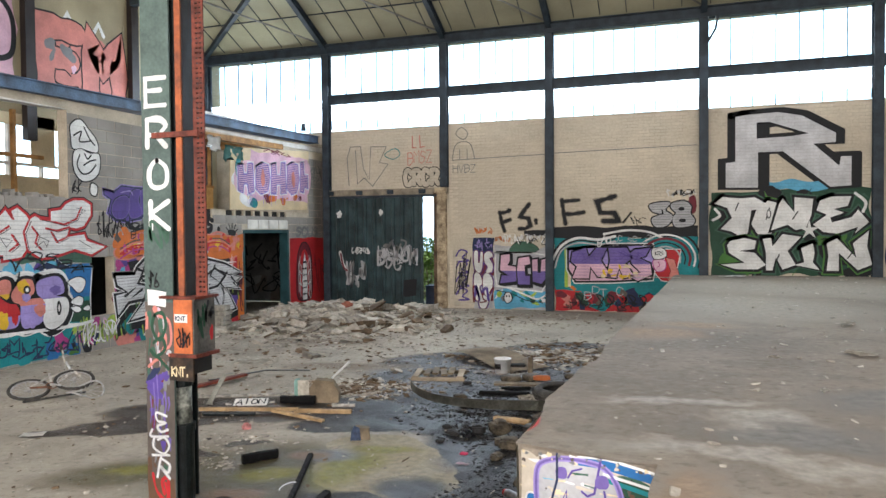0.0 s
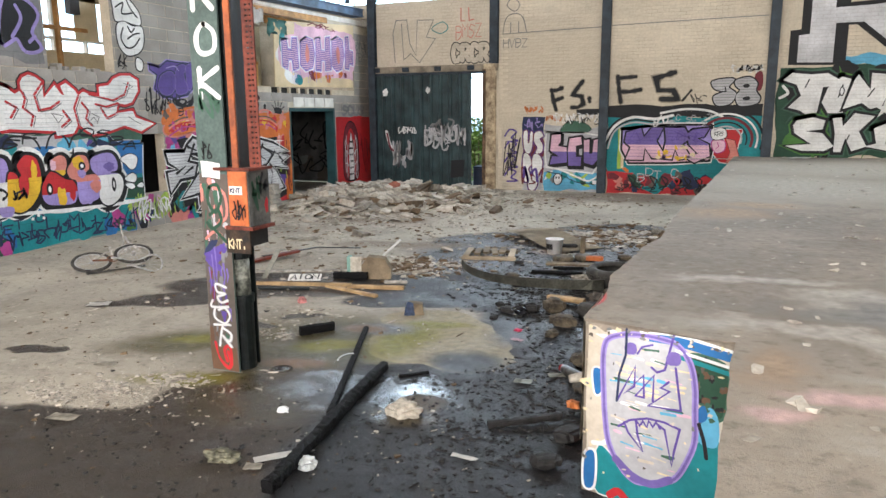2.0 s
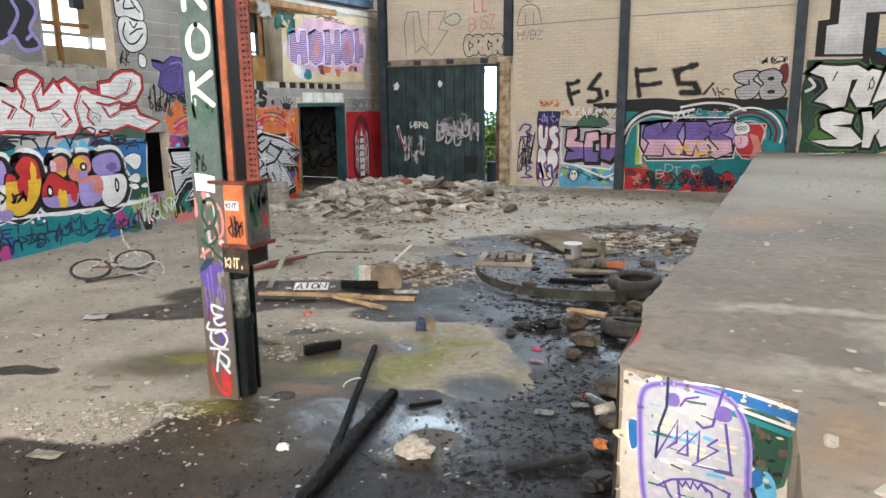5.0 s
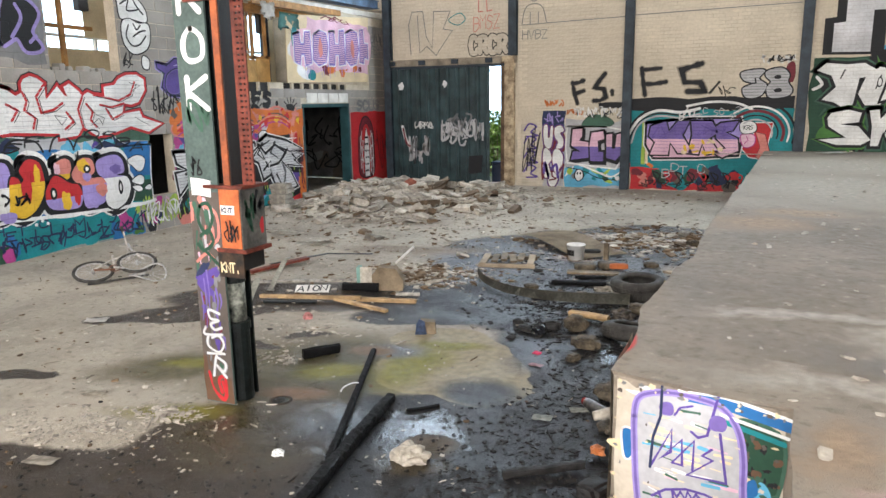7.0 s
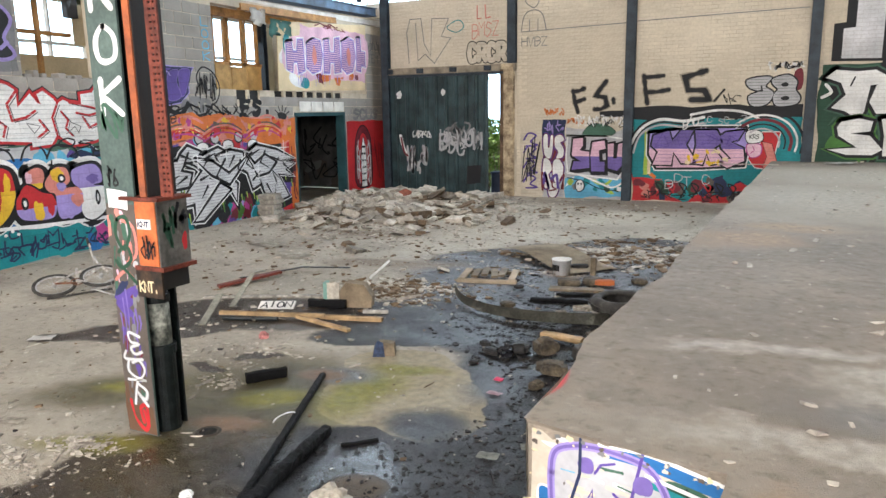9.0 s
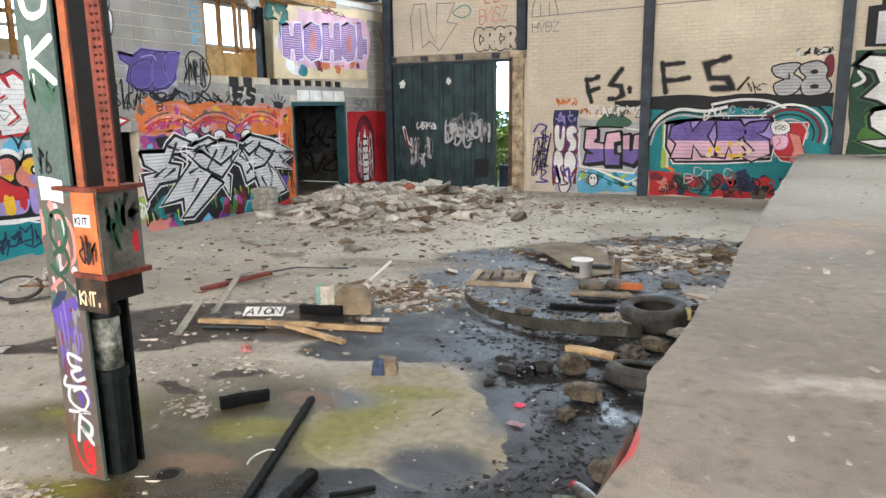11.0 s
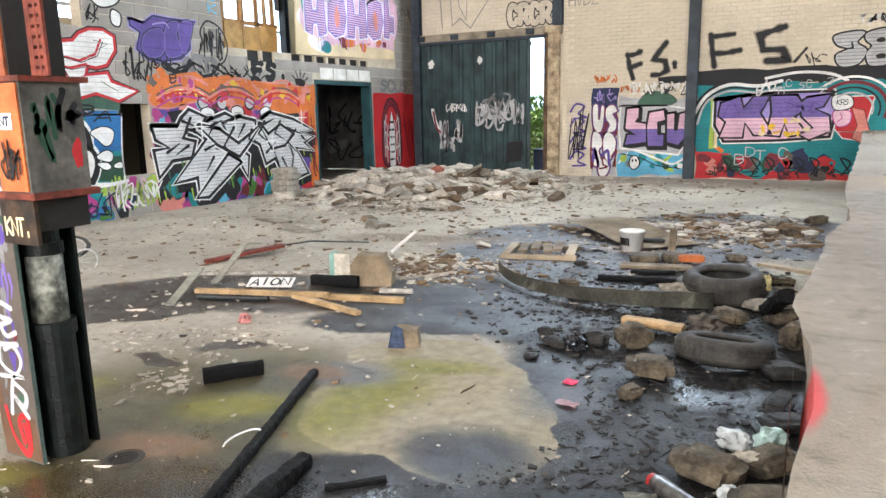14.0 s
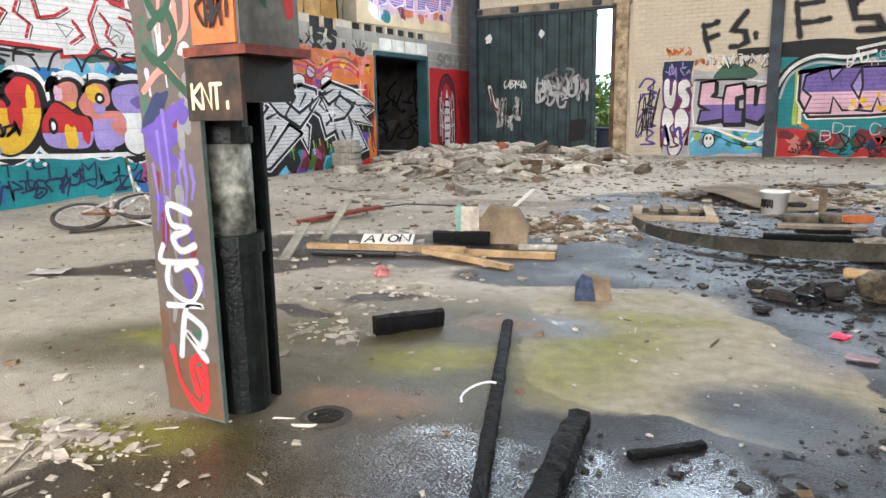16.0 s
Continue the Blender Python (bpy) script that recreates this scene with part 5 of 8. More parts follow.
g.ribbon([(-2.85, 3.9), (-1.0, 3.93), (0.45, 3.95)], 0.02, "grey", 0, True)
g.done(wall_far, "dark horizontal crack lines", "crack")

# gate paint
g = Paint("own")
GATE_M = Matrix.Translation((0, FAR - 0.107, 0))
g.letters("BSCOM", -7.6, 1.12, -6.45, 1.5, 0.06, [("silver", 0, 0)], jitter=0.12, seed=9, jag=0.8, smooth_all=True)
g.scrawl(-7.6, 1.1, -6.45, 1.62, 14, 0.035, "silver", 1, 61)
g.scrawl(-7.4, 1.3, -6.8, 1.8, 5, 0.05, "grey", 0.4, 64)
g.ribbon([(-8.7, 1.45), (-8.55, 1.0), (-8.2, 0.75)], 0.08, "white", 0, True)
g.scrawl(-8.5, 0.5, -7.95, 1.2, 6, 0.06, "silver", 1, 62)
g.scrawl(-8.35, 1.4, -7.85, 1.58, 6, 0.025, "white", 1, 63)
g.ribbon([(-8.68, 1.4), (-8.6, 1.05), (-8.5, 0.95)], 0.05, "maroon", 2, True)
g.oval(-8.72, 2.48, 0.09, 0.1, "white", 0, 0.8)
g.oval(-7.48, 2.5, 0.05, 0.07, "white", 0, 0.8)
g.field(-6.85, 0.3, -6.5, 0.75, "black", 0, 0.05)
g.done(gate, "smeared white paint lettering", m=GATE_M)

# left wall -------------------------------------------------------------
g = Paint("left")                                   # white letters with red edge
BX = (5, 1.6, 10, 2.6)
g.field(3.5, 1.62, 7.2, 2.2, "white", 0, 0.08, 3)
SENT = "38,75 41,70 43,63 45,68 45,79 46,86 48,90 50,87 52,80 52,58 56,77 58,64 59,62 58,76 60,81 63,70 64,63 66,69 68,65 72,63 72,77 76,80 78,90 81,96 85,97 88,90 88,73 85,54 82,50 79,52 78,36 85,40 86,29 94,18 88,6 81,16 75,8 68,3 63,19 61,6 55,3 55,10 39,15"
g.shape(SENT, BX, None, 1.2, "black", 0.12)
pts = g.shape(SENT, BX, "white", 3, "red", 0.085)
g.shape("20,62 26,88 31,66 35,74 40,66 40,14 30,8 24,18 16,6", BX, "white", 3.2, "red", 0.085)
for q in ("45,68 46,56 45,44 48,33 47,19", "52,80 49,62 50,40 54,44 57,53", "64,63 62,44 63,19", "65,52 67,40 66,28 68,17", "68,65 77,56 82,66 84,85", "72,44 74,28 78,36", "40,52 43,44 41,30", "58,40 60,26 57,16", "79,52 74,46 70,50"):
    g.line(q, BX, 0.035, "red", 4)
    g.line(" ".join("%g,%g" % (float(p.split(",")[0]) + 0.7, float(p.split(",")[1]) - 2) for p in q.split()), BX, 0.012, "black", 4.8)
for q in ("54,36 56,22 58,32 54,36", "66,20 69,30 70,22", "82,84 86,80 83,72", "83,30 86,22 88,18", "68,36 71,30 70,20"):
    g.line(q, BX, 0.014, "grey", 5.2)
g.hatch(pts, 0.065, 0.007, "silver", 4.4)
g.done(wall_left, "white wild letters with red outline")
g = Paint("left")                                   # round colourful letters
BX = (5, 0, 10, 1.7)
g.field(3.5, 0.02, 9.0, 0.6, "teal", 0, 0.05, 4)
g.field(3.5, 0.56, 9.38, 1.5, "blue", 0.4, 0.04, 5)
g.patches(5.0, 1.2, 9.0, 1.46, 14, ["teal", "sky", "navy", "purple", "teal"], 0.2, 0.7, 15)
g.field(3.5, 1.52, 9.4, 1.68, "dimgreen", 0.5, 0.04, 6)
g.field(5.2, 1.44, 8.3, 1.62, "silver", 1, 0.05, 31)
for k, (u, r) in enumerate(((6.0, 0.3), (6.6, 0.22), (7.15, 0.3), (7.75, 0.2), (8.2, 0.26))):
    g.ribbon([(u - r, 1.46), (u - 0.6 * r, 1.62), (u, 1.64 + 0.03 * (k % 2)), (u + 0.7 * r, 1.6), (u + r, 1.46)], 0.03, "black", 2.2, True)
g.letters("PSSF NOSBA", 6.2, 1.48, 9.3, 1.6, 0.026, [("black", 0, 2.8)], jitter=0.2, smooth_all=True, shear=0.4)
g.shape("66,86 70,92 74,88 73,97 76,90 80,85 76,84 70,82", BX, "navy", 2, "white", 0.02)
g.shape("77,85 88,85 87,57 87,30 78,32 78,59", BX, "blue", 2, "white", 0.045, c2="teal", split=0.56)
g.shape("80,52 87,52 87,31 79,33", BX, "darkgreen", 2.6)
for form in ("78,72 82,76 85,72 84,63 82,61 80,66", "79,52 82,57 84,54 83,48", "79,47 82,47 83,43 81,42", "84,44 86,47 87,44 86,42"):
    g.shape(form, BX, "white", 5, "black", 0.03, smooth=True)
JO = (("42,77 44,81 47,78 48,69 48,56 46,44 43,36 40,34 37,39 37,45 38,66 40,67 41,62 41,54 43,50 43,60 41,71", "red", "yellow", 0.62),
      ("52,75 55,79 57,76 57,67 56,62 53,60 52,66", "salmon", "yellow", 0.66), ("49,58 51,65 53,64 56,58 59,55 60,46 59,37 56,35 50,37 48,43 48,52", "red", "violet", 0.46),
      ("59,73 61,78 64,77 65,72 65,65 63,60 68,59 69,50 68,38 64,34 61,34 60,43 60,55 58,58 57,65", "salmon", "violet", 0.54), ("66,74 70,78 74,78 76,71 76,62 73,60 77,57 78,47 76,35 72,29 69,32 68,40 69,52 68,58 66,64", "violet", "white", 0.58))
for form, a, b, cutv in (("28,74 34,80 38,76 38,48 35,36 29,38 27,52", "violet", "white", 0.6),) + JO:
    g.shape(form, BX, None, 4.0, "white", 0.24, smooth=True)
for form, a, b, cutv in (("28,74 34,80 38,76 38,48 35,36 29,38 27,52", "violet", "white", 0.6),) + JO:
    g.shape(form, BX, None, 5.0, "black", 0.15, smooth=True, shift=(0.015, -0.025))
for k, (form, a, b, cutv) in enumerate((("28,74 34,80 38,76 38,48 35,36 29,38 27,52", "violet", "white", 0.6),) + JO):
    g.shape(form, BX, a, 7 + 0.9 * k, "black", 0.055, smooth=True, c2=b, split=cutv)
for u, v, ru, rv, c in ((7.12, 0.98, 0.09, 0.16, "red"), (7.3, 1.15, 0.06, 0.12, "yellow"), (7.72, 0.72, 0.09, 0.14, "yellow"), (7.9, 0.8, 0.06, 0.16, "red"), (8.05, 1.22, 0.1, 0.1, "yellow"), (8.2, 0.72, 0.1, 0.14, "violet"),
                        (8.35, 0.84, 0.09, 0.1, "salmon"), (8.1, 1.05, 0.07, 0.07, "violet"), (7.62, 1.2, 0.06, 0.08, "pink"), (6.8, 0.62, 0.12, 0.08, "violet"), (8.65, 1.12, 0.1, 0.07, "lilac")):
    g.oval(u, v, ru, rv, c, 13, 0.5, u)
for u, v, ru, rv in ((7.52, 0.86, 0.04, 0.08), (8.12, 1.16, 0.05, 0.05), (8.7, 0.82, 0.03, 0.1)):
    g.oval(u, v, ru + 0.015, rv + 0.015, "black", 14, 0.1)
    g.oval(u, v, ru * 0.6, rv * 0.6, "white", 14.9, 0.1)
g.scrawl(6.75, 0.75, 7.1, 0.95, 3, 0.03, "black", 14, 17)
g.line("20,30 36,33 45,32 59,30 79,29 88,31", BX, 0.05, "white", 5.6, True)
for u, v in ((7.2, 0.46), (7.3, 0.5), (7.38, 0.45), (8.0, 0.5), (7.6, 1.42), (7.66, 1.38), (8.4, 1.4), (8.46, 1.44)):
    g.oval(u, v, 0.025, 0.022, "white", 6, 0)
g.letters("GHETTO", 6.4, 0.3, 7.4, 0.42, 0.022, [("navy", 0, 3.6)], jitter=0.15)
g.letters("SLUM 23", 7.2, 0.2, 8.6, 0.38, 0.028, [("navy", 0, 3.6)], jitter=0.15)
g.scrawl(6.3, 0.06, 9.3, 0.4, 22, 0.025, "navy", 3.2, 19)
g.patches(6.3, 0.06, 9.0, 0.35, 18, ["blue", "darkgreen", "magenta", "blue", "teal", "black"], 0.15, 1, 20)
g.patches(9.0, 0.06, 9.95, 0.55, 22, ["black", "darkgreen", "lime", "magenta", "grime", "green", "pink", "navy"], 0.09, 1.4, 29)
g.scrawl(9.1, 0.12, 9.95, 0.6, 14, 0.025, "lime", 3.2, 22)
g.scrawl(9.2, 0.1, 10.0, 0.5, 9, 0.025, "white", 3.9, 24)
g.done(wall_left, "round colourful letters on a blue and teal ground")
g = Paint("left")                                   # orange band and silver wildstyle
g.field(9.95, 0.02, 13.75, 1.75, "magenta", 0, 0.04, 7)
g.patches(10.0, 0.06, 13.6, 0.6, 60, ["purple", "teal", "red", "sky", "salmon", "green", "blue", "magenta"], 0.2, 0.5, 25)
g.patches(10.0, 1.1, 13.7, 1.7, 60, ["red", "purple", "magenta", "navy", "magenta", "sky", "black", "salmon", "maroon"], 0.13, 0.5, 26)
g.patches(10.0, 0.1, 13.7, 1.3, 40, ["navy", "black", "purple", "maroon", "teal", "black"], 0.22, 1.5, 36)
g.field(9.95, 1.7, 13.8, 1.98, "orange", 1.4, 0.1, 8)
g.patches(10.0, 1.72, 13.7, 2.0, 22, ["orange", "salmon", "red", "orange", "grime"], 0.12, 1.5, 46)
g.field(13.2, 0.9, 13.78, 1.9, "red", 1.2, 0.05, 9)
for i, cu in enumerate((10.7, 11.8, 12.9)):
    for j, c in enumerate(("salmon", "orange", "cream", "maroon")):
        r = 0.5 - j * 0.1
        g.ribbon([(cu + r * math.cos(a), 1.62 + 0.8 * r * math.sin(a)) for a in (0.2, 0.8, 1.57, 2.3, 2.9)], 0.05, c, 1.8, True)
for cu in (10.95, 11.35, 12.0, 12.45):
    g.oval(cu, 1.62, 0.13, 0.12, "black", 2, 0.1)
    g.oval(cu, 1.62, 0.1, 0.09, "silver", 2.4, 0.1)
g.field(10.3, 0.4, 13.4, 1.45, "black", 1.9, 0.1, 33)
BX = (9.8, 0, 14, 2.1)
g.shape("4,83 15,91 30,90 48,93 69,93 94,88 94,74 75,68 47,76 26,79 11,74 4,76", BX, "orange", 2.2, "salmon", 0.06, smooth=True)
g.patches(10.0, 1.6, 13.7, 1.95, 60, ["orange", "red", "salmon", "red", "magenta", "orange", "yellow", "salmon"], 0.08, 2.5, 91)
for dv, c in ((0.02, "red"), (0.07, "salmon"), (-0.06, "magenta"), (0.11, "grime")):
    for cu in (10.6, 11.6, 12.8):
        g.ribbon([(cu - 0.55, 1.62 + dv), (cu - 0.2, 1.76 + dv), (cu + 0.2, 1.76 + dv), (cu + 0.5, 1.64 + dv)], 0.03, c, 3.2, True)
for u, v in ((11.02, 1.44), (11.69, 1.46), (12.4, 1.44)):
    g.oval(u, v, 0.17, 0.13, "black", 3.2, 0.1)
    g.oval(u, v + 0.01, 0.14, 0.10, "white", 4.0, 0.1)
    g.hatch([(u - 0.12, v - 0.06), (u + 0.12, v - 0.06), (u + 0.1, v + 0.02), (u - 0.1, v + 0.02)], 0.03, 0.01, "grey", 5)
WILD = ("3,60 14,59 16,65 20,71 27,66 23,58 18,59 15,51 21,48 19,38 10,37 4,26 3,43 10,45 4,52", "22,57 31,64 38,68 43,64 38,51 31,42 38,39 22,8 22,23 11,20 28,50", "37,61 46,65 54,62 55,55 48,50 46,38 49,34 48,19 44,33 37,26 41,46",
        "54,58 64,68 79,62 92,53 82,52 92,47 85,42 91,35 79,39 87,15 72,9 66,32 60,28 57,44 51,50", "64,49 72,51 77,31 74,8 68,26", "38,36 44,30 26,7 21,7 30,22", "24,60 34,56 44,44 52,52 58,60 50,46 44,36 33,46", "57,60 62,50 70,58 78,50 72,42 64,40")
for k, form in enumerate(WILD):                     # green and black depth below the letters
    for dv in (0.14, 0.09, 0.05):
        g.shape(form, BX, "black", 4.2 + 0.1 * k, "black", 0.13, shift=(0.05, -dv))
rs = random.Random(44)
for k in range(46):
    u, v = rs.uniform(10.0, 13.6), rs.uniform(0.2, 0.8)
    g.ribbon([(u, v), (u + 0.02, v - rs.uniform(0.08, 0.16))], 0.035, rs.choice(("green", "lime", "dimgreen")), 5.4, taper=0.6)
for k, form in enumerate(WILD):
    pts = g.shape(form, BX, "chrome", 7.4 + 0.7 * k, "black", 0.11, "white", 0.16)
    g.hatch(pts, 0.055, 0.008, "grey", 7.9 + 0.7 * k)
for a, _ in (("16,64 22,60", 0), ("30,60 36,64", 0), ("60,60 66,64", 0), ("74,56 84,50", 0), ("26,42 32,46", 0), ("60,36 66,44", 0), ("8,42 14,48", 0), ("20,66 17,56 24,50", 0), ("32,62 28,52", 0), ("42,58 36,44 40,36", 0), ("48,60 44,50", 0), ("60,62 56,52 62,44", 0), ("70,62 66,52 72,46", 0), ("80,54 74,44 80,34", 0), ("30,36 26,26", 0), ("70,30 74,18", 0), ("18,46 12,40", 0), ("52,56 50,48 54,44", 0), ("84,48 88,42", 0)):
    g.line(a, BX, 0.055, "black", 14, taper=0.3)
for u, v in ((10.85, 1.25), (11.6, 1.3), (12.5, 0.95), (13.35, 1.35)):
    g.ribbon([(u - 0.16, v), (u + 0.16, v)], 0.03, "white", 16.0, taper=0.3)
    g.ribbon([(u, v - 0.16), (u, v + 0.16)], 0.03, "white", 16.8, taper=0.3)
g.patches(10.2, 0.05, 13.5, 0.3, 12, ["sky", "teal", "violet", "magenta", "navy", "green"], 0.16, 2.6, 28)
g.done(wall_left, "silver wildstyle letters on an orange and magenta ground")
g = Paint("left")
BX = (9.5, 1.9, 12.2, 3.3)
g.shape("8,62 16,59 23,68 34,67 52,68 47,56 47,39 40,28 27,24 18,25 14,30 11,34 14,51 8,57", BX, "purple", 2, "navy", 0.05, "violet", 0.09)
for form in ("22,55 28,55 30,43 26,29 18,27 14,35 16,48", "32,62 40,65 38,51 41,33 31,28 29,43", "41,65 50,66 46,42 42,33 40,48"):
    g.shape(form, BX, "purple", 4, "navy", 0.05, smooth=True)
    g.shape(form, BX, None, 4.8, "lilac", 0.014, smooth=True)
g.line("22,60 30,63 33,58", BX, 0.02, "violet", 5, True)
g.done(wall_left, "purple bubble letters on grey block")
g = Paint("left")
g.shape("56,59 62,71 72,64 77,46 73,27 62,21 54,33 57,47", (9.5, 1.9, 12.2, 3.3), None, 1, "black", 0.03, smooth=True)
g.scrawl(11.0, 2.3, 11.5, 2.8, 8, 0.025, "black", 2, 73)
g.ribbon([(10.2, 2.3), (10.35, 2.12), (10.6, 2.08), (10.75, 2.25)], 0.08, "black", 0.4, True)
g.letters("NOSUBA", 9.75, 2.12, 10.6, 2.26, 0.022, [("black", 0, 2)], jitter=0.25, smooth_all=True)
g.oval(9.9, 2.55, 0.12, 0.13, "silver", 0, 0.2)
g.scrawl(9.55, 1.95, 10.15, 2.4, 7, 0.025, "black", 1, 71)
g.letters("GTR", 10.6, 2.08, 11.3, 2.3, 0.09, [("grey", 0, 0.5)], jitter=0.05)
g.letters("FS.", 12.1, 2.04, 13.1, 2.3, 0.1, [("black", 0, 0.5)], jag=0.7, gap=0.35)
for u in (11.1, 11.6, 12.2, 13.4):
    g.oval(u, 1.98, 0.15, 0.1, "black", 0, 0.5, u)
    for k3 in range(5):
        a = 0.5 + k3 * 0.5
        g.ribbon([(u + 0.16 * math.cos(a), 1.98 + 0.13 * math.sin(a)), (u + 0.27 * math.cos(a), 1.98 + 0.24 * math.sin(a))], 0.025, "black", 1)
g.scrawl(10.2, 2.02, 12.0, 2.25, 9, 0.03, "black", 1, 72)
g.done(wall_left, "black and grey scrawls on grey block")
g = Paint("left")                                   # white loops beside the broken window
BX = (9, 2.6, 10, 4.0)
for form in ("3,86 22,94 41,83 57,71 58,58 40,58 23,60 6,59 3,73", "9,55 23,59 40,55 61,55 62,38 51,26 27,21 11,29 6,42", "45,19 56,15 53,5 43,6 41,13"):
    g.shape(form, BX, "white", 2, "black", 0.045, smooth=True)
for q in ("8,74 24,80 20,68 42,70", "30,86 40,74 52,66", "20,52 14,40 24,30 40,32 54,42", "28,40 42,46 54,48", "30,54 36,48 44,53"):
    g.line(q, BX, 0.028, "black", 3, True)
g.scrawl(9.05, 2.65, 9.2, 2.95, 2, 0.02, "black", 1, 81)
g.done(wall_left, "white rounded figure with black outline")
g = Paint("left")
for i, ch in enumerate("LOOK"):
    g.letters(ch, 11.2, 3.62 - i * 0.2, 11.4, 3.76 - i * 0.2, 0.025, [("sky", 0, 0)])
g.letters("SCUS", 16.2, 1.9, 17.4, 2.12, 0.07, [("grey", 0, 0)], jag=0.5)
g.letters("TEM", 17.0, 3.3, 17.5, 3.5, 0.03, [("grey", 0, 0)])
g.scrawl(16.98, 3.5, 17.6, 4.0, 7, 0.03, "grey", 0, 83)
g.done(wall_left, "thin teal and grey lettering on grey block")
g = Paint("left")
g.field(6.0, 2.72, 7.7, 3.55, "grey", 0, 0.06, 12)
for form in ("10,20 20,80 34,84 30,50 40,46 44,88 58,80 50,14 36,18 22,10", "60,20 66,86 84,90 96,70 88,40 96,16 82,10 74,30"):
    g.shape(form, (6.1, 2.75, 7.7, 3.6), "black", 2, "violet", 0.1, smooth=True)
for q in ("16,30 26,60 20,74", "44,30 50,60 46,76", "70,30 80,60 76,80", "86,24 92,34"):
    g.line(q, (6.1, 2.75, 7.7, 3.6), 0.05, "violet", 3, True)
g.done(wall_left, "violet and black letters")
g = Paint("left")                                   # red panel with a dark figure
g.field(15.88, 0.02, 17.85, 1.86, "red", 0, 0.02, 14)
BX = (16.2, 0.1, 17.05, 1.75)
g.shape("10,10 4,50 12,80 35,96 65,96 90,80 96,50 90,10", BX, "maroon", 1, "black", 0.07, smooth=True)
g.shape("22,14 18,50 26,76 50,88 74,76 82,50 78,14", BX, "red", 2, "black", 0.03, smooth=True)
g.shape("36,6 36,52 44,72 50,82 56,72 64,52 64,6", BX, "white", 4, "black", 0.05)
for q in ("24,12 22,40 30,62", "76,12 78,40 70,62", "14,20 12,50 22,76", "86,20 88,50 78,76"):
    g.line(q, BX, 0.04, "silver", 4, True)
for q in ("30,30 14,34", "70,30 86,34", "30,48 16,54", "70,48 84,54"):
    g.line(q, BX, 0.03, "white", 4.6)
for i in range(6):
    g.ribbon([(16.54, 0.35 + i * 0.17), (16.7, 0.35 + i * 0.17)], 0.05, "black", 4)
g.scrawl(16.3, 0.2, 16.95, 1.3, 5, 0.02, "white", 4.5, 85)
g.scrawl(17.1, 0.3, 17.7, 1.4, 5, 0.03, "maroon", 1, 86)
g.done(wall_left, "black and white machine figure on a red field")
g = Paint("left")
g.field(13.58, 0.05, 13.8, 1.6, "orange", 3, 0.03, 15)
g.scrawl(13.6, 0.2, 13.8, 1.5, 3, 0.03, "maroon", 4, 87)
g.done(wall_left, "orange stripe beside the doorway")

# painted board in the upper opening
pb = thing("painted_board", "cream board with violet bubble lettering fixed over the opening", "board", (LEFT + 0.03, 13.32, 2.52))
bm = bmesh.new()
vs = [bm.verts.new(v) for v in ((0, 0, 0), (0, 3.46, 0.08), (0, 3.58, 1.66), (0, 0.05, 1.4), (-0.02, 0, 0), (-0.02, 3.46, 0.08), (-0.02, 3.58, 1.66), (-0.02, 0.05, 1.4))]
for f in ((0, 1, 2, 3), (7, 6, 5, 4), (0, 4, 5, 1), (1, 5, 6, 2), (2, 6, 7, 3), (3, 7, 4, 0)):
    bm.faces.new([vs[i] for i in f])
part("sheet", bm, mat("cream_board", (0.72, 0.58, 0.36), 0.7, var=0.18, scale=1.5), pb)
g = Paint("own")
g.field(0.8, 0.28, 3.45, 1.42, "pink", 0, 0.05, 3)
BX = (-0.02, -0.02, 3.68, 1.68)
g.shape("10,64 41,74 94,85 96,32 69,23 35,20 7,28", BX, "pink", 1.6, smooth=True)
for form in ("9,60 14,63 15,50 19,50 20,65 25,66 26,28 20,24 19,38 15,37 14,25 9,28", "29,62 36,69 43,67 45,50 42,30 34,25 28,32", "47,69 52,71 53,54 58,54 59,73 64,75 65,30 58,28 58,42 53,42 52,27 46,27", "67,70 74,77 81,74 83,52 79,32 72,28 66,36", "85,78 89,80 90,60 95,60 95,40 90,42 89,33 84,34"):
    pts = g.shape(form, BX, "lilac", 6, "violet", 0.05, "white", 0.10)
    g.hatch(pts, 0.045, 0.02, "pink", 6.8)
for u, v in ((1.33, 0.8), (2.75, 0.85)):
    g.oval(u, v, 0.09, 0.2, "salmon", 8, 0.3, u)
g.line("38,86 44,90 50,87 54,91 60,88", BX, 0.03, "maroon", 5)
g.drips(0.6, 3.3, 0.38, 16, 0.02, "violet", 5, 12)
g.patches(1.3, 0.2, 3.3, 0.4, 9, ["orange", "violet", "yellow", "maroon"], 0.14, 1, 9)
g.patches(0.1, 0.1, 1.0, 1.1, 5, ["white", "cream", "white"], 0.3, 0.4, 10)
g.oval(0.95, 0.18, 0.16, 0.12, "teal", 3, 0.4)
g.oval(0.35, 0.95, 0.12, 0.2, "teal", 3, 0.4)
g.scrawl(1.6, 1.4, 2.6, 1.5, 6, 0.02, "maroon", 3, 11)
g.done(pb, "violet bubble letters with pink edge", m=Matrix(((0, -1, 0, 0.0), (1, 0, 0, 0), (0, 0, 1, 0), (0, 0, 0, 1))))

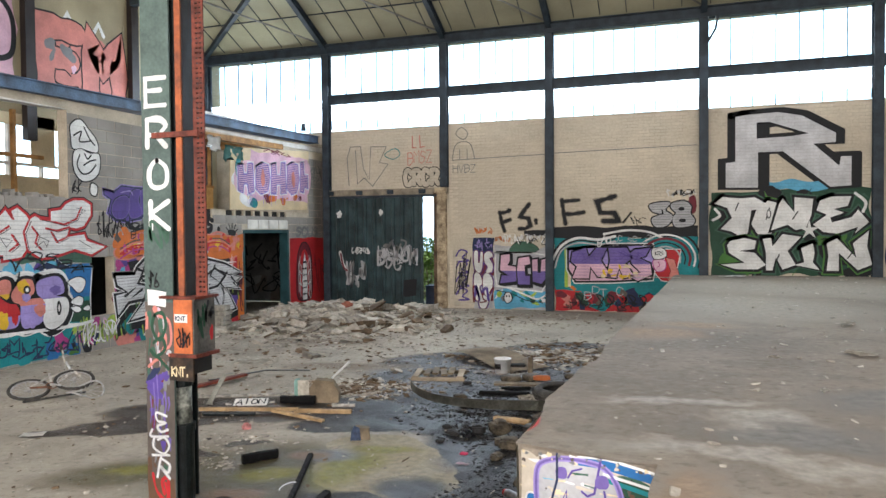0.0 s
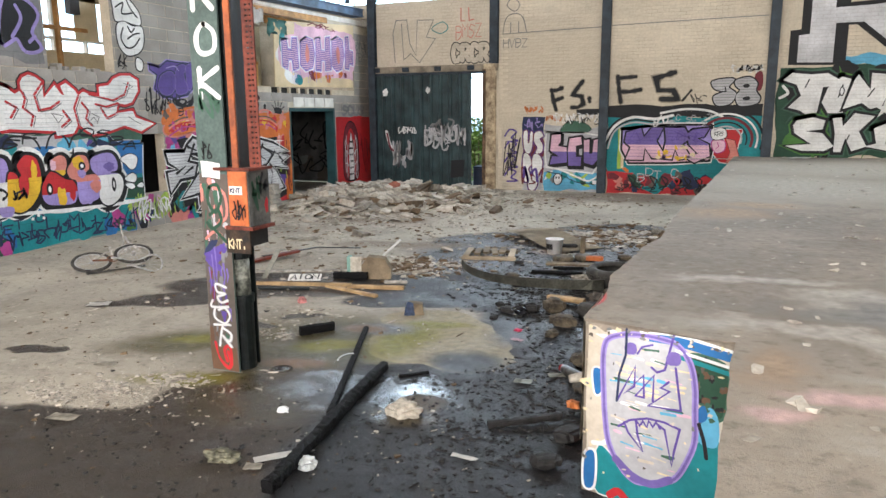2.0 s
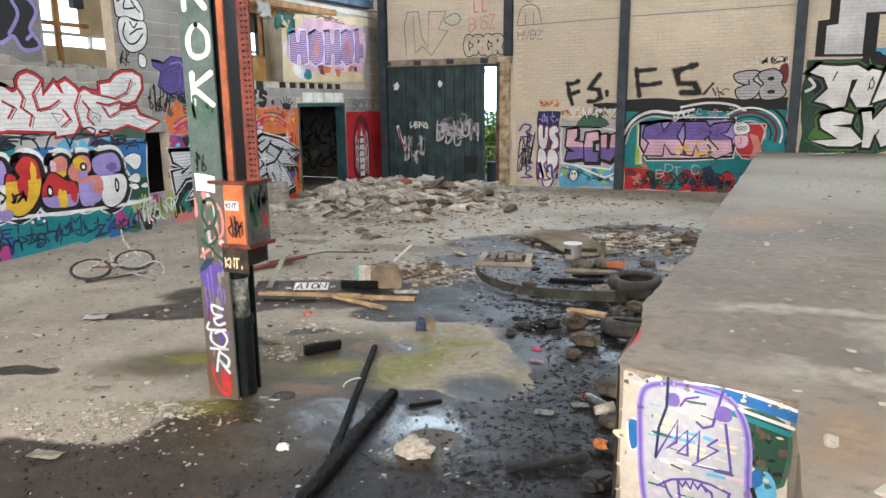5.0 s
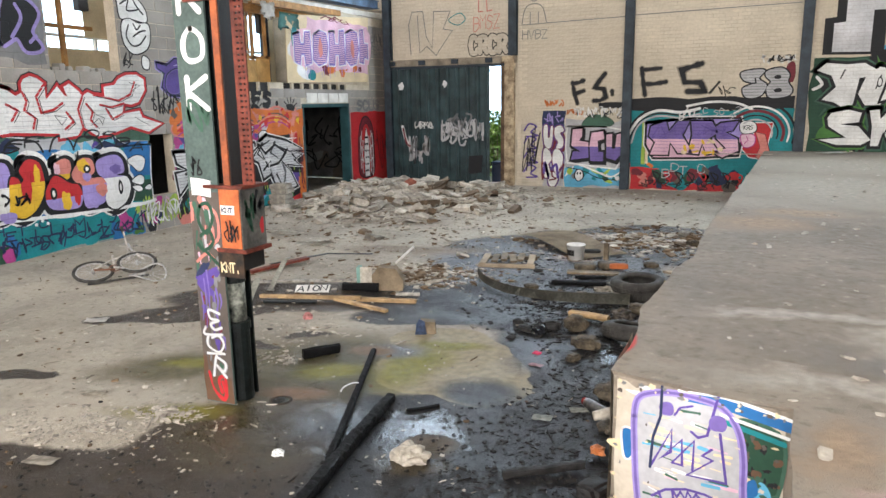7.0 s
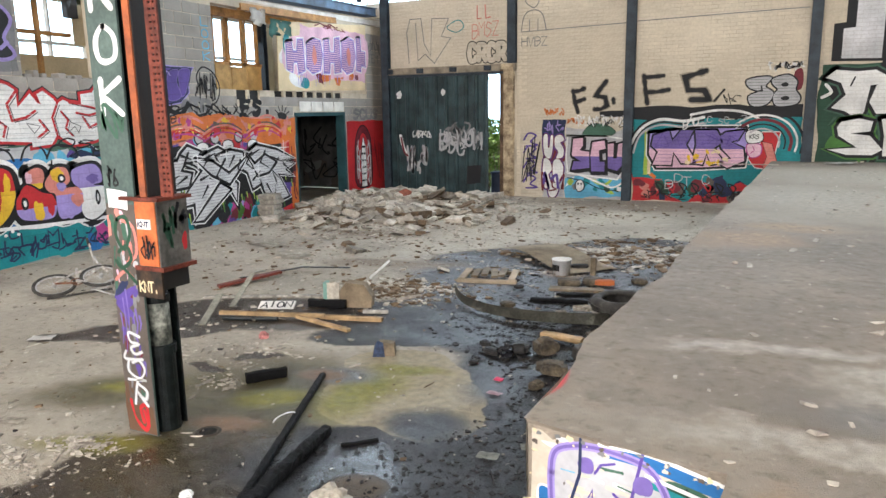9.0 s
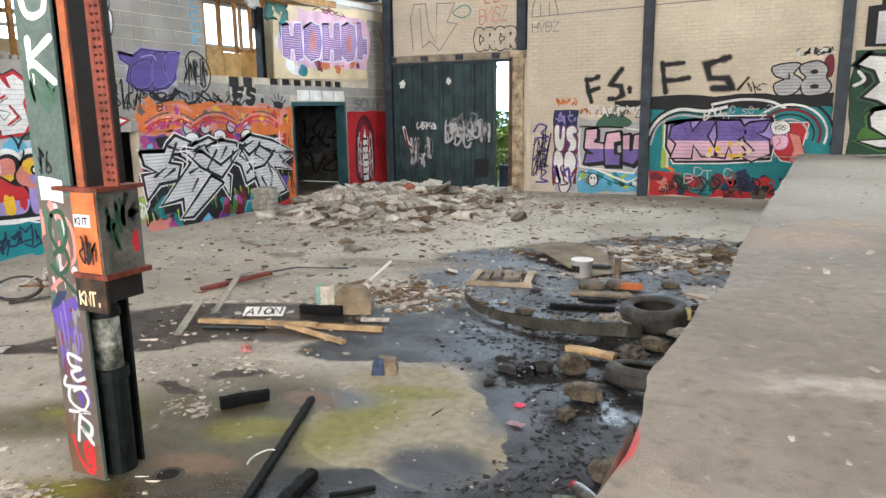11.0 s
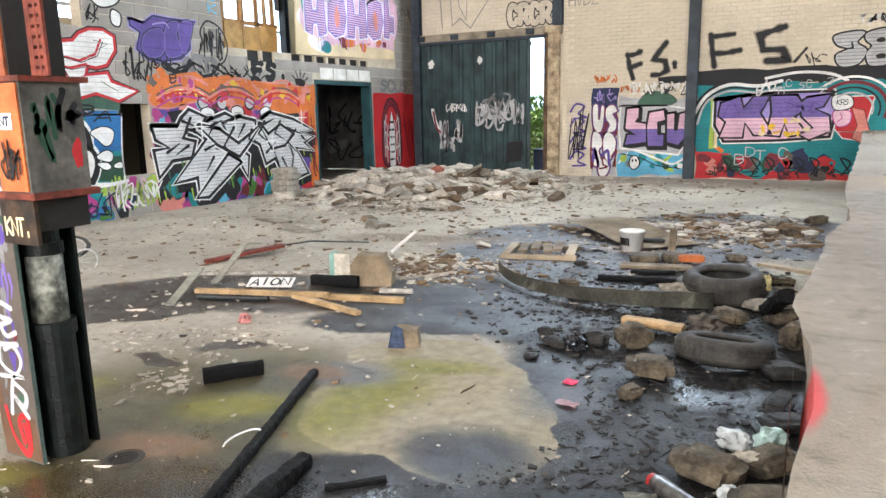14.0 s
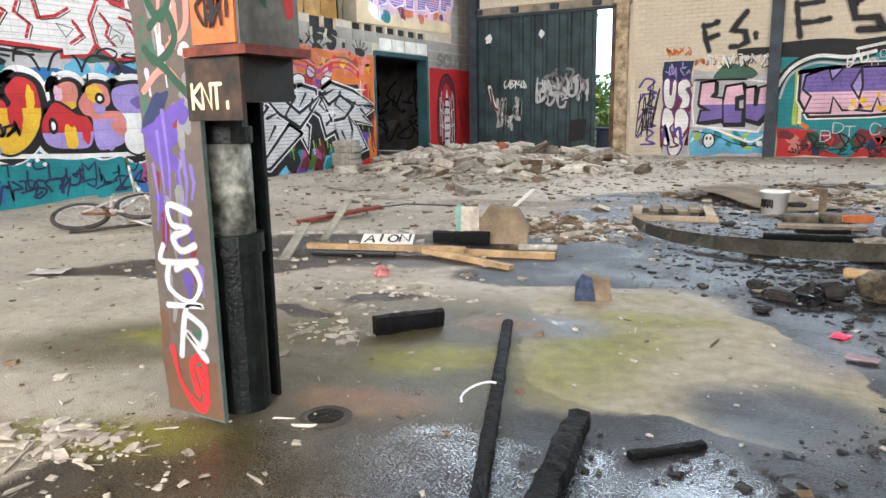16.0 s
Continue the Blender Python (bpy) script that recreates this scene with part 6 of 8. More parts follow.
# gable wall, dark inner room
g = Paint("gable")
g.field(11.62, 5.0, 14.2, 6.5, "salmon", 0, 0.1, 3)
g.letters("EM", 11.7, 5.1, 14.2, 6.6, 0.5, [("black", 0.08, 1), ("salmon", 0, 2)], gap=0.3, jag=0.4)
g.patches(11.8, 5.6, 12.9, 6.3, 4, ["grey", "pink"], 0.18, 3, 5)
for u in (12.5, 13.4):
    g.ribbon([(u - 0.15, 6.75), (u, 7.0), (u + 0.15, 6.75)], 0.1, "white", 1)
g.done(wall_gable, "salmon pink letters on a yellowish wall")
g = Paint("gable")
g.field(9.2, 4.8, 11.1, 7.0, "pink", 0, 0.08, 4)
g.letters("CO", 9.4, 5.6, 11.2, 6.9, 0.12, [("black", 0, 1)], smooth_all=True)
g.done(wall_gable, "faded pink field with black outline letters")

# column and platform paint
g = Paint("own")
for i, ch in enumerate("EROK"):
    g.letters(ch, -0.1 + 0.01 * i, 2.94 - i * 0.3, 0.1 + 0.005 * i, 3.14 - i * 0.3, 0.038, [("white", 0, 0)], gap=0.15, jag=0.5)
g.scrawl(-0.1, 1.85, 0.08, 2.1, 3, 0.022, "dimgreen", 0, 91)
g.scrawl(-0.1, 1.6, 0.0, 1.75, 3, 0.012, "black", 0, 92)
g.field(-0.124, 0.002, 0.124, 1.5, "grime", 0, 0.002, 5)
g.field(-0.124, 0.002, 0.124, 0.2, "rust", 0.2, 0.012, 6)
rs = random.Random(12)
for k in range(70):                                  # dragged, overlapping sprays
    v, u = rs.uniform(0.2, 1.48), rs.uniform(-0.11, 0.09)
    c = rs.choice(("grime", "rust", "dimgreen", "grey") if v < 0.45 else ("grime", "purple", "grey", "lilac", "maroon") if v < 1.0 else ("pink", "grime", "salmon", "dimgreen", "grey", "silver"))
    g.ribbon([(u, v), (u + rs.uniform(-0.02, 0.02), max(0.02, v - rs.uniform(0.04, 0.14)))], rs.uniform(0.012, 0.05), c, 0.5 + 0.01 * k, taper=0.4, jag=0.9)
g.field(-0.12, 1.45, 0.06, 1.56, "white", 1.6, 0.03, 7)
for q in ("-0.04,1.4 0.03,1.42 0.06,1.33 0,1.22 -0.06,1.3 -0.04,1.4", "-0.05,1.2 0.02,1.24 0.05,1.16 -0.03,1.1 -0.08,1.14", "-0.06,1.12 0.0,1.08 0.09,1.0"):
    g.ribbon(spots(q, (0, 0, 100, 100)), 0.026, "darkgreen", 3, True)
for q in ("0.0,1.4 0.09,1.36 0.1,1.2 0.02,1.14", "-0.1,1.02 0,1.08 0.1,0.98"):
    g.ribbon(spots(q, (0, 0, 100, 100)), 0.022, "salmon", 2.6, True)
g.patches(-0.09, 0.72, 0.07, 0.98, 9, ["purple", "navy", "grime", "purple"], 0.05, 1.8, 9)
for u, v0, v1 in ((-0.06, 0.9, 0.55), (-0.03, 0.96, 0.62), (0.04, 0.84, 0.66), (0.07, 0.8, 0.7), (-0.09, 0.8, 0.6)):
    g.ribbon([(u, v0), (u + 0.01, (v0 + v1) / 2), (u - 0.005, v1)], 0.015, "lilac", 2.6, taper=0.4, jag=0.8)
for k, q in enumerate(("0.05,0.66 -0.04,0.68 -0.03,0.62 0.04,0.61 -0.03,0.58 0,0.54 0.06,0.56", "-0.08,0.55 -0.09,0.5 0.06,0.51", "-0.06,0.5 -0.07,0.42 0.02,0.38 0.07,0.44 0.03,0.5 -0.03,0.48", "-0.08,0.36 0.07,0.37 0.0,0.36 -0.04,0.2", "0.0,0.34 0.07,0.3 0.05,0.24 -0.01,0.28 0.07,0.2")):
    g.ribbon(spots(q, (0, 0, 100, 100)), 0.024, "silver", 3.4, True, jag=0.6)
    g.ribbon(spots(q, (0, 0, 100, 100)), 0.013, "white", 4.4, True)
for q in ("-0.08,0.22 -0.05,0.1 0.03,0.03 0.06,0.1 0.05,0.2 0.0,0.17 0.02,0.08", "0.03,0.16 0.06,0.06"):
    g.ribbon(spots(q, (0, 0, 100, 100)), 0.024, "red", 3.2, True, jag=0.6)
g.done(col, "white vertical letters over smeared pink and violet paint", m=Matrix.Translation((0, -0.12, 0)))
g = Paint("own")
g.letters("KNT.", 0.11, 0.965, 0.27, 1.03, 0.011, [("cream", 0, 0)])
g.done(col, "small cream lettering", m=Matrix.Translation((0, -0.13, 0)))
g = Paint("own")
g.letters("KNT", 0.17, 1.375, 0.26, 1.405, 0.008, [("navy", 0, 0)])
g.scrawl(0.18, 1.17, 0.29, 1.33, 4, 0.01, "black", 0, 93)
g.done(col, "black scribble on the orange plate", m=Matrix.Translation((0, -0.1535, 0)))
g = Paint("own")
g.scrawl(-0.1, 1.2, 0.0, 1.48, 3, 0.022, "darkgreen", 0, 94)
g.scrawl(0.0, 1.36, 0.08, 1.5, 2, 0.025, "black", 0, 95)
g.oval(0.06, 1.26, 0.022, 0.05, "red", 0, 0.6)
g.done(col, "dark scribbles and a red blot on the box side", m=Matrix(((0, -1, 0, 0.3205), (1, 0, 0, 0), (0, 0, 1, 0), (0, 0, 0, 1))))
# front face of the platform: u runs along the face from its outer corner
ax = Vector((0.70, -0.14, 0)).normalized()
FACE = Matrix(((ax.x, -ax.y, 0, -0.78), (ax.y, ax.x, 0, 3.44), (0, 0, 1, 0), (0, 0, 0, 1)))
g = Paint("own")
BX = (0, 0, 0.7, 0.926)
g.field(0.015, 0.01, 0.69, 0.90, "bare", 0, 0.012, 3)
rs = random.Random(8)
for k in range(40):                                  # weathered ground coats
    u, v = rs.uniform(0.03, 0.66), rs.uniform(0.1, 0.9)
    g.oval(u, v, rs.uniform(0.01, 0.05), rs.uniform(0.008, 0.03), rs.choice(("bare", "white", "bare", "cream")), 0.6 + 0.02 * k, 0.6, k)
g.shape("13,29 28,21 41,13 67,19 80,43 93,51 97,14 94,1 14,1", BX, "teal", 2, "white", 0.012, smooth=True)
g.shape("72,87 80,89 96,84 95,60 87,64 80,67 77,78", BX, "darkgreen", 2.2, "dimgreen", 0.03, smooth=True)
for k in range(44):
    u, v = rs.uniform(0.53, 0.67), rs.uniform(0.5, 0.82)
    g.oval(u, v, rs.uniform(0.004, 0.018), rs.uniform(0.004, 0.02), rs.choice(("black", "dimgreen", "silver", "grime", "darkgreen", "rust", "black")), 3 + 0.02 * k, 0.7, k)
g.shape("80,58 87,64 93,58 93,44 81,45", BX, "sky", 3.6, smooth=True)
g.shape("80,62 84,64 86,58 81,55", BX, "blue", 4.4, smooth=True)
g.shape("14,80 16,89 24,93 36,95 51,95 64,93 73,85 77,73 78,60 79,45 75,33 67,21 53,16 41,14 31,19 21,31 17,46 15,64", BX, "silver", 4.8, smooth=True)
for k in range(90):                                  # worn streaks in the mask
    u, v = rs.uniform(0.13, 0.46), rs.uniform(0.2, 0.82)
    g.ribbon([(u, v), (u + rs.uniform(0.03, 0.09), v + rs.uniform(-0.01, 0.006))], rs.uniform(0.004, 0.016), rs.choice(("silver", "white", "pink", "silver", "sky", "bare", "dimgreen", "cream")), 5.4 + 0.005 * k, jag=1.0)
g.shape("7,71 11,73 14,70 13,60 9,59", BX, "blue", 5, "white", 0.02, smooth=True)
g.shape("3,22 10,24 10,5 3,4", BX, "blue", 5, "white", 0.025, smooth=True)
g.line("9,30 16,31 20,34", BX, 0.025, "white", 5.4, True)
g.line("42,95 62,95 82,93 100,91", BX, 0.045, "blue", 6.4, True)
g.line("40,97 64,98 84,96 100,94", BX, 0.014, "white", 6.8, True)
g.line("64,90 82,88 99,86", BX, 0.014, "white", 6.8, True)
g.line("66,87 82,85 97,83", BX, 0.022, "teal", 6.6, True)
for w, c, l in ((0.03, "violet", 6.6), (0.013, "lilac", 7.6)):
    g.line("14,80 16,89 24,93 36,95 51,95 64,93 73,85 77,73 78,60 79,45 75,33 67,21 53,16 41,14 31,19 21,31 17,46 15,64 14,80", BX, w, c, l, True)
g.line("26,24 38,17 52,15 64,20", BX, 0.04, "lilac", 8, True)
for q, w in (("27,43 35,48 47,51 58,51 69,49 66,36 65,28 59,47 54,49", 0.011), ("31,46 34,41 45,32 41,40 39,49", 0.011), ("39,49 42,46 44,49 47,46 48,50 51,47 53,50 56,47", 0.011), ("25,57 37,78 37,67 30,62 43,74 44,62 38,62 50,75 50,61", 0.011), ("60,73 55,69 61,68 47,58 69,59 64,81", 0.011), ("48,91 41,89 38,85", 0.009), ("48,79 52,77 57,79 60,91 62,99", 0.011)):
    g.line(q, BX, w, "purple", 8.8)
g.line("30,97 30,83 26,72 25,57", BX, 0.012, "navy", 9.6)
g.oval(0.235, 0.805, 0.032, 0.03, "lilac", 9, 0.2)
g.oval(0.44, 0.79, 0.036, 0.034, "lilac", 9, 0.2)
g.line("81,54 85,45 87,37", BX, 0.018, "black", 9, True)
for k in range(60):                                  # chips down to grey concrete
    e = rs.choice((0, 1, 2))
    u, v = (rs.uniform(0.01, 0.05), rs.uniform(0.1, 0.85)) if e == 0 else (rs.uniform(0.02, 0.68), rs.uniform(0.86, 0.9)) if e == 1 else (rs.uniform(0.06, 0.66), rs.uniform(0.1, 0.85))
    g.oval(u, v, rs.uniform(0.003, 0.014), rs.uniform(0.003, 0.011), rs.choice(("grime", "bare", "cream", "grey")), 9.8, 0.7, k)
g.ribbon([(0.16, 0.02), (0.2, 0.05), (0.24, 0.02)], 0.04, "red", 9.7, True)
g.done(platform, "violet mask drawing over white, blue and teal paint", m=FACE)

SIDE = Matrix(((0, 1, 0, -0.794), (-1, 0, 0, 4.5), (0, 0, 1, 0), (0, 0, 0, 1)))
g = Paint("own")
g.field(0.45, 0.3, 1.02, 0.88, "bare", 0, 0.03, 3)
g.shape("20,40 60,30 90,60 70,95 30,90", (0.5, 0.45, 0.95, 0.9), "red", 2, "salmon", 0.02, smooth=True)
g.shape("70,20 95,10 98,50 80,60", (0.5, 0.45, 0.95, 0.9), "white", 2, smooth=True)
g.done(platform, "red and white paint on the platform side", m=SIDE)
g = Paint("own")                                   # scrawls in the dark room
g.scrawl(0.1, 0.9, 3.8, 1.7, 16, 0.05, "black", 0, 301)
g.scrawl(0.1, 0.2, 3.8, 0.9, 10, 0.04, "black", 0.5, 302)
g.patches(0.2, 0.1, 2.0, 0.8, 6, ["grime", "grey"], 0.3, 0.2, 303)
g.done(wall_end, "black scrawls on the inner wall", m=Matrix.Translation((-13.0, FAR + 0.418, 0)))

# ---- loose things ----
def chunk(rnd, bm, c, s, flat=1.0, rough=0.22, spin=None):
    """A broken lump: a jittered box with a knocked-off corner."""
    q = Euler((rnd.uniform(-0.35, 0.35), rnd.uniform(-0.35, 0.35), rnd.uniform(0, 6.3)) if spin is None else spin).to_matrix()
    vs = []
    for x in (-1, 1):
        for y in (-1, 1):
            for z in (-1, 1):
                p = Vector((x * s[0] / 2, y * s[1] / 2, z * s[2] / 2))
                p = Vector((p[i] * (1 + rnd.uniform(-rough, rough)) for i in range(3)))
                vs.append(bm.verts.new(Vector(c) + q @ p))
    for f in ((0, 1, 3, 2), (4, 6, 7, 5), (0, 4, 5, 1), (2, 3, 7, 6), (0, 2, 6, 4), (1, 5, 7, 3)):
        bm.faces.new([vs[i] for i in f])
    return vs


def stone(name, label, at, size, material, seed, turn=0, category="stone", group="", round_=0.35, tilt=(0, 0)):
    """A worn block of stone or brick, subdivided and roughened."""
    rnd = random.Random(seed)
    bm = bmesh.new()
    bmesh.ops.create_cube(bm, size=1.0)
    bmesh.ops.bevel(bm, geom=bm.edges[:], offset=0.09 * (1 + round_), segments=2, affect="EDGES")
    bmesh.ops.subdivide_edges(bm, edges=[e for e in bm.edges if e.calc_length() > 0.4], cuts=2, use_grid_fill=True)
    for v in bm.verts:
        if round_ > 1:
            v.co = v.co.lerp(v.co.normalized() * 0.6, 0.5)
        n = noise.noise_vector(v.co * 2.1 + Vector((seed * 3.7, 0, 0)))
        v.co += n * 0.10 * round_ + noise.noise_vector(v.co * 7 + Vector((0, seed, 0))) * 0.02
        v.co = Vector((v.co.x * size[0], v.co.y * size[1], v.co.z * size[2]))
    m = Euler((tilt[0], tilt[1], 0)).to_matrix()
    for v in bm.verts:
        v.co = m @ v.co
    low = min(v.co.z for v in bm.verts)
    for v in bm.verts:
        v.co.z -= low
    ob = part(name, bm, material, smooth=False)
    ob.matrix_world = pose(*at, 0, 0, turn)
    return tagged(ob, label, category, group)


STONE_BROWN = mat("sooty_sandstone", (0.16, 0.128, 0.085), 0.8, var=0.4, scale=7, fine=55, tint=(0.022, 0.018, 0.014), bump=0.9)
STONE_GREY = mat("grey_rubble", (0.36, 0.33, 0.28), 0.9, var=0.3, scale=7, bump=0.5)
STONE_PALE = mat("pale_rubble", (0.6, 0.54, 0.45), 0.9, var=0.25, scale=9, bump=0.4, island=0.45)
STONE_BLACK = mat("sooty_lump", (0.03, 0.028, 0.026), 0.7, var=0.4, scale=12, bump=0.6)
BRICK_RED = mat("red_brick", (0.30, 0.09, 0.05), 0.85, var=0.3, scale=12)
PAPER = mat("dirty_paper", (0.55, 0.50, 0.41), 0.85, var=0.3, scale=9)
PLASTIC_WHITE = mat("white_plastic", (0.72, 0.72, 0.70), 0.35, var=0.1, scale=6)
LINER = mat("old_cardboard", (0.26, 0.20, 0.13), 0.9, var=0.25, scale=6)
STRIP = mat("dull_grey_strip", (0.36, 0.345, 0.28), 0.5, 0.3, var=0.3, scale=5)
BOARD_TAN = mat("warped_board", (0.40, 0.32, 0.22), 0.85, var=0.25, scale=4)


def beam_thing(name, label, a, b, w, h, material, category="timber", seed=1, rough=0.0, group=""):
    """A timber from a to b (undersides), its faces uneven by rough."""
    a, b = Vector(a), Vector(b)
    d = b - a
    n = max(2, int(d.length / 0.028)) if rough else 1
    dirn = d.normalized()
    s = dirn.cross(Vector((0, 0, 1))).normalized()
    u = s.cross(dirn)
    bm = bmesh.new()
    rows = []
    k = 12 if rough else 4
    for i in range(n + 1):
        c = d * (i / n) + u * (h / 2)
        row = []
        for j in range(k):
            ang = 2 * math.pi * (j + 0.5) / k
            r = (abs(math.cos(ang)) ** 4 + abs(math.sin(ang)) ** 4) ** -0.25 if k > 4 else math.sqrt(2)
            p = c + s * (w / 2 * r * math.cos(ang)) + u * (h / 2 * r * math.sin(ang))
            if rough:
                p += noise.noise_vector((a + p) * 38.0) * rough * 0.8 + noise.noise_vector((a + p) * 7.0) * rough * 0.8
            row.append(bm.verts.new(p))
        rows.append(row)
    for r0, r1 in zip(rows[:-1], rows[1:]):
        for j in range(k):
            bm.faces.new((r0[j], r0[(j + 1) % k], r1[(j + 1) % k], r1[j]))
    bm.faces.new(rows[0][::-1])
    bm.faces.new(rows[-1])
    ob = part(name, bm, material)
    ob.matrix_world = pose(*a)
    return tagged(ob, label, category, group)


# charred timbers in the puddle
beam_thing("charred_beam", "thick charred beam with cracked black surface lying in the puddle", (-2.51, 4.62, 0.0), (-2.245, 2.78, 0.02), 0.074, 0.072, CHAR, "beam", rough=0.012)
beam_thing("charred_batten", "long thin charred batten lying across wet floor", (-3.1, 5.45, 0.005), (-2.45, 3.74, 0.005), 0.044, 0.042, CHAR, "batten", rough=0.007)
beam_thing("charred_block", "short black charred timber block on damp concrete", (-3.58, 5.12, 0.0), (-3.38, 5.36, 0.0), 0.06, 0.085, CHAR, "timber", rough=0.008)
beam_thing("charred_offcut", "flat charred offcut lying in the puddle", (-2.33, 4.52, 0.0), (-2.16, 4.68, 0.0), 0.03, 0.022, CHAR, "timber", rough=0.005)
loop = tagged(part("cable_loop", (lambda b: ([add_tube(b, (-2.83 + 0.05 * math.cos(a), 4.62 + 0.1 * math.sin(a), 0.062), (-2.83 + 0.05 * math.cos(a + 0.4), 4.62 + 0.1 * math.sin(a + 0.4), 0.062), 0.0042, n=6) for a in (1.4, 1.8, 2.2, 2.6, 3.0, 3.4, 3.8)], b)[1])(bmesh.new()), PLASTIC_WHITE), "pale bent cable end on the charred batten", "cable")

# the heap of planks
beam_thing("plank", "pale square timber lying on damp floor", (-5.05, 6.46, 0.03), (-3.98, 6.76, 0.03), 0.05, 0.036, WOOD_PALE, seed=2, group="heap of planks")
beam_thing("plank", "pale square timber lying on damp floor", (-4.05, 6.80, 0.0), (-3.42, 6.94, 0.0), 0.055, 0.04, WOOD_PALE, group="heap of planks")
beam_thing("plank", "short pale timber lying askew on the heap", (-4.25, 6.68, 0.02), (-3.55, 6.53, 0.0), 0.05, 0.03, WOOD_PALE, group="heap of planks")
beam_thing("dark_pipe", "black pipe lying under the planks", (-4.95, 6.38, 0.0), (-4.4, 6.56, 0.0), 0.04, 0.04, STEEL_DARK, "pipe", rough=0.001)
beam_thing("burnt_plank", "blackened timber offcut behind the planks", (-4.42, 7.12, 0.0), (-4.02, 7.22, 0.0), 0.08, 0.09, CHAR, rough=0.008)
beam_thing("white_batten", "long white painted batten lying on floor", (-5.75, 6.98, 0.0), (-4.15, 7.72, 0.0), 0.035, 0.025, mat("dusty_white_paint", (0.42, 0.39, 0.34), 0.8, var=0.35, scale=14), "batten")
beam_thing("steel_strip", "bent grey steel strip leaning over the planks", (-5.0, 6.15, 0.005), (-5.3, 6.75, 0.14), 0.07, 0.012, STRIP, "strip", group="bent strips")
beam_thing("steel_strip", "bent grey steel strip leaning over the planks", (-5.12, 6.72, 0.03), (-5.35, 7.35, 0.24), 0.06, 0.012, STRIP, "strip", group="bent strips")
beam_thing("steel_strip", "bent grey steel strip leaning over the planks", (-5.35, 7.35, 0.24), (-5.55, 7.75, 0.16), 0.06, 0.012, STRIP, "strip", group="bent strips")
beam_thing("red_plank", "rusty red board lying on dusty floor", (-5.95, 7.42, 0.0), (-5.55, 8.1, 0.07), 0.10, 0.03, RED_STEEL, "board")
beam_thing("dark_strip", "dark curled rubber strip on dusty floor", (-5.85, 7.7, 0.06), (-5.5, 8.5, 0.06), 0.06, 0.012, STEEL_DARK, "strip", rough=0.003)
beam_thing("dark_strip", "dark curled rubber strip on dusty floor", (-5.5, 8.5, 0.06), (-5.0, 8.85, 0.02), 0.05, 0.012, STEEL_DARK, "strip", rough=0.003)
sign = thing("lettered_board", "white board with black hand lettering leaning on a plank", "board", (-4.68, 6.88, 0.02), 22)
box("board_sheet", -0.19, 0.19, 0, 0.012, 0, 0.14, WHITE_FRAME, sign, m=pose(0, 0, 0, -72))
g = Paint("own")
g.letters("AION", -0.17, 0.02, 0.17, 0.12, 0.018, [("black", 0, 0)], gap=0.2, jitter=0.01)
g.done(sign, "black lettering", m=pose(0, 0, 0, -72))
slab = thing("cardboard_box", "flattened brown box end with mint edge standing on floor", "box", (-4.02, 7.3, 0), 18)
bm = bmesh.new()
prof = [(-0.2, 0), (0.24, 0), (0.25, 0.12), (0.17, 0.25), (-0.03, 0.27), (-0.08, 0.2), (-0.2, 0.06)]
f0 = [bm.verts.new((x, -0.05, z)) for x, z in prof]
f1 = [bm.verts.new((x, 0.1, z)) for x, z in prof]
bm.faces.new(f0[::-1])
bm.faces.new(f1)
for i in range(len(prof)):
    bm.faces.new((f0[i], f0[(i + 1) % len(prof)], f1[(i + 1) % len(prof)], f1[i]))
part("front_flap", bm, LINER, slab)
box("side_flap", -0.24, -0.10, -0.06, -0.052, 0, 0.27, PAPER, slab, "torn pale side flap")
box("edge_tape", -0.27, -0.23, -0.065, 0.05, 0, 0.27, mat("mint_tape", (0.25, 0.45, 0.38), 0.6), slab, "mint green edge")
beam_thing("white_stick", "white stick poking out of the litter heap", (-4.3, 8.2, 0.08), (-4.15, 8.42, 0.26), 0.022, 0.022, WHITE_FRAME, "stick")
beam_thing("white_tube", "pale plastic tube lying beside the box", (-3.75, 7.12, 0.0), (-3.5, 7.2, 0.0), 0.045, 0.04, mat("dusty_white_paint", (0.42, 0.39, 0.34), 0.8, var=0.35, scale=14), "tube", rough=0.001)
WB = 0.8
wb = thing("wooden_block", "blue and bare wooden block lying in shallow water", "block", (-2.92, 6.12, 0), 25)
bm = bmesh.new()
vs = [bm.verts.new(v) for v in ((-0.11, -0.08, 0), (0.11, -0.08, 0), (0.11, 0.08, 0), (-0.11, 0.08, 0), (-0.07, -0.03, 0.14), (0.09, -0.06, 0.13), (0.1, 0.05, 0.13), (-0.06, 0.05, 0.15))]
for f in ((3, 2, 1, 0), (4, 5, 6, 7), (0, 1, 5, 4), (1, 2, 6, 5), (2, 3, 7, 6), (3, 0, 4, 7)):
    bm.faces.new([vs[i] for i in f])
bmesh.ops.scale(bm, vec=(WB, WB, WB), verts=bm.verts)
part("block_body", bm, WOOD_OLD, wb)
bm = bmesh.new()
vs = [bm.verts.new(v) for v in ((-0.13, -0.09, 0), (0.0, -0.1, 0), (-0.02, -0.055, 0.145), (-0.08, -0.045, 0.165), (-0.115, -0.02, 0.1))]
bm.faces.new(vs[:4])
bm.faces.new((vs[0], vs[3], vs[4]))
bmesh.ops.solidify(bm, geom=bm.faces[:], thickness=0.006)
bmesh.ops.scale(bm, vec=(WB, WB, WB), verts=bm.verts)
part("painted_face", bm, mat("blue_paint", (0.06, 0.10, 0.2), 0.5, var=0.3, scale=20), wb, "blue painted face")

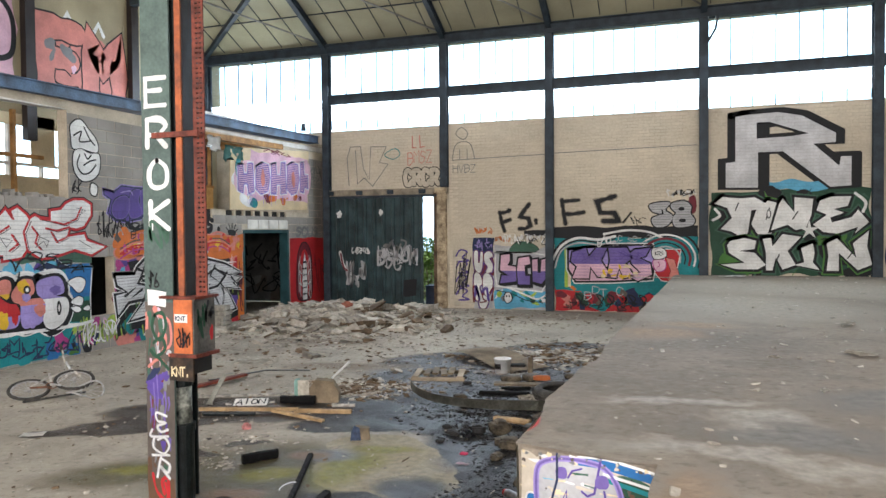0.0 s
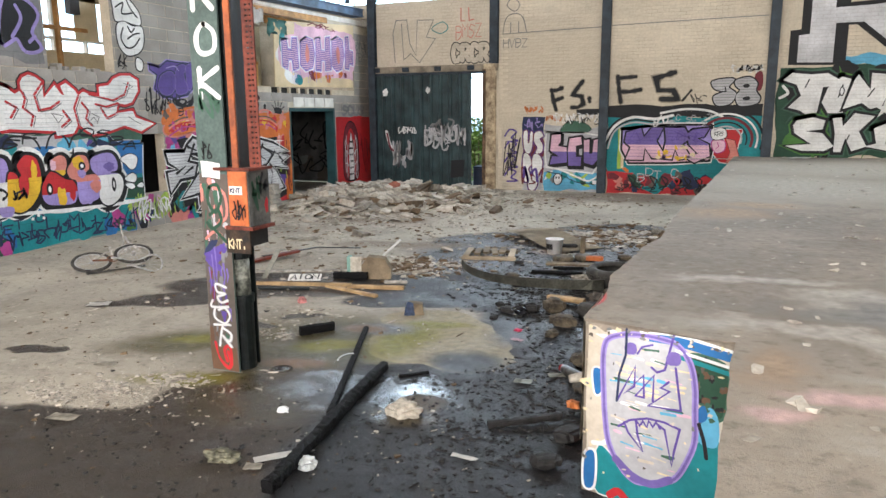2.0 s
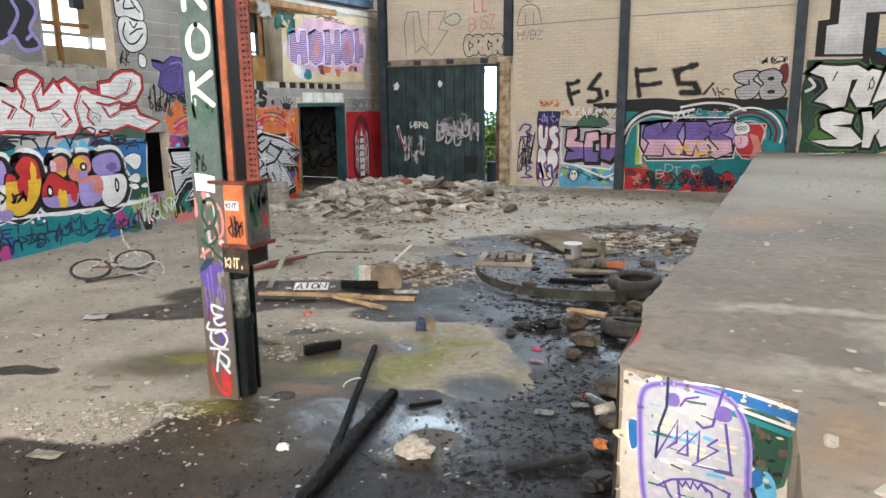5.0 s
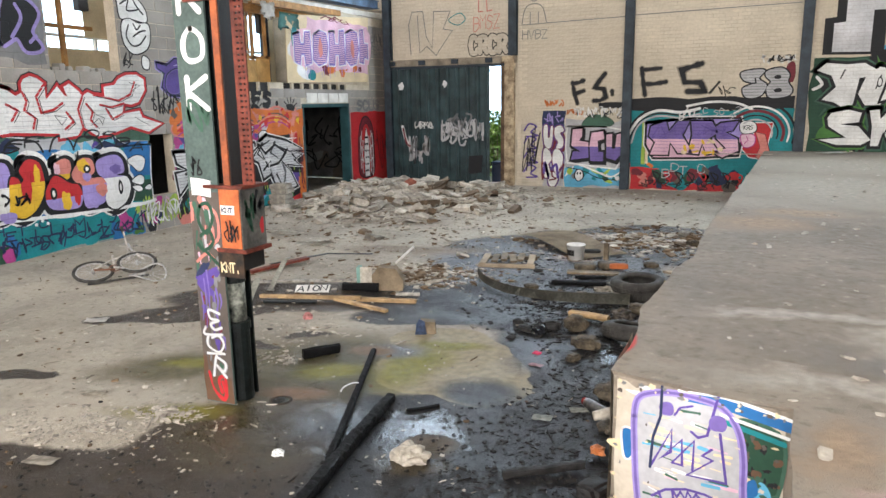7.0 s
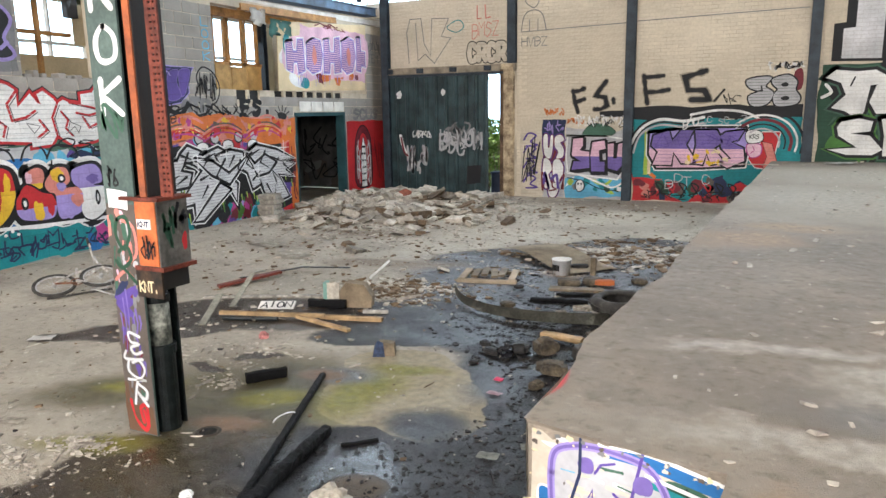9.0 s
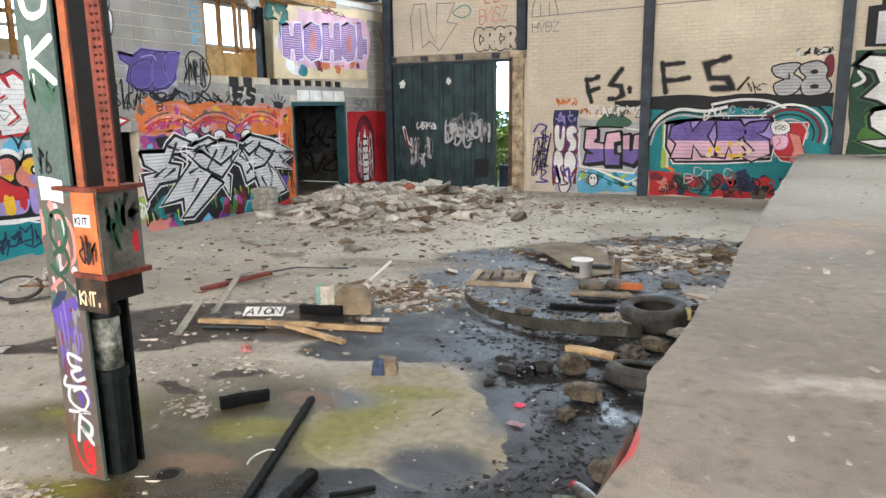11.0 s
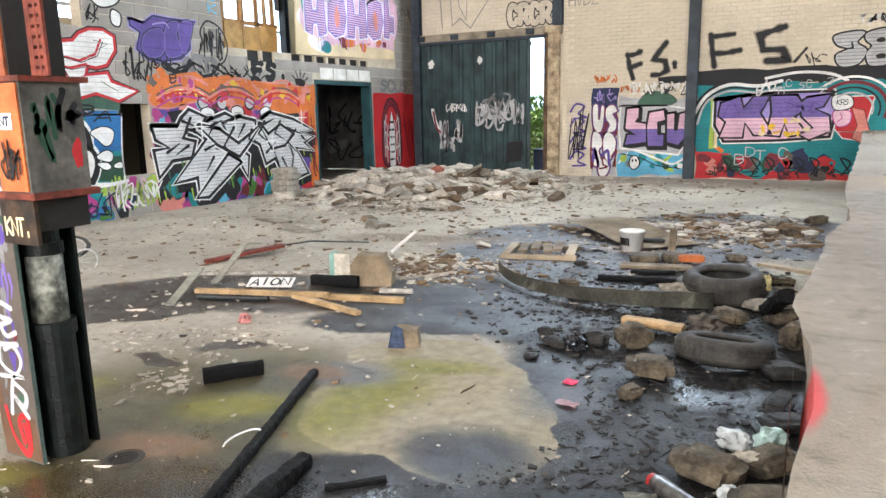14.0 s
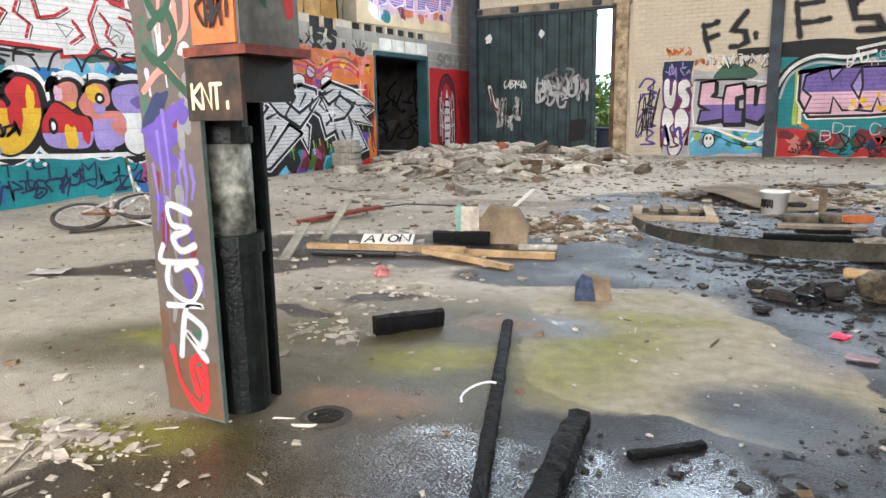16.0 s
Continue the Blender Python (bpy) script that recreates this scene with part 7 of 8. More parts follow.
# drain hole
dr = thing("floor_drain", "small round rusty drain hole in wet floor", "drain", (-3.25, 4.36, 0))
bm = bmesh.new()
n = 20
for r0, z0, r1, z1 in ((0.085, 0.002, 0.07, 0.009), (0.07, 0.009, 0.058, 0.003)):
    ra = [bm.verts.new((r0 * math.cos(6.2832 * i / n), r0 * math.sin(6.2832 * i / n), z0)) for i in range(n)]
    rb = [bm.verts.new((r1 * math.cos(6.2832 * i / n), r1 * math.sin(6.2832 * i / n), z1)) for i in range(n)]
    for i in range(n):
        bm.faces.new((ra[i], ra[(i + 1) % n], rb[(i + 1) % n], rb[i]))
part("drain_rim", bm, mat("rusty_rim", (0.05, 0.04, 0.03), 0.7), dr)
bm = bmesh.new()
bmesh.ops.create_circle(bm, cap_ends=True, radius=0.06, segments=20)
bmesh.ops.translate(bm, verts=bm.verts, vec=(0, 0, 0.003))
part("drain_well", bm, mat("black_water", (0.006, 0.006, 0.006), 0.15), dr)


def revolve(prof, n, bm, closed=True):
    rows = []
    for i in range(n):
        a = 2 * math.pi * i / n
        rows.append([bm.verts.new((r * math.cos(a), r * math.sin(a), z)) for r, z in prof])
    k = len(prof)
    for i in range(n):
        for j in range(k if closed else k - 1):
            bm.faces.new((rows[i][j], rows[(i + 1) % n][j], rows[(i + 1) % n][(j + 1) % k], rows[i][(j + 1) % k]))


# tyres
def tyre(at, rot, label, flat, wide=0.9):
    e = thing("tyre", label, "tyre", group="discarded tyres")
    e.matrix_world = pose(*at, *rot) @ Matrix.Diagonal((wide, wide, flat, 1))
    bm = bmesh.new()
    revolve([(0.19, 0.03), (0.2, 0.0), (0.26, -0.012), (0.305, 0.012), (0.318, 0.045), (0.318, 0.155), (0.305, 0.188), (0.26, 0.212), (0.2, 0.2), (0.19, 0.17), (0.215, 0.165), (0.285, 0.17), (0.295, 0.1), (0.285, 0.03), (0.215, 0.035)], 44, bm)
    part("carcass", bm, RUBBER, e, smooth=True)
    bm = bmesh.new()
    for i in range(44):
        a = 2 * math.pi * i / 44
        for z0, z1, s in ((0.045, 0.085, 0.0), (0.092, 0.115, 0.04), (0.122, 0.155, 0.0)):
            add_box(bm, 0.31, 0.3235, -0.018, 0.018, z0, z1, m=Matrix.Rotation(a + s, 4, "Z"))
    part("tread", bm, RUBBER, e)
    return e


tyre((-1.3, 7.98, 0.01), (2, -2, 20), "worn grey tyre lying flat on sooty rubble", 0.95)
tyre((-1.16, 6.62, -0.01), (-12, 1, 0), "worn tyre lying flat on stones", 0.66, 0.82)

# curved strip: a sheet-metal edging standing on edge
cs = thing("curved_edging", "long bent grey edging strip standing on wet floor", "strip", (0, 0, 0))
bm = bmesh.new()
lo, hi = [], []
for i in range(25):
    t = i / 24
    p0, p1, p2, p3 = Vector((-3.32, 8.5)), Vector((-2.95, 7.5)), Vector((-2.3, 7.25)), Vector((-1.32, 7.5))
    p = p0 * (1 - t) ** 3 + p1 * 3 * t * (1 - t) ** 2 + p2 * 3 * t * t * (1 - t) + p3 * t ** 3
    lift = 0.03 + 0.05 * t
    lo.append(bm.verts.new((p.x, p.y, lift * 0.8 - 0.02)))
    hi.append(bm.verts.new((p.x + 0.005, p.y + 0.015, lift * 0.8 + 0.055 + 0.035 * t)))
for i in range(24):
    bm.faces.new((lo[i], lo[i + 1], hi[i + 1], hi[i]))
bmesh.ops.solidify(bm, geom=bm.faces[:], thickness=0.012)
part("strip_body", bm, STRIP, cs, smooth=True)
stone("strip_prop", "dark stone under the edging strip", (-1.6, 7.62, 0), (0.25, 0.16, 0.1), STONE_BLACK, 71, 10)
stone("strip_prop", "dark stone under the edging strip", (-2.25, 7.55, 0), (0.2, 0.12, 0.05), STONE_BLACK, 72, 30)

# bucket, sheet, crate
bk = thing("bucket", "white plastic bucket with dark label on wet floor", "bucket", (-2.33, 9.55, 0))
bm = bmesh.new()
revolve([(0.0, 0.0), (0.10, 0.0), (0.118, 0.19), (0.124, 0.19), (0.124, 0.205), (0.112, 0.205), (0.096, 0.012), (0.0, 0.012)], 28, bm, closed=False)
part("bucket_body", bm, PLASTIC_WHITE, bk, smooth=True)
bm = bmesh.new()
for i in range(7):
    a = -2.6 + i * 0.16
    add_box(bm, 0.1135, 0.1155, -0.008, 0.008, 0.06 + 0.01 * (i % 2), 0.14, m=Matrix.Rotation(a, 4, "Z"))
part("label_print", bm, mat("black_plate", (0.02, 0.018, 0.016), 0.5), bk, "dark print")
sh = thing("board_sheet", "large warped tan board lying over wet floor", "board", (-2.62, 10.35, 0.02), -42)
bm = bmesh.new()
nx, ny = 10, 6
gr = [[bm.verts.new((-0.85 + 1.7 * i / nx, -0.38 + 0.76 * j / ny, 0.05 + 0.05 * math.sin(i * 0.5) + 0.015 * noise.noise((i, j, 1)))) for j in range(ny + 1)] for i in range(nx + 1)]
for i in range(nx):
    for j in range(ny):
        bm.faces.new((gr[i][j], gr[i + 1][j], gr[i + 1][j + 1], gr[i][j + 1]))
bmesh.ops.solidify(bm, geom=bm.faces[:], thickness=0.02)
part("sheet_body", bm, BOARD_TAN, sh)
stone("brick_prop", "dark brick beneath the warped board", (-2.2, 9.95, 0), (0.22, 0.12, 0.06), STONE_BLACK, 55, 20, "brick")
cr = thing("crate_lid", "broken pale slatted crate lid lying in water", "crate", (-3.1, 9.05, 0.0), 12)
for y in (-0.24, 0.24):
    box("rail", -0.36, 0.36, y - 0.035, y + 0.035, 0.0, 0.04, WOOD_OLD if y > 0 else BOARD_TAN, cr)
for x in (-0.3, 0.3):
    box("end_rail", x - 0.04, x + 0.04, -0.28, 0.28, 0.041, 0.06, BOARD_TAN, cr)
for i in range(4):
    box("slat", -0.2 + i * 0.11, -0.12 + i * 0.11, -0.2, 0.2, 0.05 + 0.02 * (i % 2), 0.075 + 0.02 * (i % 2), WOOD_OLD, cr, m=pose(0, 0, 0, 0, 0, 4 * (i % 3)))
beam_thing("upright_peg", "dark wooden peg standing in the litter", (-1.95, 9.65, 0.0), (-1.95, 9.68, 0.22), 0.06, 0.06, WOOD_OLD, "peg")
# round lids and flat things around the bucket
for x, y, r, h in ((-2.1, 9.05, 0.13, 0.07), (-1.85, 9.2, 0.12, 0.07)):
    bm = bmesh.new()
    revolve([(0.0, 0.0), (r, 0.0), (r * 1.05, h * 0.5), (r, h), (0.0, h * 0.9)], 20, bm, closed=False)
    o = tagged(part("tin_lid", bm, STONE_BROWN, smooth=True), "dark flattened tin on the wet floor", "tin")
    o.matrix_world = pose(x, y, 0)
beam_thing("flat_plank", "grey plank lying on sooty litter", (-2.25, 8.75, 0.01), (-1.65, 8.85, 0.01), 0.14, 0.025, WOOD_OLD)
beam_thing("burnt_stick", "black burnt stick on the sooty floor", (-2.3, 8.2, 0.0), (-1.7, 8.3, 0.0), 0.06, 0.05, CHAR, "timber", rough=0.006)
beam_thing("burnt_stick", "black burnt stick on the sooty floor", (-2.1, 8.5, 0.0), (-1.75, 8.62, 0.0), 0.05, 0.04, CHAR, "timber", rough=0.006)
stone("orange_brick", "orange hollow brick lying on litter", (-1.7, 9.12, 0.02), (0.22, 0.1, 0.06), mat("orange_brick", (0.55, 0.16, 0.05), 0.8), 31, 15, "brick")
beam_thing("pale_timber", "short pale split timber among the stones", (-1.8, 7.0, 0.03), (-1.42, 6.93, 0.03), 0.10, 0.05, WOOD_PALE, rough=0.006)
beam_thing("leaning_board", "pale weathered board lying on rubble", (-1.1, 8.7, 0.12), (-0.7, 8.3, 0.16), 0.09, 0.025, BOARD_TAN)
beam_thing("charred_post", "charred post leaning on the rubble", (-0.98, 7.45, 0.04), (-0.86, 7.1, 0.24), 0.09, 0.09, CHAR, rough=0.012)
beam_thing("sooty_stick", "blackened pipe lying by the platform", (-1.45, 3.95, 0.0), (-1.05, 4.2, 0.02), 0.05, 0.045, STONE_BLACK, "pipe", rough=0.006)

# stones and bricks beside the platform
for i, (x, y, s, c, tn) in enumerate((
        (-1.47, 6.18, (0.30, 0.24, 0.17), STONE_BROWN, 10), (-1.66, 6.62, (0.26, 0.2, 0.22), STONE_BROWN, 40), (-1.86, 6.55, (0.2, 0.18, 0.15), STONE_BLACK, 15),
        (-1.5, 5.86, (0.14, 0.12, 0.1), STONE_BROWN, 60), (-2.08, 6.45, (0.2, 0.1, 0.09), STONE_BLACK, -20), (-2.2, 6.62, (0.12, 0.1, 0.09), STONE_BLACK, 10),
        (-2.14, 6.2, (0.1, 0.08, 0.05), STONE_BLACK, 50), (-0.9, 7.5, (0.3, 0.2, 0.16), STONE_BROWN, 30), (-0.8, 7.0, (0.32, 0.2, 0.22), STONE_BROWN, 70),
        (-0.85, 6.45, (0.26, 0.2, 0.12), STONE_BLACK, 20), (-1.2, 7.35, (0.26, 0.18, 0.15), STONE_BROWN, -15), (-1.05, 7.75, (0.24, 0.2, 0.12), STONE_GREY, 35),
        (-1.5, 7.75, (0.3, 0.22, 0.12), STONE_GREY, 5), (-0.78, 7.9, (0.28, 0.22, 0.16), STONE_BROWN, 55), (-0.95, 8.6, (0.24, 0.2, 0.1), STONE_BROWN, 15),
        (-1.06, 5.22, (0.32, 0.24, 0.17), STONE_BROWN, -12), (-0.84, 5.0, (0.32, 0.26, 0.18), STONE_BROWN, 22), (-0.86, 5.36, (0.26, 0.2, 0.15), STONE_BROWN, 48),
        (-0.95, 4.75, (0.32, 0.2, 0.1), STONE_BROWN, 8), (-0.9, 4.4, (0.28, 0.22, 0.12), STONE_BLACK, 25), (-0.95, 3.95, (0.24, 0.2, 0.12), STONE_BLACK, 65),
        (-1.0, 3.6, (0.2, 0.16, 0.1), STONE_BLACK, 20), (-0.85, 6.0, (0.28, 0.14, 0.09), STONE_BLACK, 80), (-0.82, 5.8, (0.24, 0.2, 0.1), STONE_BLACK, 30),
        (-1.95, 7.75, (0.18, 0.12, 0.08), STONE_BLACK, 12), (-2.45, 7.9, (0.2, 0.14, 0.09), STONE_BROWN, 40), (-2.75, 8.95, (0.16, 0.12, 0.07), STONE_BLACK, 25),
        (-2.6, 8.7, (0.14, 0.1, 0.06), STONE_BLACK, 5), (-1.35, 9.4, (0.22, 0.16, 0.1), STONE_BROWN, 10), (-0.95, 10.9, (0.26, 0.16, 0.14), STONE_BROWN, 33),
        (-1.15, 11.6, (0.24, 0.16, 0.14), STONE_GREY, 63), (-0.7, 11.9, (0.3, 0.16, 0.16), STONE_BROWN, 3))):
    stone("rubble_stone", ("soot-stained brown stone block on wet rubble" if c is STONE_BROWN else "blackened lump of stone on the sooty floor" if c is STONE_BLACK else "grey broken stone on the rubble"),
          (x, y, 0.0), (s[0] * 0.78, s[1] * 0.76, s[2] * 0.6), c, 100 + i, tn, "stone", "stones along the platform", 1.15, tilt=(0.1 * math.sin(i * 2.1), 0.1 * math.cos(i * 1.3)))

# small rubbish by the platform: can, bags, cup, lid
can = thing("spray_can", "dented silver can with red end lying on stones", "can", (-1.14, 4.98, 0.035), 140)
bm = bmesh.new()
revolve([(0.0, -0.11), (0.033, -0.11), (0.035, -0.1), (0.035, 0.09), (0.028, 0.11), (0.0, 0.115)], 20, bm, closed=False)
bmesh.ops.rotate(bm, verts=bm.verts, matrix=Matrix.Rotation(radians(90), 3, "Y"))
part("can_body", bm, mat("scratched_tin", (0.26, 0.25, 0.24), 0.35, 0.9, var=0.3, scale=20), can, smooth=True)
bm = bmesh.new()
add_tube(bm, (0.112, 0, 0), (0.13, 0, 0), 0.026, n=16)
part("can_cap", bm, mat("red_cap", (0.4, 0.03, 0.03), 0.4), can, "red cap")
bm = bmesh.new()
revolve([(0.0, 0.0), (0.03, 0.0), (0.042, 0.13), (0.038, 0.13), (0.028, 0.006), (0.0, 0.006)], 18, bm, closed=False)
bmesh.ops.rotate(bm, verts=bm.verts, matrix=Matrix.Rotation(radians(84), 3, "Y"))
o = tagged(part("paper_cup", bm, PAPER, smooth=True), "crushed pale paper cup lying on the stones", "cup")
o.matrix_world = pose(-1.13, 4.84, 0.04, 0, 0, 30)


def crumple(name, label, category, at, size, material, seed, turn=0):
    """Crumpled paper, cloth or film."""
    bm = bmesh.new()
    bmesh.ops.create_icosphere(bm, subdivisions=3, radius=1.0)
    for v in bm.verts:
        r = 0.85 + 0.35 * noise.noise(v.co * 1.6 + Vector((seed, 0, 0))) + 0.4 * abs(noise.noise(v.co * 3.2 + Vector((0, seed, 0)))) - 0.45 * abs(noise.noise(v.co * 7.5 + Vector((seed, seed, 0))))
        v.co = Vector((v.co.x * r * size[0] / 2, v.co.y * r * size[1] / 2, max(-0.5, v.co.z * r) * size[2] / 2))
    low = min(v.co.z for v in bm.verts)
    for v in bm.verts:
        v.co.z -= low
    o = tagged(part(name, bm, material), label, category)
    o.matrix_world = pose(*at, 0, 0, turn)
    return o


FILM = mat("clear_film", (0.55, 0.58, 0.57), 0.25, var=0.2, scale=15)
crumple("plastic_bag", "crumpled milky plastic bag on the stones", "bag", (-1.0, 5.5, 0.02), (0.17, 0.12, 0.1), FILM, 3)
crumple("plastic_bag", "crumpled green-white plastic bag on the stones", "bag", (-0.86, 5.56, 0.03), (0.17, 0.12, 0.1), mat("green_film", (0.4, 0.55, 0.5), 0.3, var=0.3, scale=20), 5, 40)
crumple("plastic_film", "torn pale plastic film tucked under a stone", "film", (-0.93, 5.3, 0.06), (0.18, 0.06, 0.06), PAPER, 7, 20)
crumple("plastic_film", "torn pale plastic film between the stones", "film", (-0.97, 5.03, 0.03), (0.1, 0.08, 0.1), FILM, 9, 70)
crumple("crumpled_paper", "crumpled beige paper lying in the puddle", "paper", (-2.02, 3.95, 0.0), (0.27, 0.2, 0.13), PAPER, 11)
crumple("crumpled_paper", "dirty crumpled carton on damp floor", "carton", (-2.73, 3.02, 0.0), (0.24, 0.15, 0.09), mat("mouldy_carton", (0.2, 0.19, 0.13), 0.9, var=0.5, scale=18), 13, 10)
crumple("paper_scrap", "white crumpled scrap on dark damp floor", "paper", (-2.79, 3.70, 0.0), (0.09, 0.08, 0.05), PLASTIC_WHITE, 15)
crumple("clear_cup", "crushed clear plastic cup on the charred beam", "cup", (-2.24, 3.12, 0.0), (0.16, 0.12, 0.1), FILM, 17)
crumple("plastic_scrap", "bright pink plastic scrap on sooty floor", "scrap", (-1.82, 5.93, 0.0), (0.085, 0.06, 0.03), mat("pink_plastic", (0.75, 0.06, 0.14), 0.4), 19)
crumple("plastic_scrap", "orange plastic scrap beside the platform", "scrap", (-1.0, 4.32, 0.06), (0.1, 0.1, 0.07), mat("orange_plastic", (0.6, 0.2, 0.06), 0.5), 21)
crumple("pink_ball", "small red and white crumpled wrapper on the floor", "wrapper", (-4.18, 6.07, 0.0), (0.11, 0.09, 0.09), mat("salmon_paper", (0.62, 0.25, 0.23), 0.8, var=0.4, scale=30), 23)
crumple("crumpled_cloth", "dirty pale crumpled cloth on the stones", "cloth", (-1.6, 7.85, 0.02), (0.36, 0.22, 0.14), mat("dirty_cloth", (0.34, 0.3, 0.24), 0.9, var=0.4, scale=12), 25)
crumple("crumpled_cloth", "sooty rag draped beside the tyre", "cloth", (-1.3, 7.02, 0.02), (0.24, 0.2, 0.18), mat("sooty_rag", (0.13, 0.11, 0.09), 0.9, var=0.5, scale=14), 27)
crumple("yellow_bottle", "small yellowed bottle among the rubble", "bottle", (-1.02, 7.95, 0.1), (0.09, 0.08, 0.16), mat("yellow_plastic", (0.5, 0.42, 0.2), 0.5), 29)
crumple("black_helmet", "round black lump on the sooty floor", "lump", (-1.95, 6.45, 0.0), (0.16, 0.15, 0.14), mat("black_gloss", (0.015, 0.015, 0.018), 0.25), 31)


def flat_scrap(name, label, category, at, sx, sy, material, seed, turn=0, curl=0.02):
    bm = bmesh.new()
    rnd = random.Random(seed)
    n = 5
    gr = [[bm.verts.new((sx * (i / n - 0.5) * (1 + 0.15 * noise.noise((j, seed, 0))), sy * (j / n - 0.5) * (1 + 0.25 * noise.noise((i, seed, 2))), 0.004 + curl * (0.5 + 0.5 * noise.noise((i * 0.7, j * 0.7, seed))))) for j in range(n + 1)] for i in range(n + 1)]
    for i in range(n):
        for j in range(n):
            bm.faces.new((gr[i][j], gr[i + 1][j], gr[i + 1][j + 1], gr[i][j + 1]))
    bmesh.ops.solidify(bm, geom=bm.faces[:], thickness=0.003)
    o = tagged(part(name, bm, material), label, category)
    o.matrix_world = pose(*at, 0, 0, turn)
    return o


for i, (x, y, sx, sy, m2, lb, tn) in enumerate((
        (-2.42, 3.18, 0.34, 0.07, WHITE_FRAME, "torn white plastic strip on dark floor", 45), (-2.5, 3.0, 0.1, 0.07, PAPER, "torn white plastic strip on dark floor", 20),
        (-4.05, 3.1, 0.2, 0.1, PAPER, "pale torn paper on damp floor", 10), (-4.6, 3.95, 0.16, 0.09, PAPER, "pale torn paper on dusty floor", 15),
        (-6.3, 9.3, 0.5, 0.34, PAPER, "pale flattened paper sheet on dusty floor", 10), (-7.2, 9.9, 0.6, 0.3, PAPER, "pale flattened paper sheet on dusty floor", -15),
        (-6.1, 5.25, 0.22, 0.14, WHITE_FRAME, "pale chip of plaster on dusty floor", 30), (-1.25, 4.95, 0.12, 0.08, STRIP, "small grey plastic tray on sooty floor", 25),
        (-1.75, 5.65, 0.11, 0.06, mat("pink_paper", (0.6, 0.4, 0.42), 0.7), "pale pink paper scrap on sooty floor", -10), (-1.45, 4.75, 0.13, 0.09, STRIP, "small grey plastic tray on sooty floor", 5),
        (-1.45, 3.52, 0.16, 0.04, WHITE_FRAME, "thin white plastic strip on sooty floor", 0), (-0.45, 16.1, 1.1, 0.25, PAPER, "dusty pale scraps on the platform edge", 0))):
    z = PLAT + 0.001 if x > -0.5 else 0.001
    flat_scrap("paper_scrap", lb, "scrap", (x, y, z), sx, sy, m2, 40 + i, tn)
# on the platform
for i, (x, y, sx) in enumerate(((1.05, 8.2, 0.12), (1.75, 8.6, 0.22), (2.05, 8.2, 0.2), (0.55, 9.2, 0.1), (1.45, 6.6, 0.26), (0.75, 6.2, 0.1), (1.2, 16.6, 0.6), (0.9, 5.0, 0.09))):
    flat_scrap("paper_scrap", "pale torn paper lying on the platform", "scrap", (x, y, PLAT + 0.001), sx, sx * 0.55, PAPER if i != 6 else WHITE_FRAME, 80 + i, i * 37, 0.05)

# bicycle lying on its side
bike = thing("bicycle", "wrecked bicycle with bare frame lying on dusty floor", "bicycle")
right, toward = Vector((0.62, 0.785, 0)), Vector((0.785, -0.62, 0))
nrm = (Vector((0, 0, 1)) * math.cos(radians(20)) + toward * math.sin(radians(20))).normalized()
upv = nrm.cross(right).normalized()
bike.matrix_world = Matrix(((right.x, upv.x, nrm.x, -7.46), (right.y, upv.y, nrm.y, 6.4), (right.z, upv.z, nrm.z, 0.1), (0, 0, 0, 1))) @ Matrix.Scale(0.8, 4)


def ring(bm, c, R, r, n=36, k=8, squash=1.0, bend=0.0):
    rows = []
    for i in range(n):
        a = 2 * math.pi * i / n
        row = []
        for j in range(k):
            b2 = 2 * math.pi * j / k
            q = R + r * math.cos(b2)
            row.append(bm.verts.new((c[0] + q * math.cos(a), c[1] + q * math.sin(a) * squash, c[2] + r * math.sin(b2) + bend * math.sin(2 * a))))
        rows.append(row)
    for i in range(n):
        for j in range(k):
            bm.faces.new((rows[i][j], rows[(i + 1) % n][j], rows[(i + 1) % n][(j + 1) % k], rows[i][(j + 1) % k]))


FRAME_GREY = mat("scuffed_frame", (0.62, 0.57, 0.5), 0.5, 0.3, var=0.3, scale=12)
RUSTY = mat("rusty_tube", (0.2, 0.09, 0.05), 0.7, var=0.3, scale=15)
ALU = mat("dull_alloy", (0.55, 0.53, 0.5), 0.4, 0.7, var=0.2, scale=20)


def wheel(c, parent, R=0.3, bend=0.0, squash=1.0):
    bm = bmesh.new()
    ring(bm, c, R, 0.024, bend=bend, squash=squash)
    w = part("wheel", bm, RUBBER, parent, "black tyred wheel", smooth=True)
    bm = bmesh.new()
    ring(bm, c, R - 0.035, 0.011, k=6, bend=bend, squash=squash)
    part("rim", bm, ALU, w, smooth=True)
    bm = bmesh.new()
    for i in range(18):
        a = 2 * math.pi * i / 18
        add_tube(bm, (c[0] + 0.02 * math.cos(a + 1), c[1] + 0.02 * math.sin(a + 1), c[2]), (c[0] + (R - 0.04) * math.cos(a), c[1] + (R - 0.04) * math.sin(a) * squash, c[2] + bend * math.sin(2 * a)), 0.0025, n=4, caps=False)
    add_tube(bm, (c[0], c[1], c[2] - 0.04), (c[0], c[1], c[2] + 0.04), 0.022, n=10)
    part("spokes", bm, ALU, w)


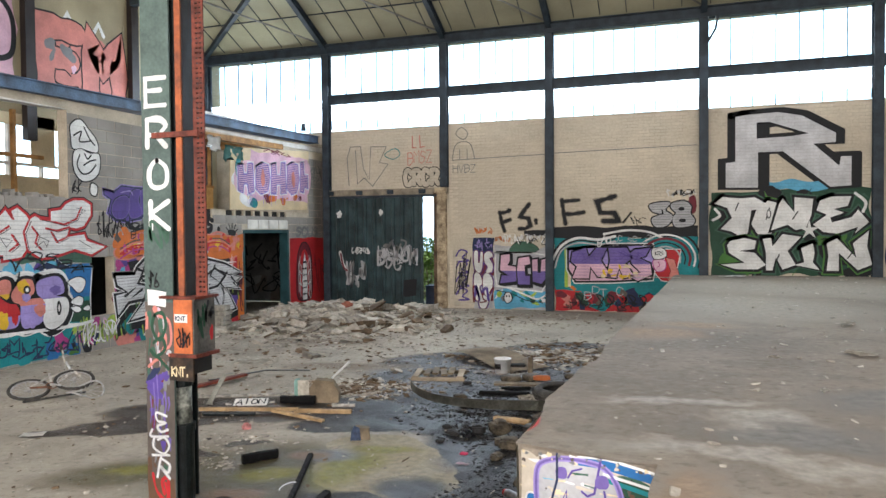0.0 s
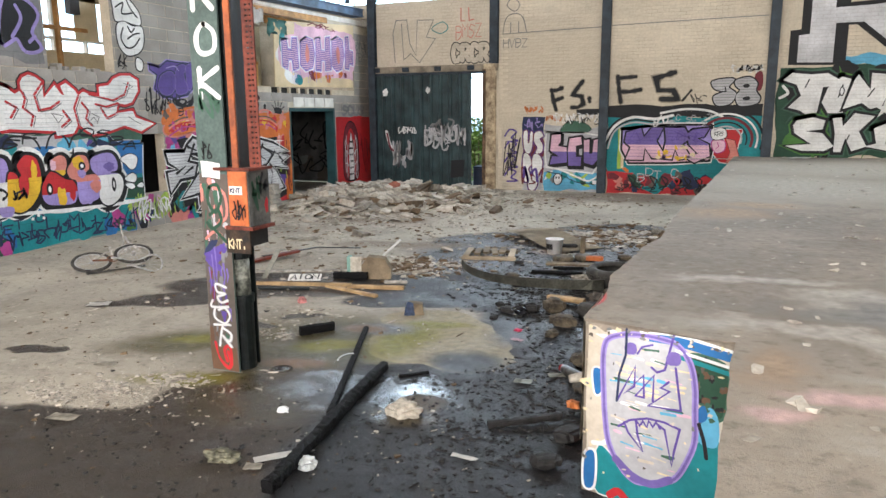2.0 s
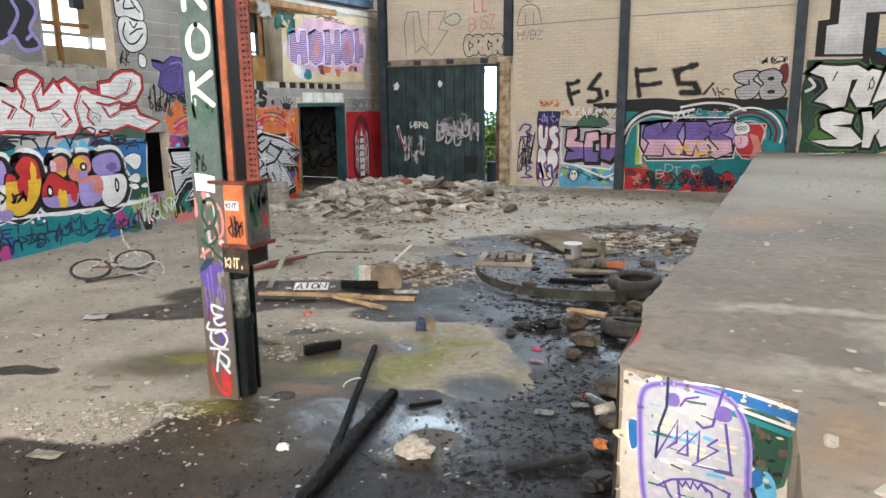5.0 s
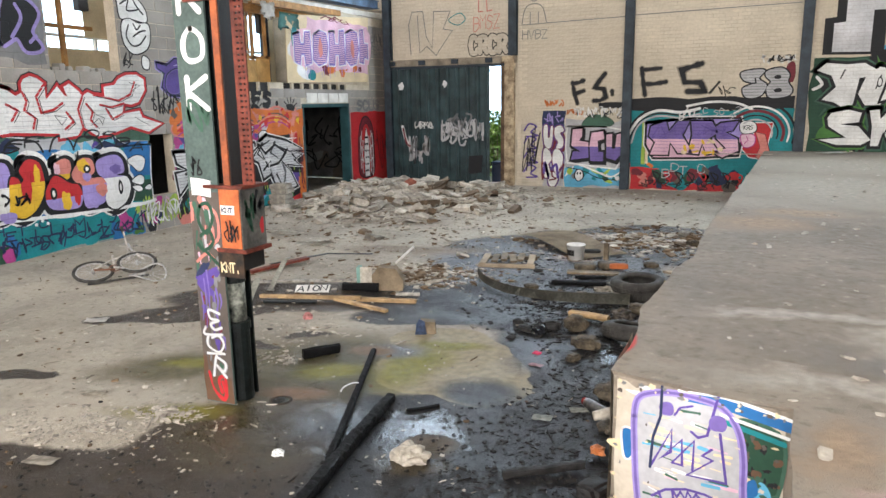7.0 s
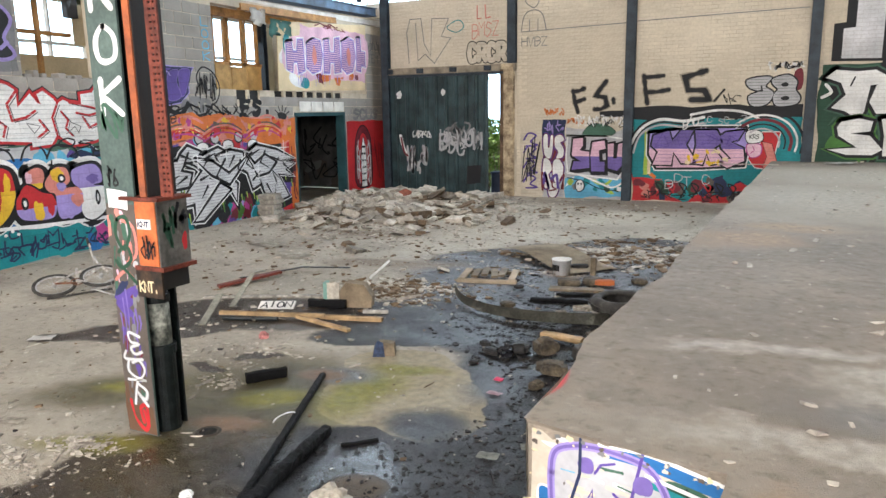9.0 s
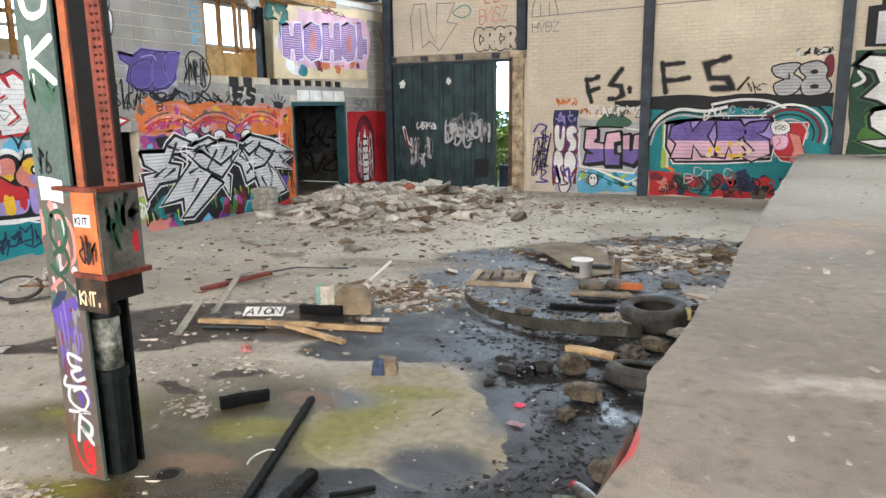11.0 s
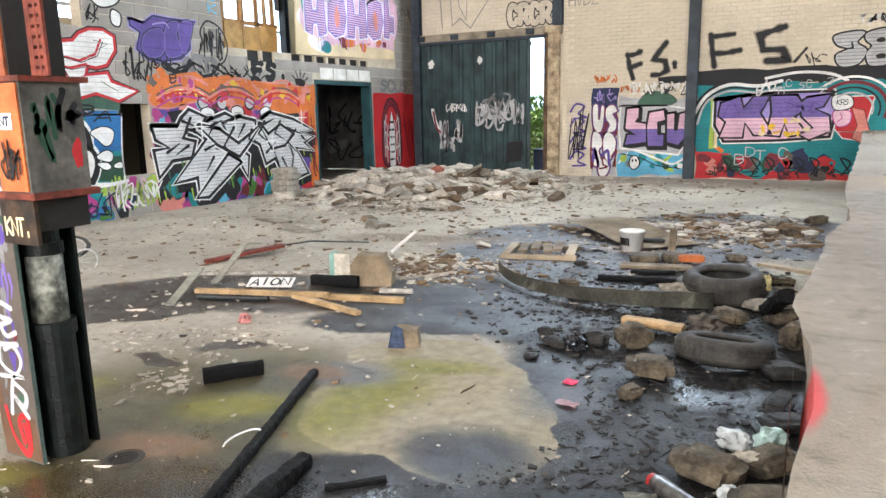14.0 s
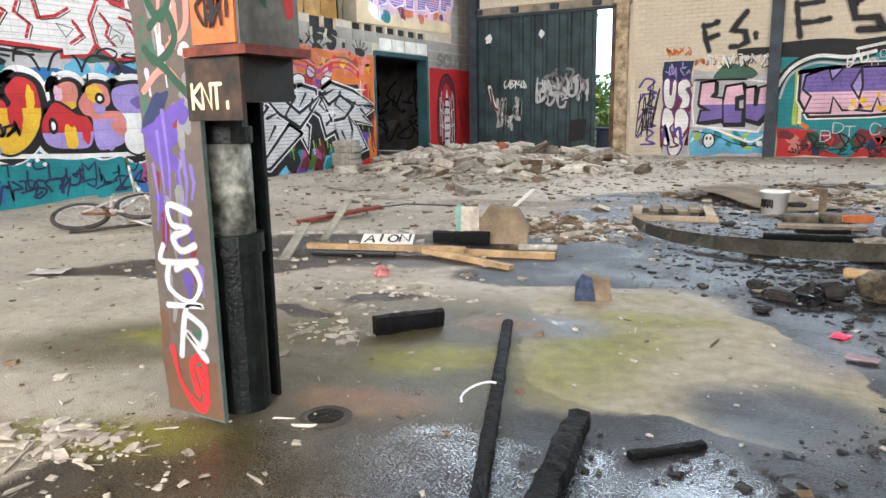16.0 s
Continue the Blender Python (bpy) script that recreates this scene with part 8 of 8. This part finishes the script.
wheel((0, 0.06, 0), bike, 0.27)
wheel((0.62, 0.12, 0.05), bike, 0.27)
for nm, a, b, r, m3 in (("chain_stay", (0, 0.06, 0.03), (0.3, 0.02, 0.03), 0.016, RUSTY), ("seat_stay", (0, 0.06, 0.03), (0.3, 0.32, 0.03), 0.014, FRAME_GREY), ("seat_tube", (0.3, 0.02, 0.03), (0.3, 0.42, 0.03), 0.02, FRAME_GREY),
                        ("down_tube", (0.3, 0.02, 0.03), (0.62, 0.4, 0.04), 0.022, FRAME_GREY), ("top_tube", (0.3, 0.3, 0.03), (0.6, 0.46, 0.04), 0.02, FRAME_GREY), ("fork", (0.6, 0.5, 0.04), (0.72, 0.2, 0.06), 0.02, FRAME_GREY),
                        ("stem", (0.6, 0.48, 0.04), (0.55, 0.62, 0.1), 0.018, ALU), ("handlebar", (0.55, 0.62, -0.05), (0.5, 0.72, 0.28), 0.014, FRAME_GREY), ("grip", (0.5, 0.72, 0.24), (0.48, 0.75, 0.36), 0.02, RUBBER),
                        ("crank", (0.3, 0.02, 0.08), (0.42, -0.06, 0.08), 0.014, ALU), ("kickbar", (-0.1, -0.24, -0.02), (0.75, -0.17, -0.02), 0.016, RUBBER)):
    bm = bmesh.new()
    add_tube(bm, a, b, r, n=10)
    part(nm, bm, m3, bike, smooth=True)
bm = bmesh.new()
ring(bm, (0.3, 0.02, 0.05), 0.085, 0.008, n=24, k=5)
part("chainring", bm, RUSTY, bike)
bent = thing("bent_wheel", "buckled bicycle wheel without tyre lying on dusty floor", "wheel")
bent.matrix_world = Matrix(((right.x, upv.x, nrm.x, -6.92), (right.y, upv.y, nrm.y, 6.72), (right.z, upv.z, nrm.z, 0.08), (0, 0, 0, 1))) @ Matrix.Scale(0.85, 4)
bm = bmesh.new()
ring(bm, (0, 0, 0), 0.24, 0.013, k=6, bend=0.06, squash=0.75)
part("rim", bm, ALU, bent, smooth=True)
bm = bmesh.new()
for i in range(14):
    a = 2 * math.pi * i / 14
    add_tube(bm, (0.05 * math.cos(a), 0.04 * math.sin(a), 0), (0.235 * math.cos(a + 0.2), 0.176 * math.sin(a + 0.2), 0.06 * math.sin(2 * a + 0.4)), 0.003, n=4)
part("spokes", bm, ALU, bent)

# stack of blocks by the block wall
for i in range(5):
    stone("stacked_block", "pale grey concrete block in a stack by the wall", (-8.98 + 0.02 * math.sin(i * 3), 12.25 + 0.03 * math.cos(i * 2), 0.1 * i), (0.36, 0.42, 0.1), STONE_GREY, 300 + i, 4 * i, "block", "stack of blocks", round_=0.1)

# ---- rubble heap before the doorway ----
def heap(x, y):
    return 0.15 * math.exp(-((x + 8.25) / 1.1) ** 2 - ((y - 14.9) / 1.25) ** 2) + 0.14 * math.exp(-((x + 7.0) / 1.3) ** 2 - ((y - 15.6) / 1.0) ** 2) + 0.05 * math.exp(-((x + 6.8) / 1.6) ** 2 - ((y - 13.4) / 1.5) ** 2)


bm = bmesh.new()
nx, ny = 50, 50
gr = [[bm.verts.new((-9.45 + 5.2 * i / nx, 11.2 + 6.0 * j / ny, -0.03 + heap(-9.45 + 5.2 * i / nx, 11.2 + 6.0 * j / ny) * 0.9 + 0.03 * noise.noise((i * 0.4, j * 0.4, 2)))) for j in range(ny + 1)] for i in range(nx + 1)]
for i in range(nx):
    for j in range(ny):
        bm.faces.new((gr[i][j], gr[i + 1][j], gr[i + 1][j + 1], gr[i][j + 1]))
tagged(part("rubble_heap", bm, mat("rubble_dust", (0.47, 0.405, 0.315), 0.95, var=0.4, scale=6, fine=50, bump=0.8)), "dusty heap of mortar and rubble before the doorway", "rubble", kind="stuff")
rnd = random.Random(77)
bms = {k: bmesh.new() for k in ("pale", "grey", "brown")}
for i in range(1900):
    x, y = (rnd.gauss(-7.9, 1.0), rnd.gauss(14.7, 1.1)) if i < 1200 else (rnd.gauss(-6.6, 1.5), rnd.gauss(14.2, 1.6))
    if x < -9.35 or y > 17.0 or x > -3.4:
        continue
    s = (0.02 + 0.2 * rnd.random() ** 3.5) * (1.25 if i < 900 else 0.8)
    z = heap(x, y) * 0.9
    chunk(rnd, bms[rnd.choice(("pale", "pale", "pale", "grey", "brown"))], (x, y, z + s * 0.2), (s * rnd.uniform(0.9, 2.4), s * rnd.uniform(0.7, 1.3), s * rnd.uniform(0.15, 0.6)), rough=0.3)
for k, mm in (("pale", STONE_PALE), ("grey", mat("grey_rubble_bits", (0.38, 0.34, 0.28), 0.9, var=0.3, scale=7, island=0.4)), ("brown", mat("brown_rubble_bits", (0.24, 0.17, 0.11), 0.9, var=0.3, scale=7, island=0.5))):
    tagged(part("rubble_bits", bms[k], mm), f"{k} broken bits of masonry strewn over the heap", "rubble", kind="stuff")
for i in range(64):
    x, y = rnd.gauss(-8.1, 0.75), rnd.gauss(14.7, 0.85)
    x = max(-9.2, x)
    c = rnd.choice((STONE_GREY, STONE_PALE, STONE_PALE, STONE_GREY, BRICK_RED if i % 7 == 0 else STONE_GREY))
    stone("rubble_block", "red broken brick on the rubble heap" if c is BRICK_RED else "grey broken block on the rubble heap" if c is STONE_GREY else "pale broken block on the rubble heap",
          (x, y, heap(x, y) * 0.9 - 0.01), (rnd.uniform(0.12, 0.34), rnd.uniform(0.1, 0.24), rnd.uniform(0.05, 0.14)), c, 400 + i, rnd.uniform(0, 180), "block", "rubble heap", 0.15, (rnd.uniform(-0.4, 0.4), rnd.uniform(-0.4, 0.4)))
for i in range(14):
    x, y, a = rnd.uniform(-7.8, -5.4), rnd.uniform(13.6, 16.2), rnd.uniform(0, 3.1)
    l = rnd.uniform(0.4, 1.1)
    z = heap(x, y) + 0.03
    beam_thing("splintered_lath", "splintered weathered lath on the rubble heap", (x, y, z), (x + l * math.cos(a), y + l * math.sin(a), max(0.01, heap(x + l * math.cos(a), y + l * math.sin(a)) + 0.02)), 0.05, 0.018, rnd.choice((WOOD_OLD, BOARD_TAN, STONE_GREY)), "lath", group="laths on the heap")

# ---- fine litter over the floor ----
ZONES = [   # x, y, spread x, spread y, count, size, kinds
    (-3.9, 8.2, 0.45, 0.25, 260, 0.07, "pb"), (-1.6, 10.9, 0.8, 0.4, 420, 0.11, "ppb"), (-2.2, 10.6, 1.4, 1.0, 160, 0.05, "dp"), (-4.4, 5.5, 0.35, 0.12, 200, 0.024, "p"), (-4.0, 5.8, 0.3, 0.06, 120, 0.03, "p"), (-4.9, 9.2, 1.6, 1.2, 260, 0.05, "pb"),
    (-7.0, 10.5, 1.4, 1.6, 420, 0.055, "ppb"), (-5.2, 12.0, 1.6, 1.3, 420, 0.042, "ppb"), (-6.0, 7.0, 1.6, 1.6, 260, 0.035, "pb"), (-5.2, 4.6, 1.3, 1.0, 220, 0.03, "pb"),
    (-1.6, 5.4, 0.4, 0.9, 420, 0.018, "ddddp"), (-1.3, 7.4, 0.45, 0.9, 520, 0.03, "d"), (-1.9, 6.6, 0.6, 1.3, 900, 0.013, "dddddp"), (-2.3, 8.6, 0.8, 0.8, 300, 0.03, "d"), (-3.0, 3.3, 1.1, 0.5, 700, 0.012, "dddbp"), (-2.2, 3.6, 0.6, 0.4, 300, 0.012, "ddddp"), (-5.5, 5.5, 2.0, 1.6, 500, 0.016, "pb"),
    (-4.15, 3.6, 0.12, 0.06, 130, 0.035, "p"), (-3.85, 3.9, 0.12, 0.06, 130, 0.035, "p"), (-4.5, 3.35, 0.15, 0.06, 90, 0.03, "p"), (-4.5, 6.4, 0.7, 0.3, 160, 0.04, "pd"), (-3.6, 15.4, 1.5, 0.9, 300, 0.05, "pb"), (-1.0, 4.6, 0.14, 0.7, 220, 0.035, "d"),
    (-3.75, 5.05, 0.12, 0.08, 50, 0.04, "p"), (-2.3, 5.5, 0.45, 0.4, 30, 0.016, "p"), (-8.2, 8.5, 0.7, 1.2, 120, 0.03, "pb"), (-2.3, 4.7, 0.2, 0.16, 40, 0.012, "d"),
    (-1.35, 5.0, 0.35, 0.9, 1500, 0.02, "d"), (-1.5, 3.7, 0.4, 0.5, 900, 0.018, "d"), (-1.7, 7.2, 0.55, 0.7, 1300, 0.03, "d"), (-2.3, 8.0, 0.7, 0.6, 400, 0.026, "d"), (-2.6, 9.6, 1.0, 0.7, 320, 0.035, "ddp"), (-1.4, 11.3, 0.9, 0.5, 400, 0.09, "pbb"),
    (-5.0, 10.6, 2.2, 1.6, 900, 0.034, "ppb"), (-4.0, 13.2, 2.0, 1.2, 600, 0.034, "ppb"), (-6.5, 6.0, 1.6, 2.0, 700, 0.02, "pbd"), (-3.6, 4.15, 0.9, 0.25, 160, 0.018, "pd"), (-4.3, 3.45, 0.5, 0.1, 420, 0.016, "pp"), (-3.75, 3.85, 0.2, 0.14, 160, 0.02, "p"), (-4.0, 7.9, 0.5, 0.3, 260, 0.05, "pb"), (-3.0, 2.9, 1.0, 0.5, 500, 0.018, "dd"), (-4.8, 15.3, 1.2, 0.7, 420, 0.06, "ppb"), (-6.8, 12.2, 1.2, 0.6, 380, 0.06, "ppb"), (-3.9, 8.15, 0.4, 0.2, 200, 0.06, "pb")]
FL = {"p": bmesh.new(), "b": bmesh.new(), "d": bmesh.new(), "r": bmesh.new()}
rnd = random.Random(5)
for zx, zy, sx, sy, cnt, size, kinds in ZONES:
    for i in range(cnt):
        x, y = rnd.gauss(zx, sx), rnd.gauss(zy, sy)
        if x > -0.72 or x < -9.3 or y > 17.2:
            continue
        kind = rnd.choice(kinds)
        if kind == "d" and (((x + 2.45) / 0.8) ** 2 + ((y - 5.5) / 0.85) ** 2 < 1 or (x < -2.9 and y > 3.4 and rnd.random() < 0.85)):
            continue                                 # the pale silt stays clean of cinders
        s = size * (0.25 + 1.2 * rnd.random() ** 3)
        long_ = rnd.random() < 0.13
        chunk(rnd, FL[kind], (x, y, 0.004), (s * (2.8 if long_ else 1.1), s * (0.16 if long_ else 0.8), s * rnd.uniform(0.1, 0.5)), rough=0.4, spin=(rnd.uniform(-0.2, 0.2), rnd.uniform(-0.2, 0.2), rnd.uniform(0, 6.3)))
for k, mm, lb in (("p", STONE_PALE, "pale flakes of plaster and paper strewn over the floor"), ("b", mat("brown_litter", (0.25, 0.17, 0.10), 0.9, var=0.3, scale=9, island=0.5), "brown wood splinters strewn over the floor"),
                  ("d", STONE_BLACK, "black cinders strewn over the wet floor"), ("r", mat("red_litter", (0.35, 0.12, 0.08), 0.85, island=0.5), "red brick crumbs strewn over the floor")):
    tagged(part("litter", FL[k], mm), lb, "litter", kind="stuff")
bm = bmesh.new()
for i in range(420):
    x, y = rnd.uniform(-0.4, 4.2), rnd.uniform(2.0, 16.5)
    s = rnd.choice((0.012, 0.015, 0.02, 0.03, 0.045))
    chunk(rnd, bm, (x, y, PLAT + 0.003), (s * 1.3, s * 0.8, s * 0.3), rough=0.4)
tagged(part("litter", bm, STONE_PALE), "pale crumbs strewn over the platform", "litter", kind="stuff")

# ---- bushes outside the gateway ----
def bush(x, y, h, seed):
    e = thing("bush", "leafy green bush in sunlight outside the gateway", "bush", (x, y, -0.32), group="bushes outside")
    rnd = random.Random(seed)
    bm = bmesh.new()
    for i in range(7):
        a = rnd.uniform(0, 6.3)
        add_tube(bm, (0, 0, 0), (0.5 * math.cos(a), 0.5 * math.sin(a), h * rnd.uniform(0.6, 0.95)), 0.03, 0.008, n=6)
    part("stems", bm, WOOD_OLD, e)
    bm = bmesh.new()
    for i in range(1300):
        v = Vector((rnd.gauss(0, 0.45), rnd.gauss(0, 0.45), h * (0.15 + 0.85 * rnd.random() ** 0.8)))
        q = Euler((rnd.uniform(-1, 1), rnd.uniform(-1, 1), rnd.uniform(0, 6.3))).to_matrix()
        s = rnd.uniform(0.05, 0.1)
        vs = [bm.verts.new(v + q @ Vector(p)) for p in ((0, -s, 0), (s * 0.5, 0, 0.012), (0, s, 0), (-s * 0.5, 0, 0.012))]
        bm.faces.new(vs)
    part("leaves", bm, mat("sunlit_leaves", (0.22, 0.36, 0.06), 0.6, var=0.3, scale=2, island=0.5), e)
    return e


for i, (x, y, h) in enumerate(((-6.9, 19.6, 1.7), (-7.6, 20.6, 2.1), (-6.2, 20.2, 1.6), (-5.6, 21.2, 2.0), (-8.6, 22.0, 2.2), (-7.0, 22.4, 2.0))):
    bush(x, y, h, 500 + i)

# ---- single bricks and blocks of the two walls ----
def masonry(parent, near, one, many, name, cell, size, to_world, solid, is_near, proud):
    """Bricks in running bond: those nearest as parts, the rest joined."""
    (u0, u1, v0, v1), (cu, cv), (bu, bv) = near, cell, size
    shared, verts, faces, count = {}, [], [], 0
    rows = int((v1 - v0) / cv)
    for r in range(rows):
        z = v0 + r * cv + (cv - bv) / 2
        u = u0 - (cu / 2 if r % 2 else 0)
        while u < u1:
            for a, b in solid(max(u0, u), min(u1, u + bu), z, z + bv):
                if b - a < 0.03:
                    continue
                w = round(b - a, 2)
                c = 0.004
                pts = [(0, 0, 0), (w, 0, 0), (w, 0, bv), (0, 0, bv), (c, -proud, c), (w - c, -proud, c), (w - c, -proud, bv - c), (c, -proud, bv - c)]
                fs = [(4, 5, 6, 7), (0, 1, 5, 4), (1, 2, 6, 5), (2, 3, 7, 6), (3, 0, 4, 7)]
                if is_near(a, z) and count < 300:
                    if w not in shared:
                        me = bpy.data.meshes.new(name)
                        me.from_pydata([to_world(p[0], p[1], p[2], True) for p in pts], [], fs)
                        me.materials.append(one)
                        shared[w] = me
                    ob = new(name, shared[w])
                    ob.location = to_world(a, 0, z, False)
                    ob.parent = parent
                    count += 1
                else:
                    k = len(verts)
                    j = proud * (0.6 + 0.4 * random.random())
                    for p in pts:
                        q = to_world(p[0], p[1] if p[1] == 0 else -j, p[2], True)
                        o = to_world(a, 0, z, False)
                        verts.append((q[0] + o[0], q[1] + o[1], q[2] + o[2]))
                    faces += [tuple(k + i for i in f) for f in fs]
            u += cu
    me = bpy.data.meshes.new(name + "work")
    me.from_pydata(verts, [], faces)
    me.materials.append(many)
    ob = new(name + "work", me)
    ob.parent = parent
    tagged(ob, kind="stuff")


def far_solid(a, b, z0, z1):
    spans = [(a, b)]
    for x in POSTS:
        spans = [s for p, q in spans for s in ((p, min(q, x - 0.1)), (max(p, x + 0.1), q)) if s[1] - s[0] > 0.03]
    if z0 < 3.13:
        spans = [(max(p, -5.65), q) for p, q in spans if q > -5.65]
    return spans


def left_solid(a, b, z0, z1):
    spans = [(a, b)]
    for y0, y1, w0, w1 in OPEN:
        if z1 > w0 + 0.05 and z0 < w1 - 0.05:
            spans = [s for p, q in spans for s in ((p, min(q, y0)), (max(p, y1), q)) if s[1] - s[0] > 0.03]
    return spans


masonry(wall_far, (-8.98, 5.2, 0.0, 4.78), BRICK_ONE, BRICK_PAINT, "brick", (0.25, 0.075), (0.24, 0.065),
        lambda u, d, v, rel: (u, d, v) if rel else (u, FAR, v), far_solid, lambda u, z: -5.5 < u < -3.1 and 2.0 < z < 4.2, 0.0045)
masonry(wall_left, (5.0, FAR + 0.5, 0.0, 4.1), BLOCK_ONE, BLOCK_GREY, "block", (0.4, 0.2), (0.39, 0.19),
        lambda u, d, v, rel: (-d, u, v) if rel else (LEFT, u, v), left_solid, lambda u, z: u < 13.5, 0.007)
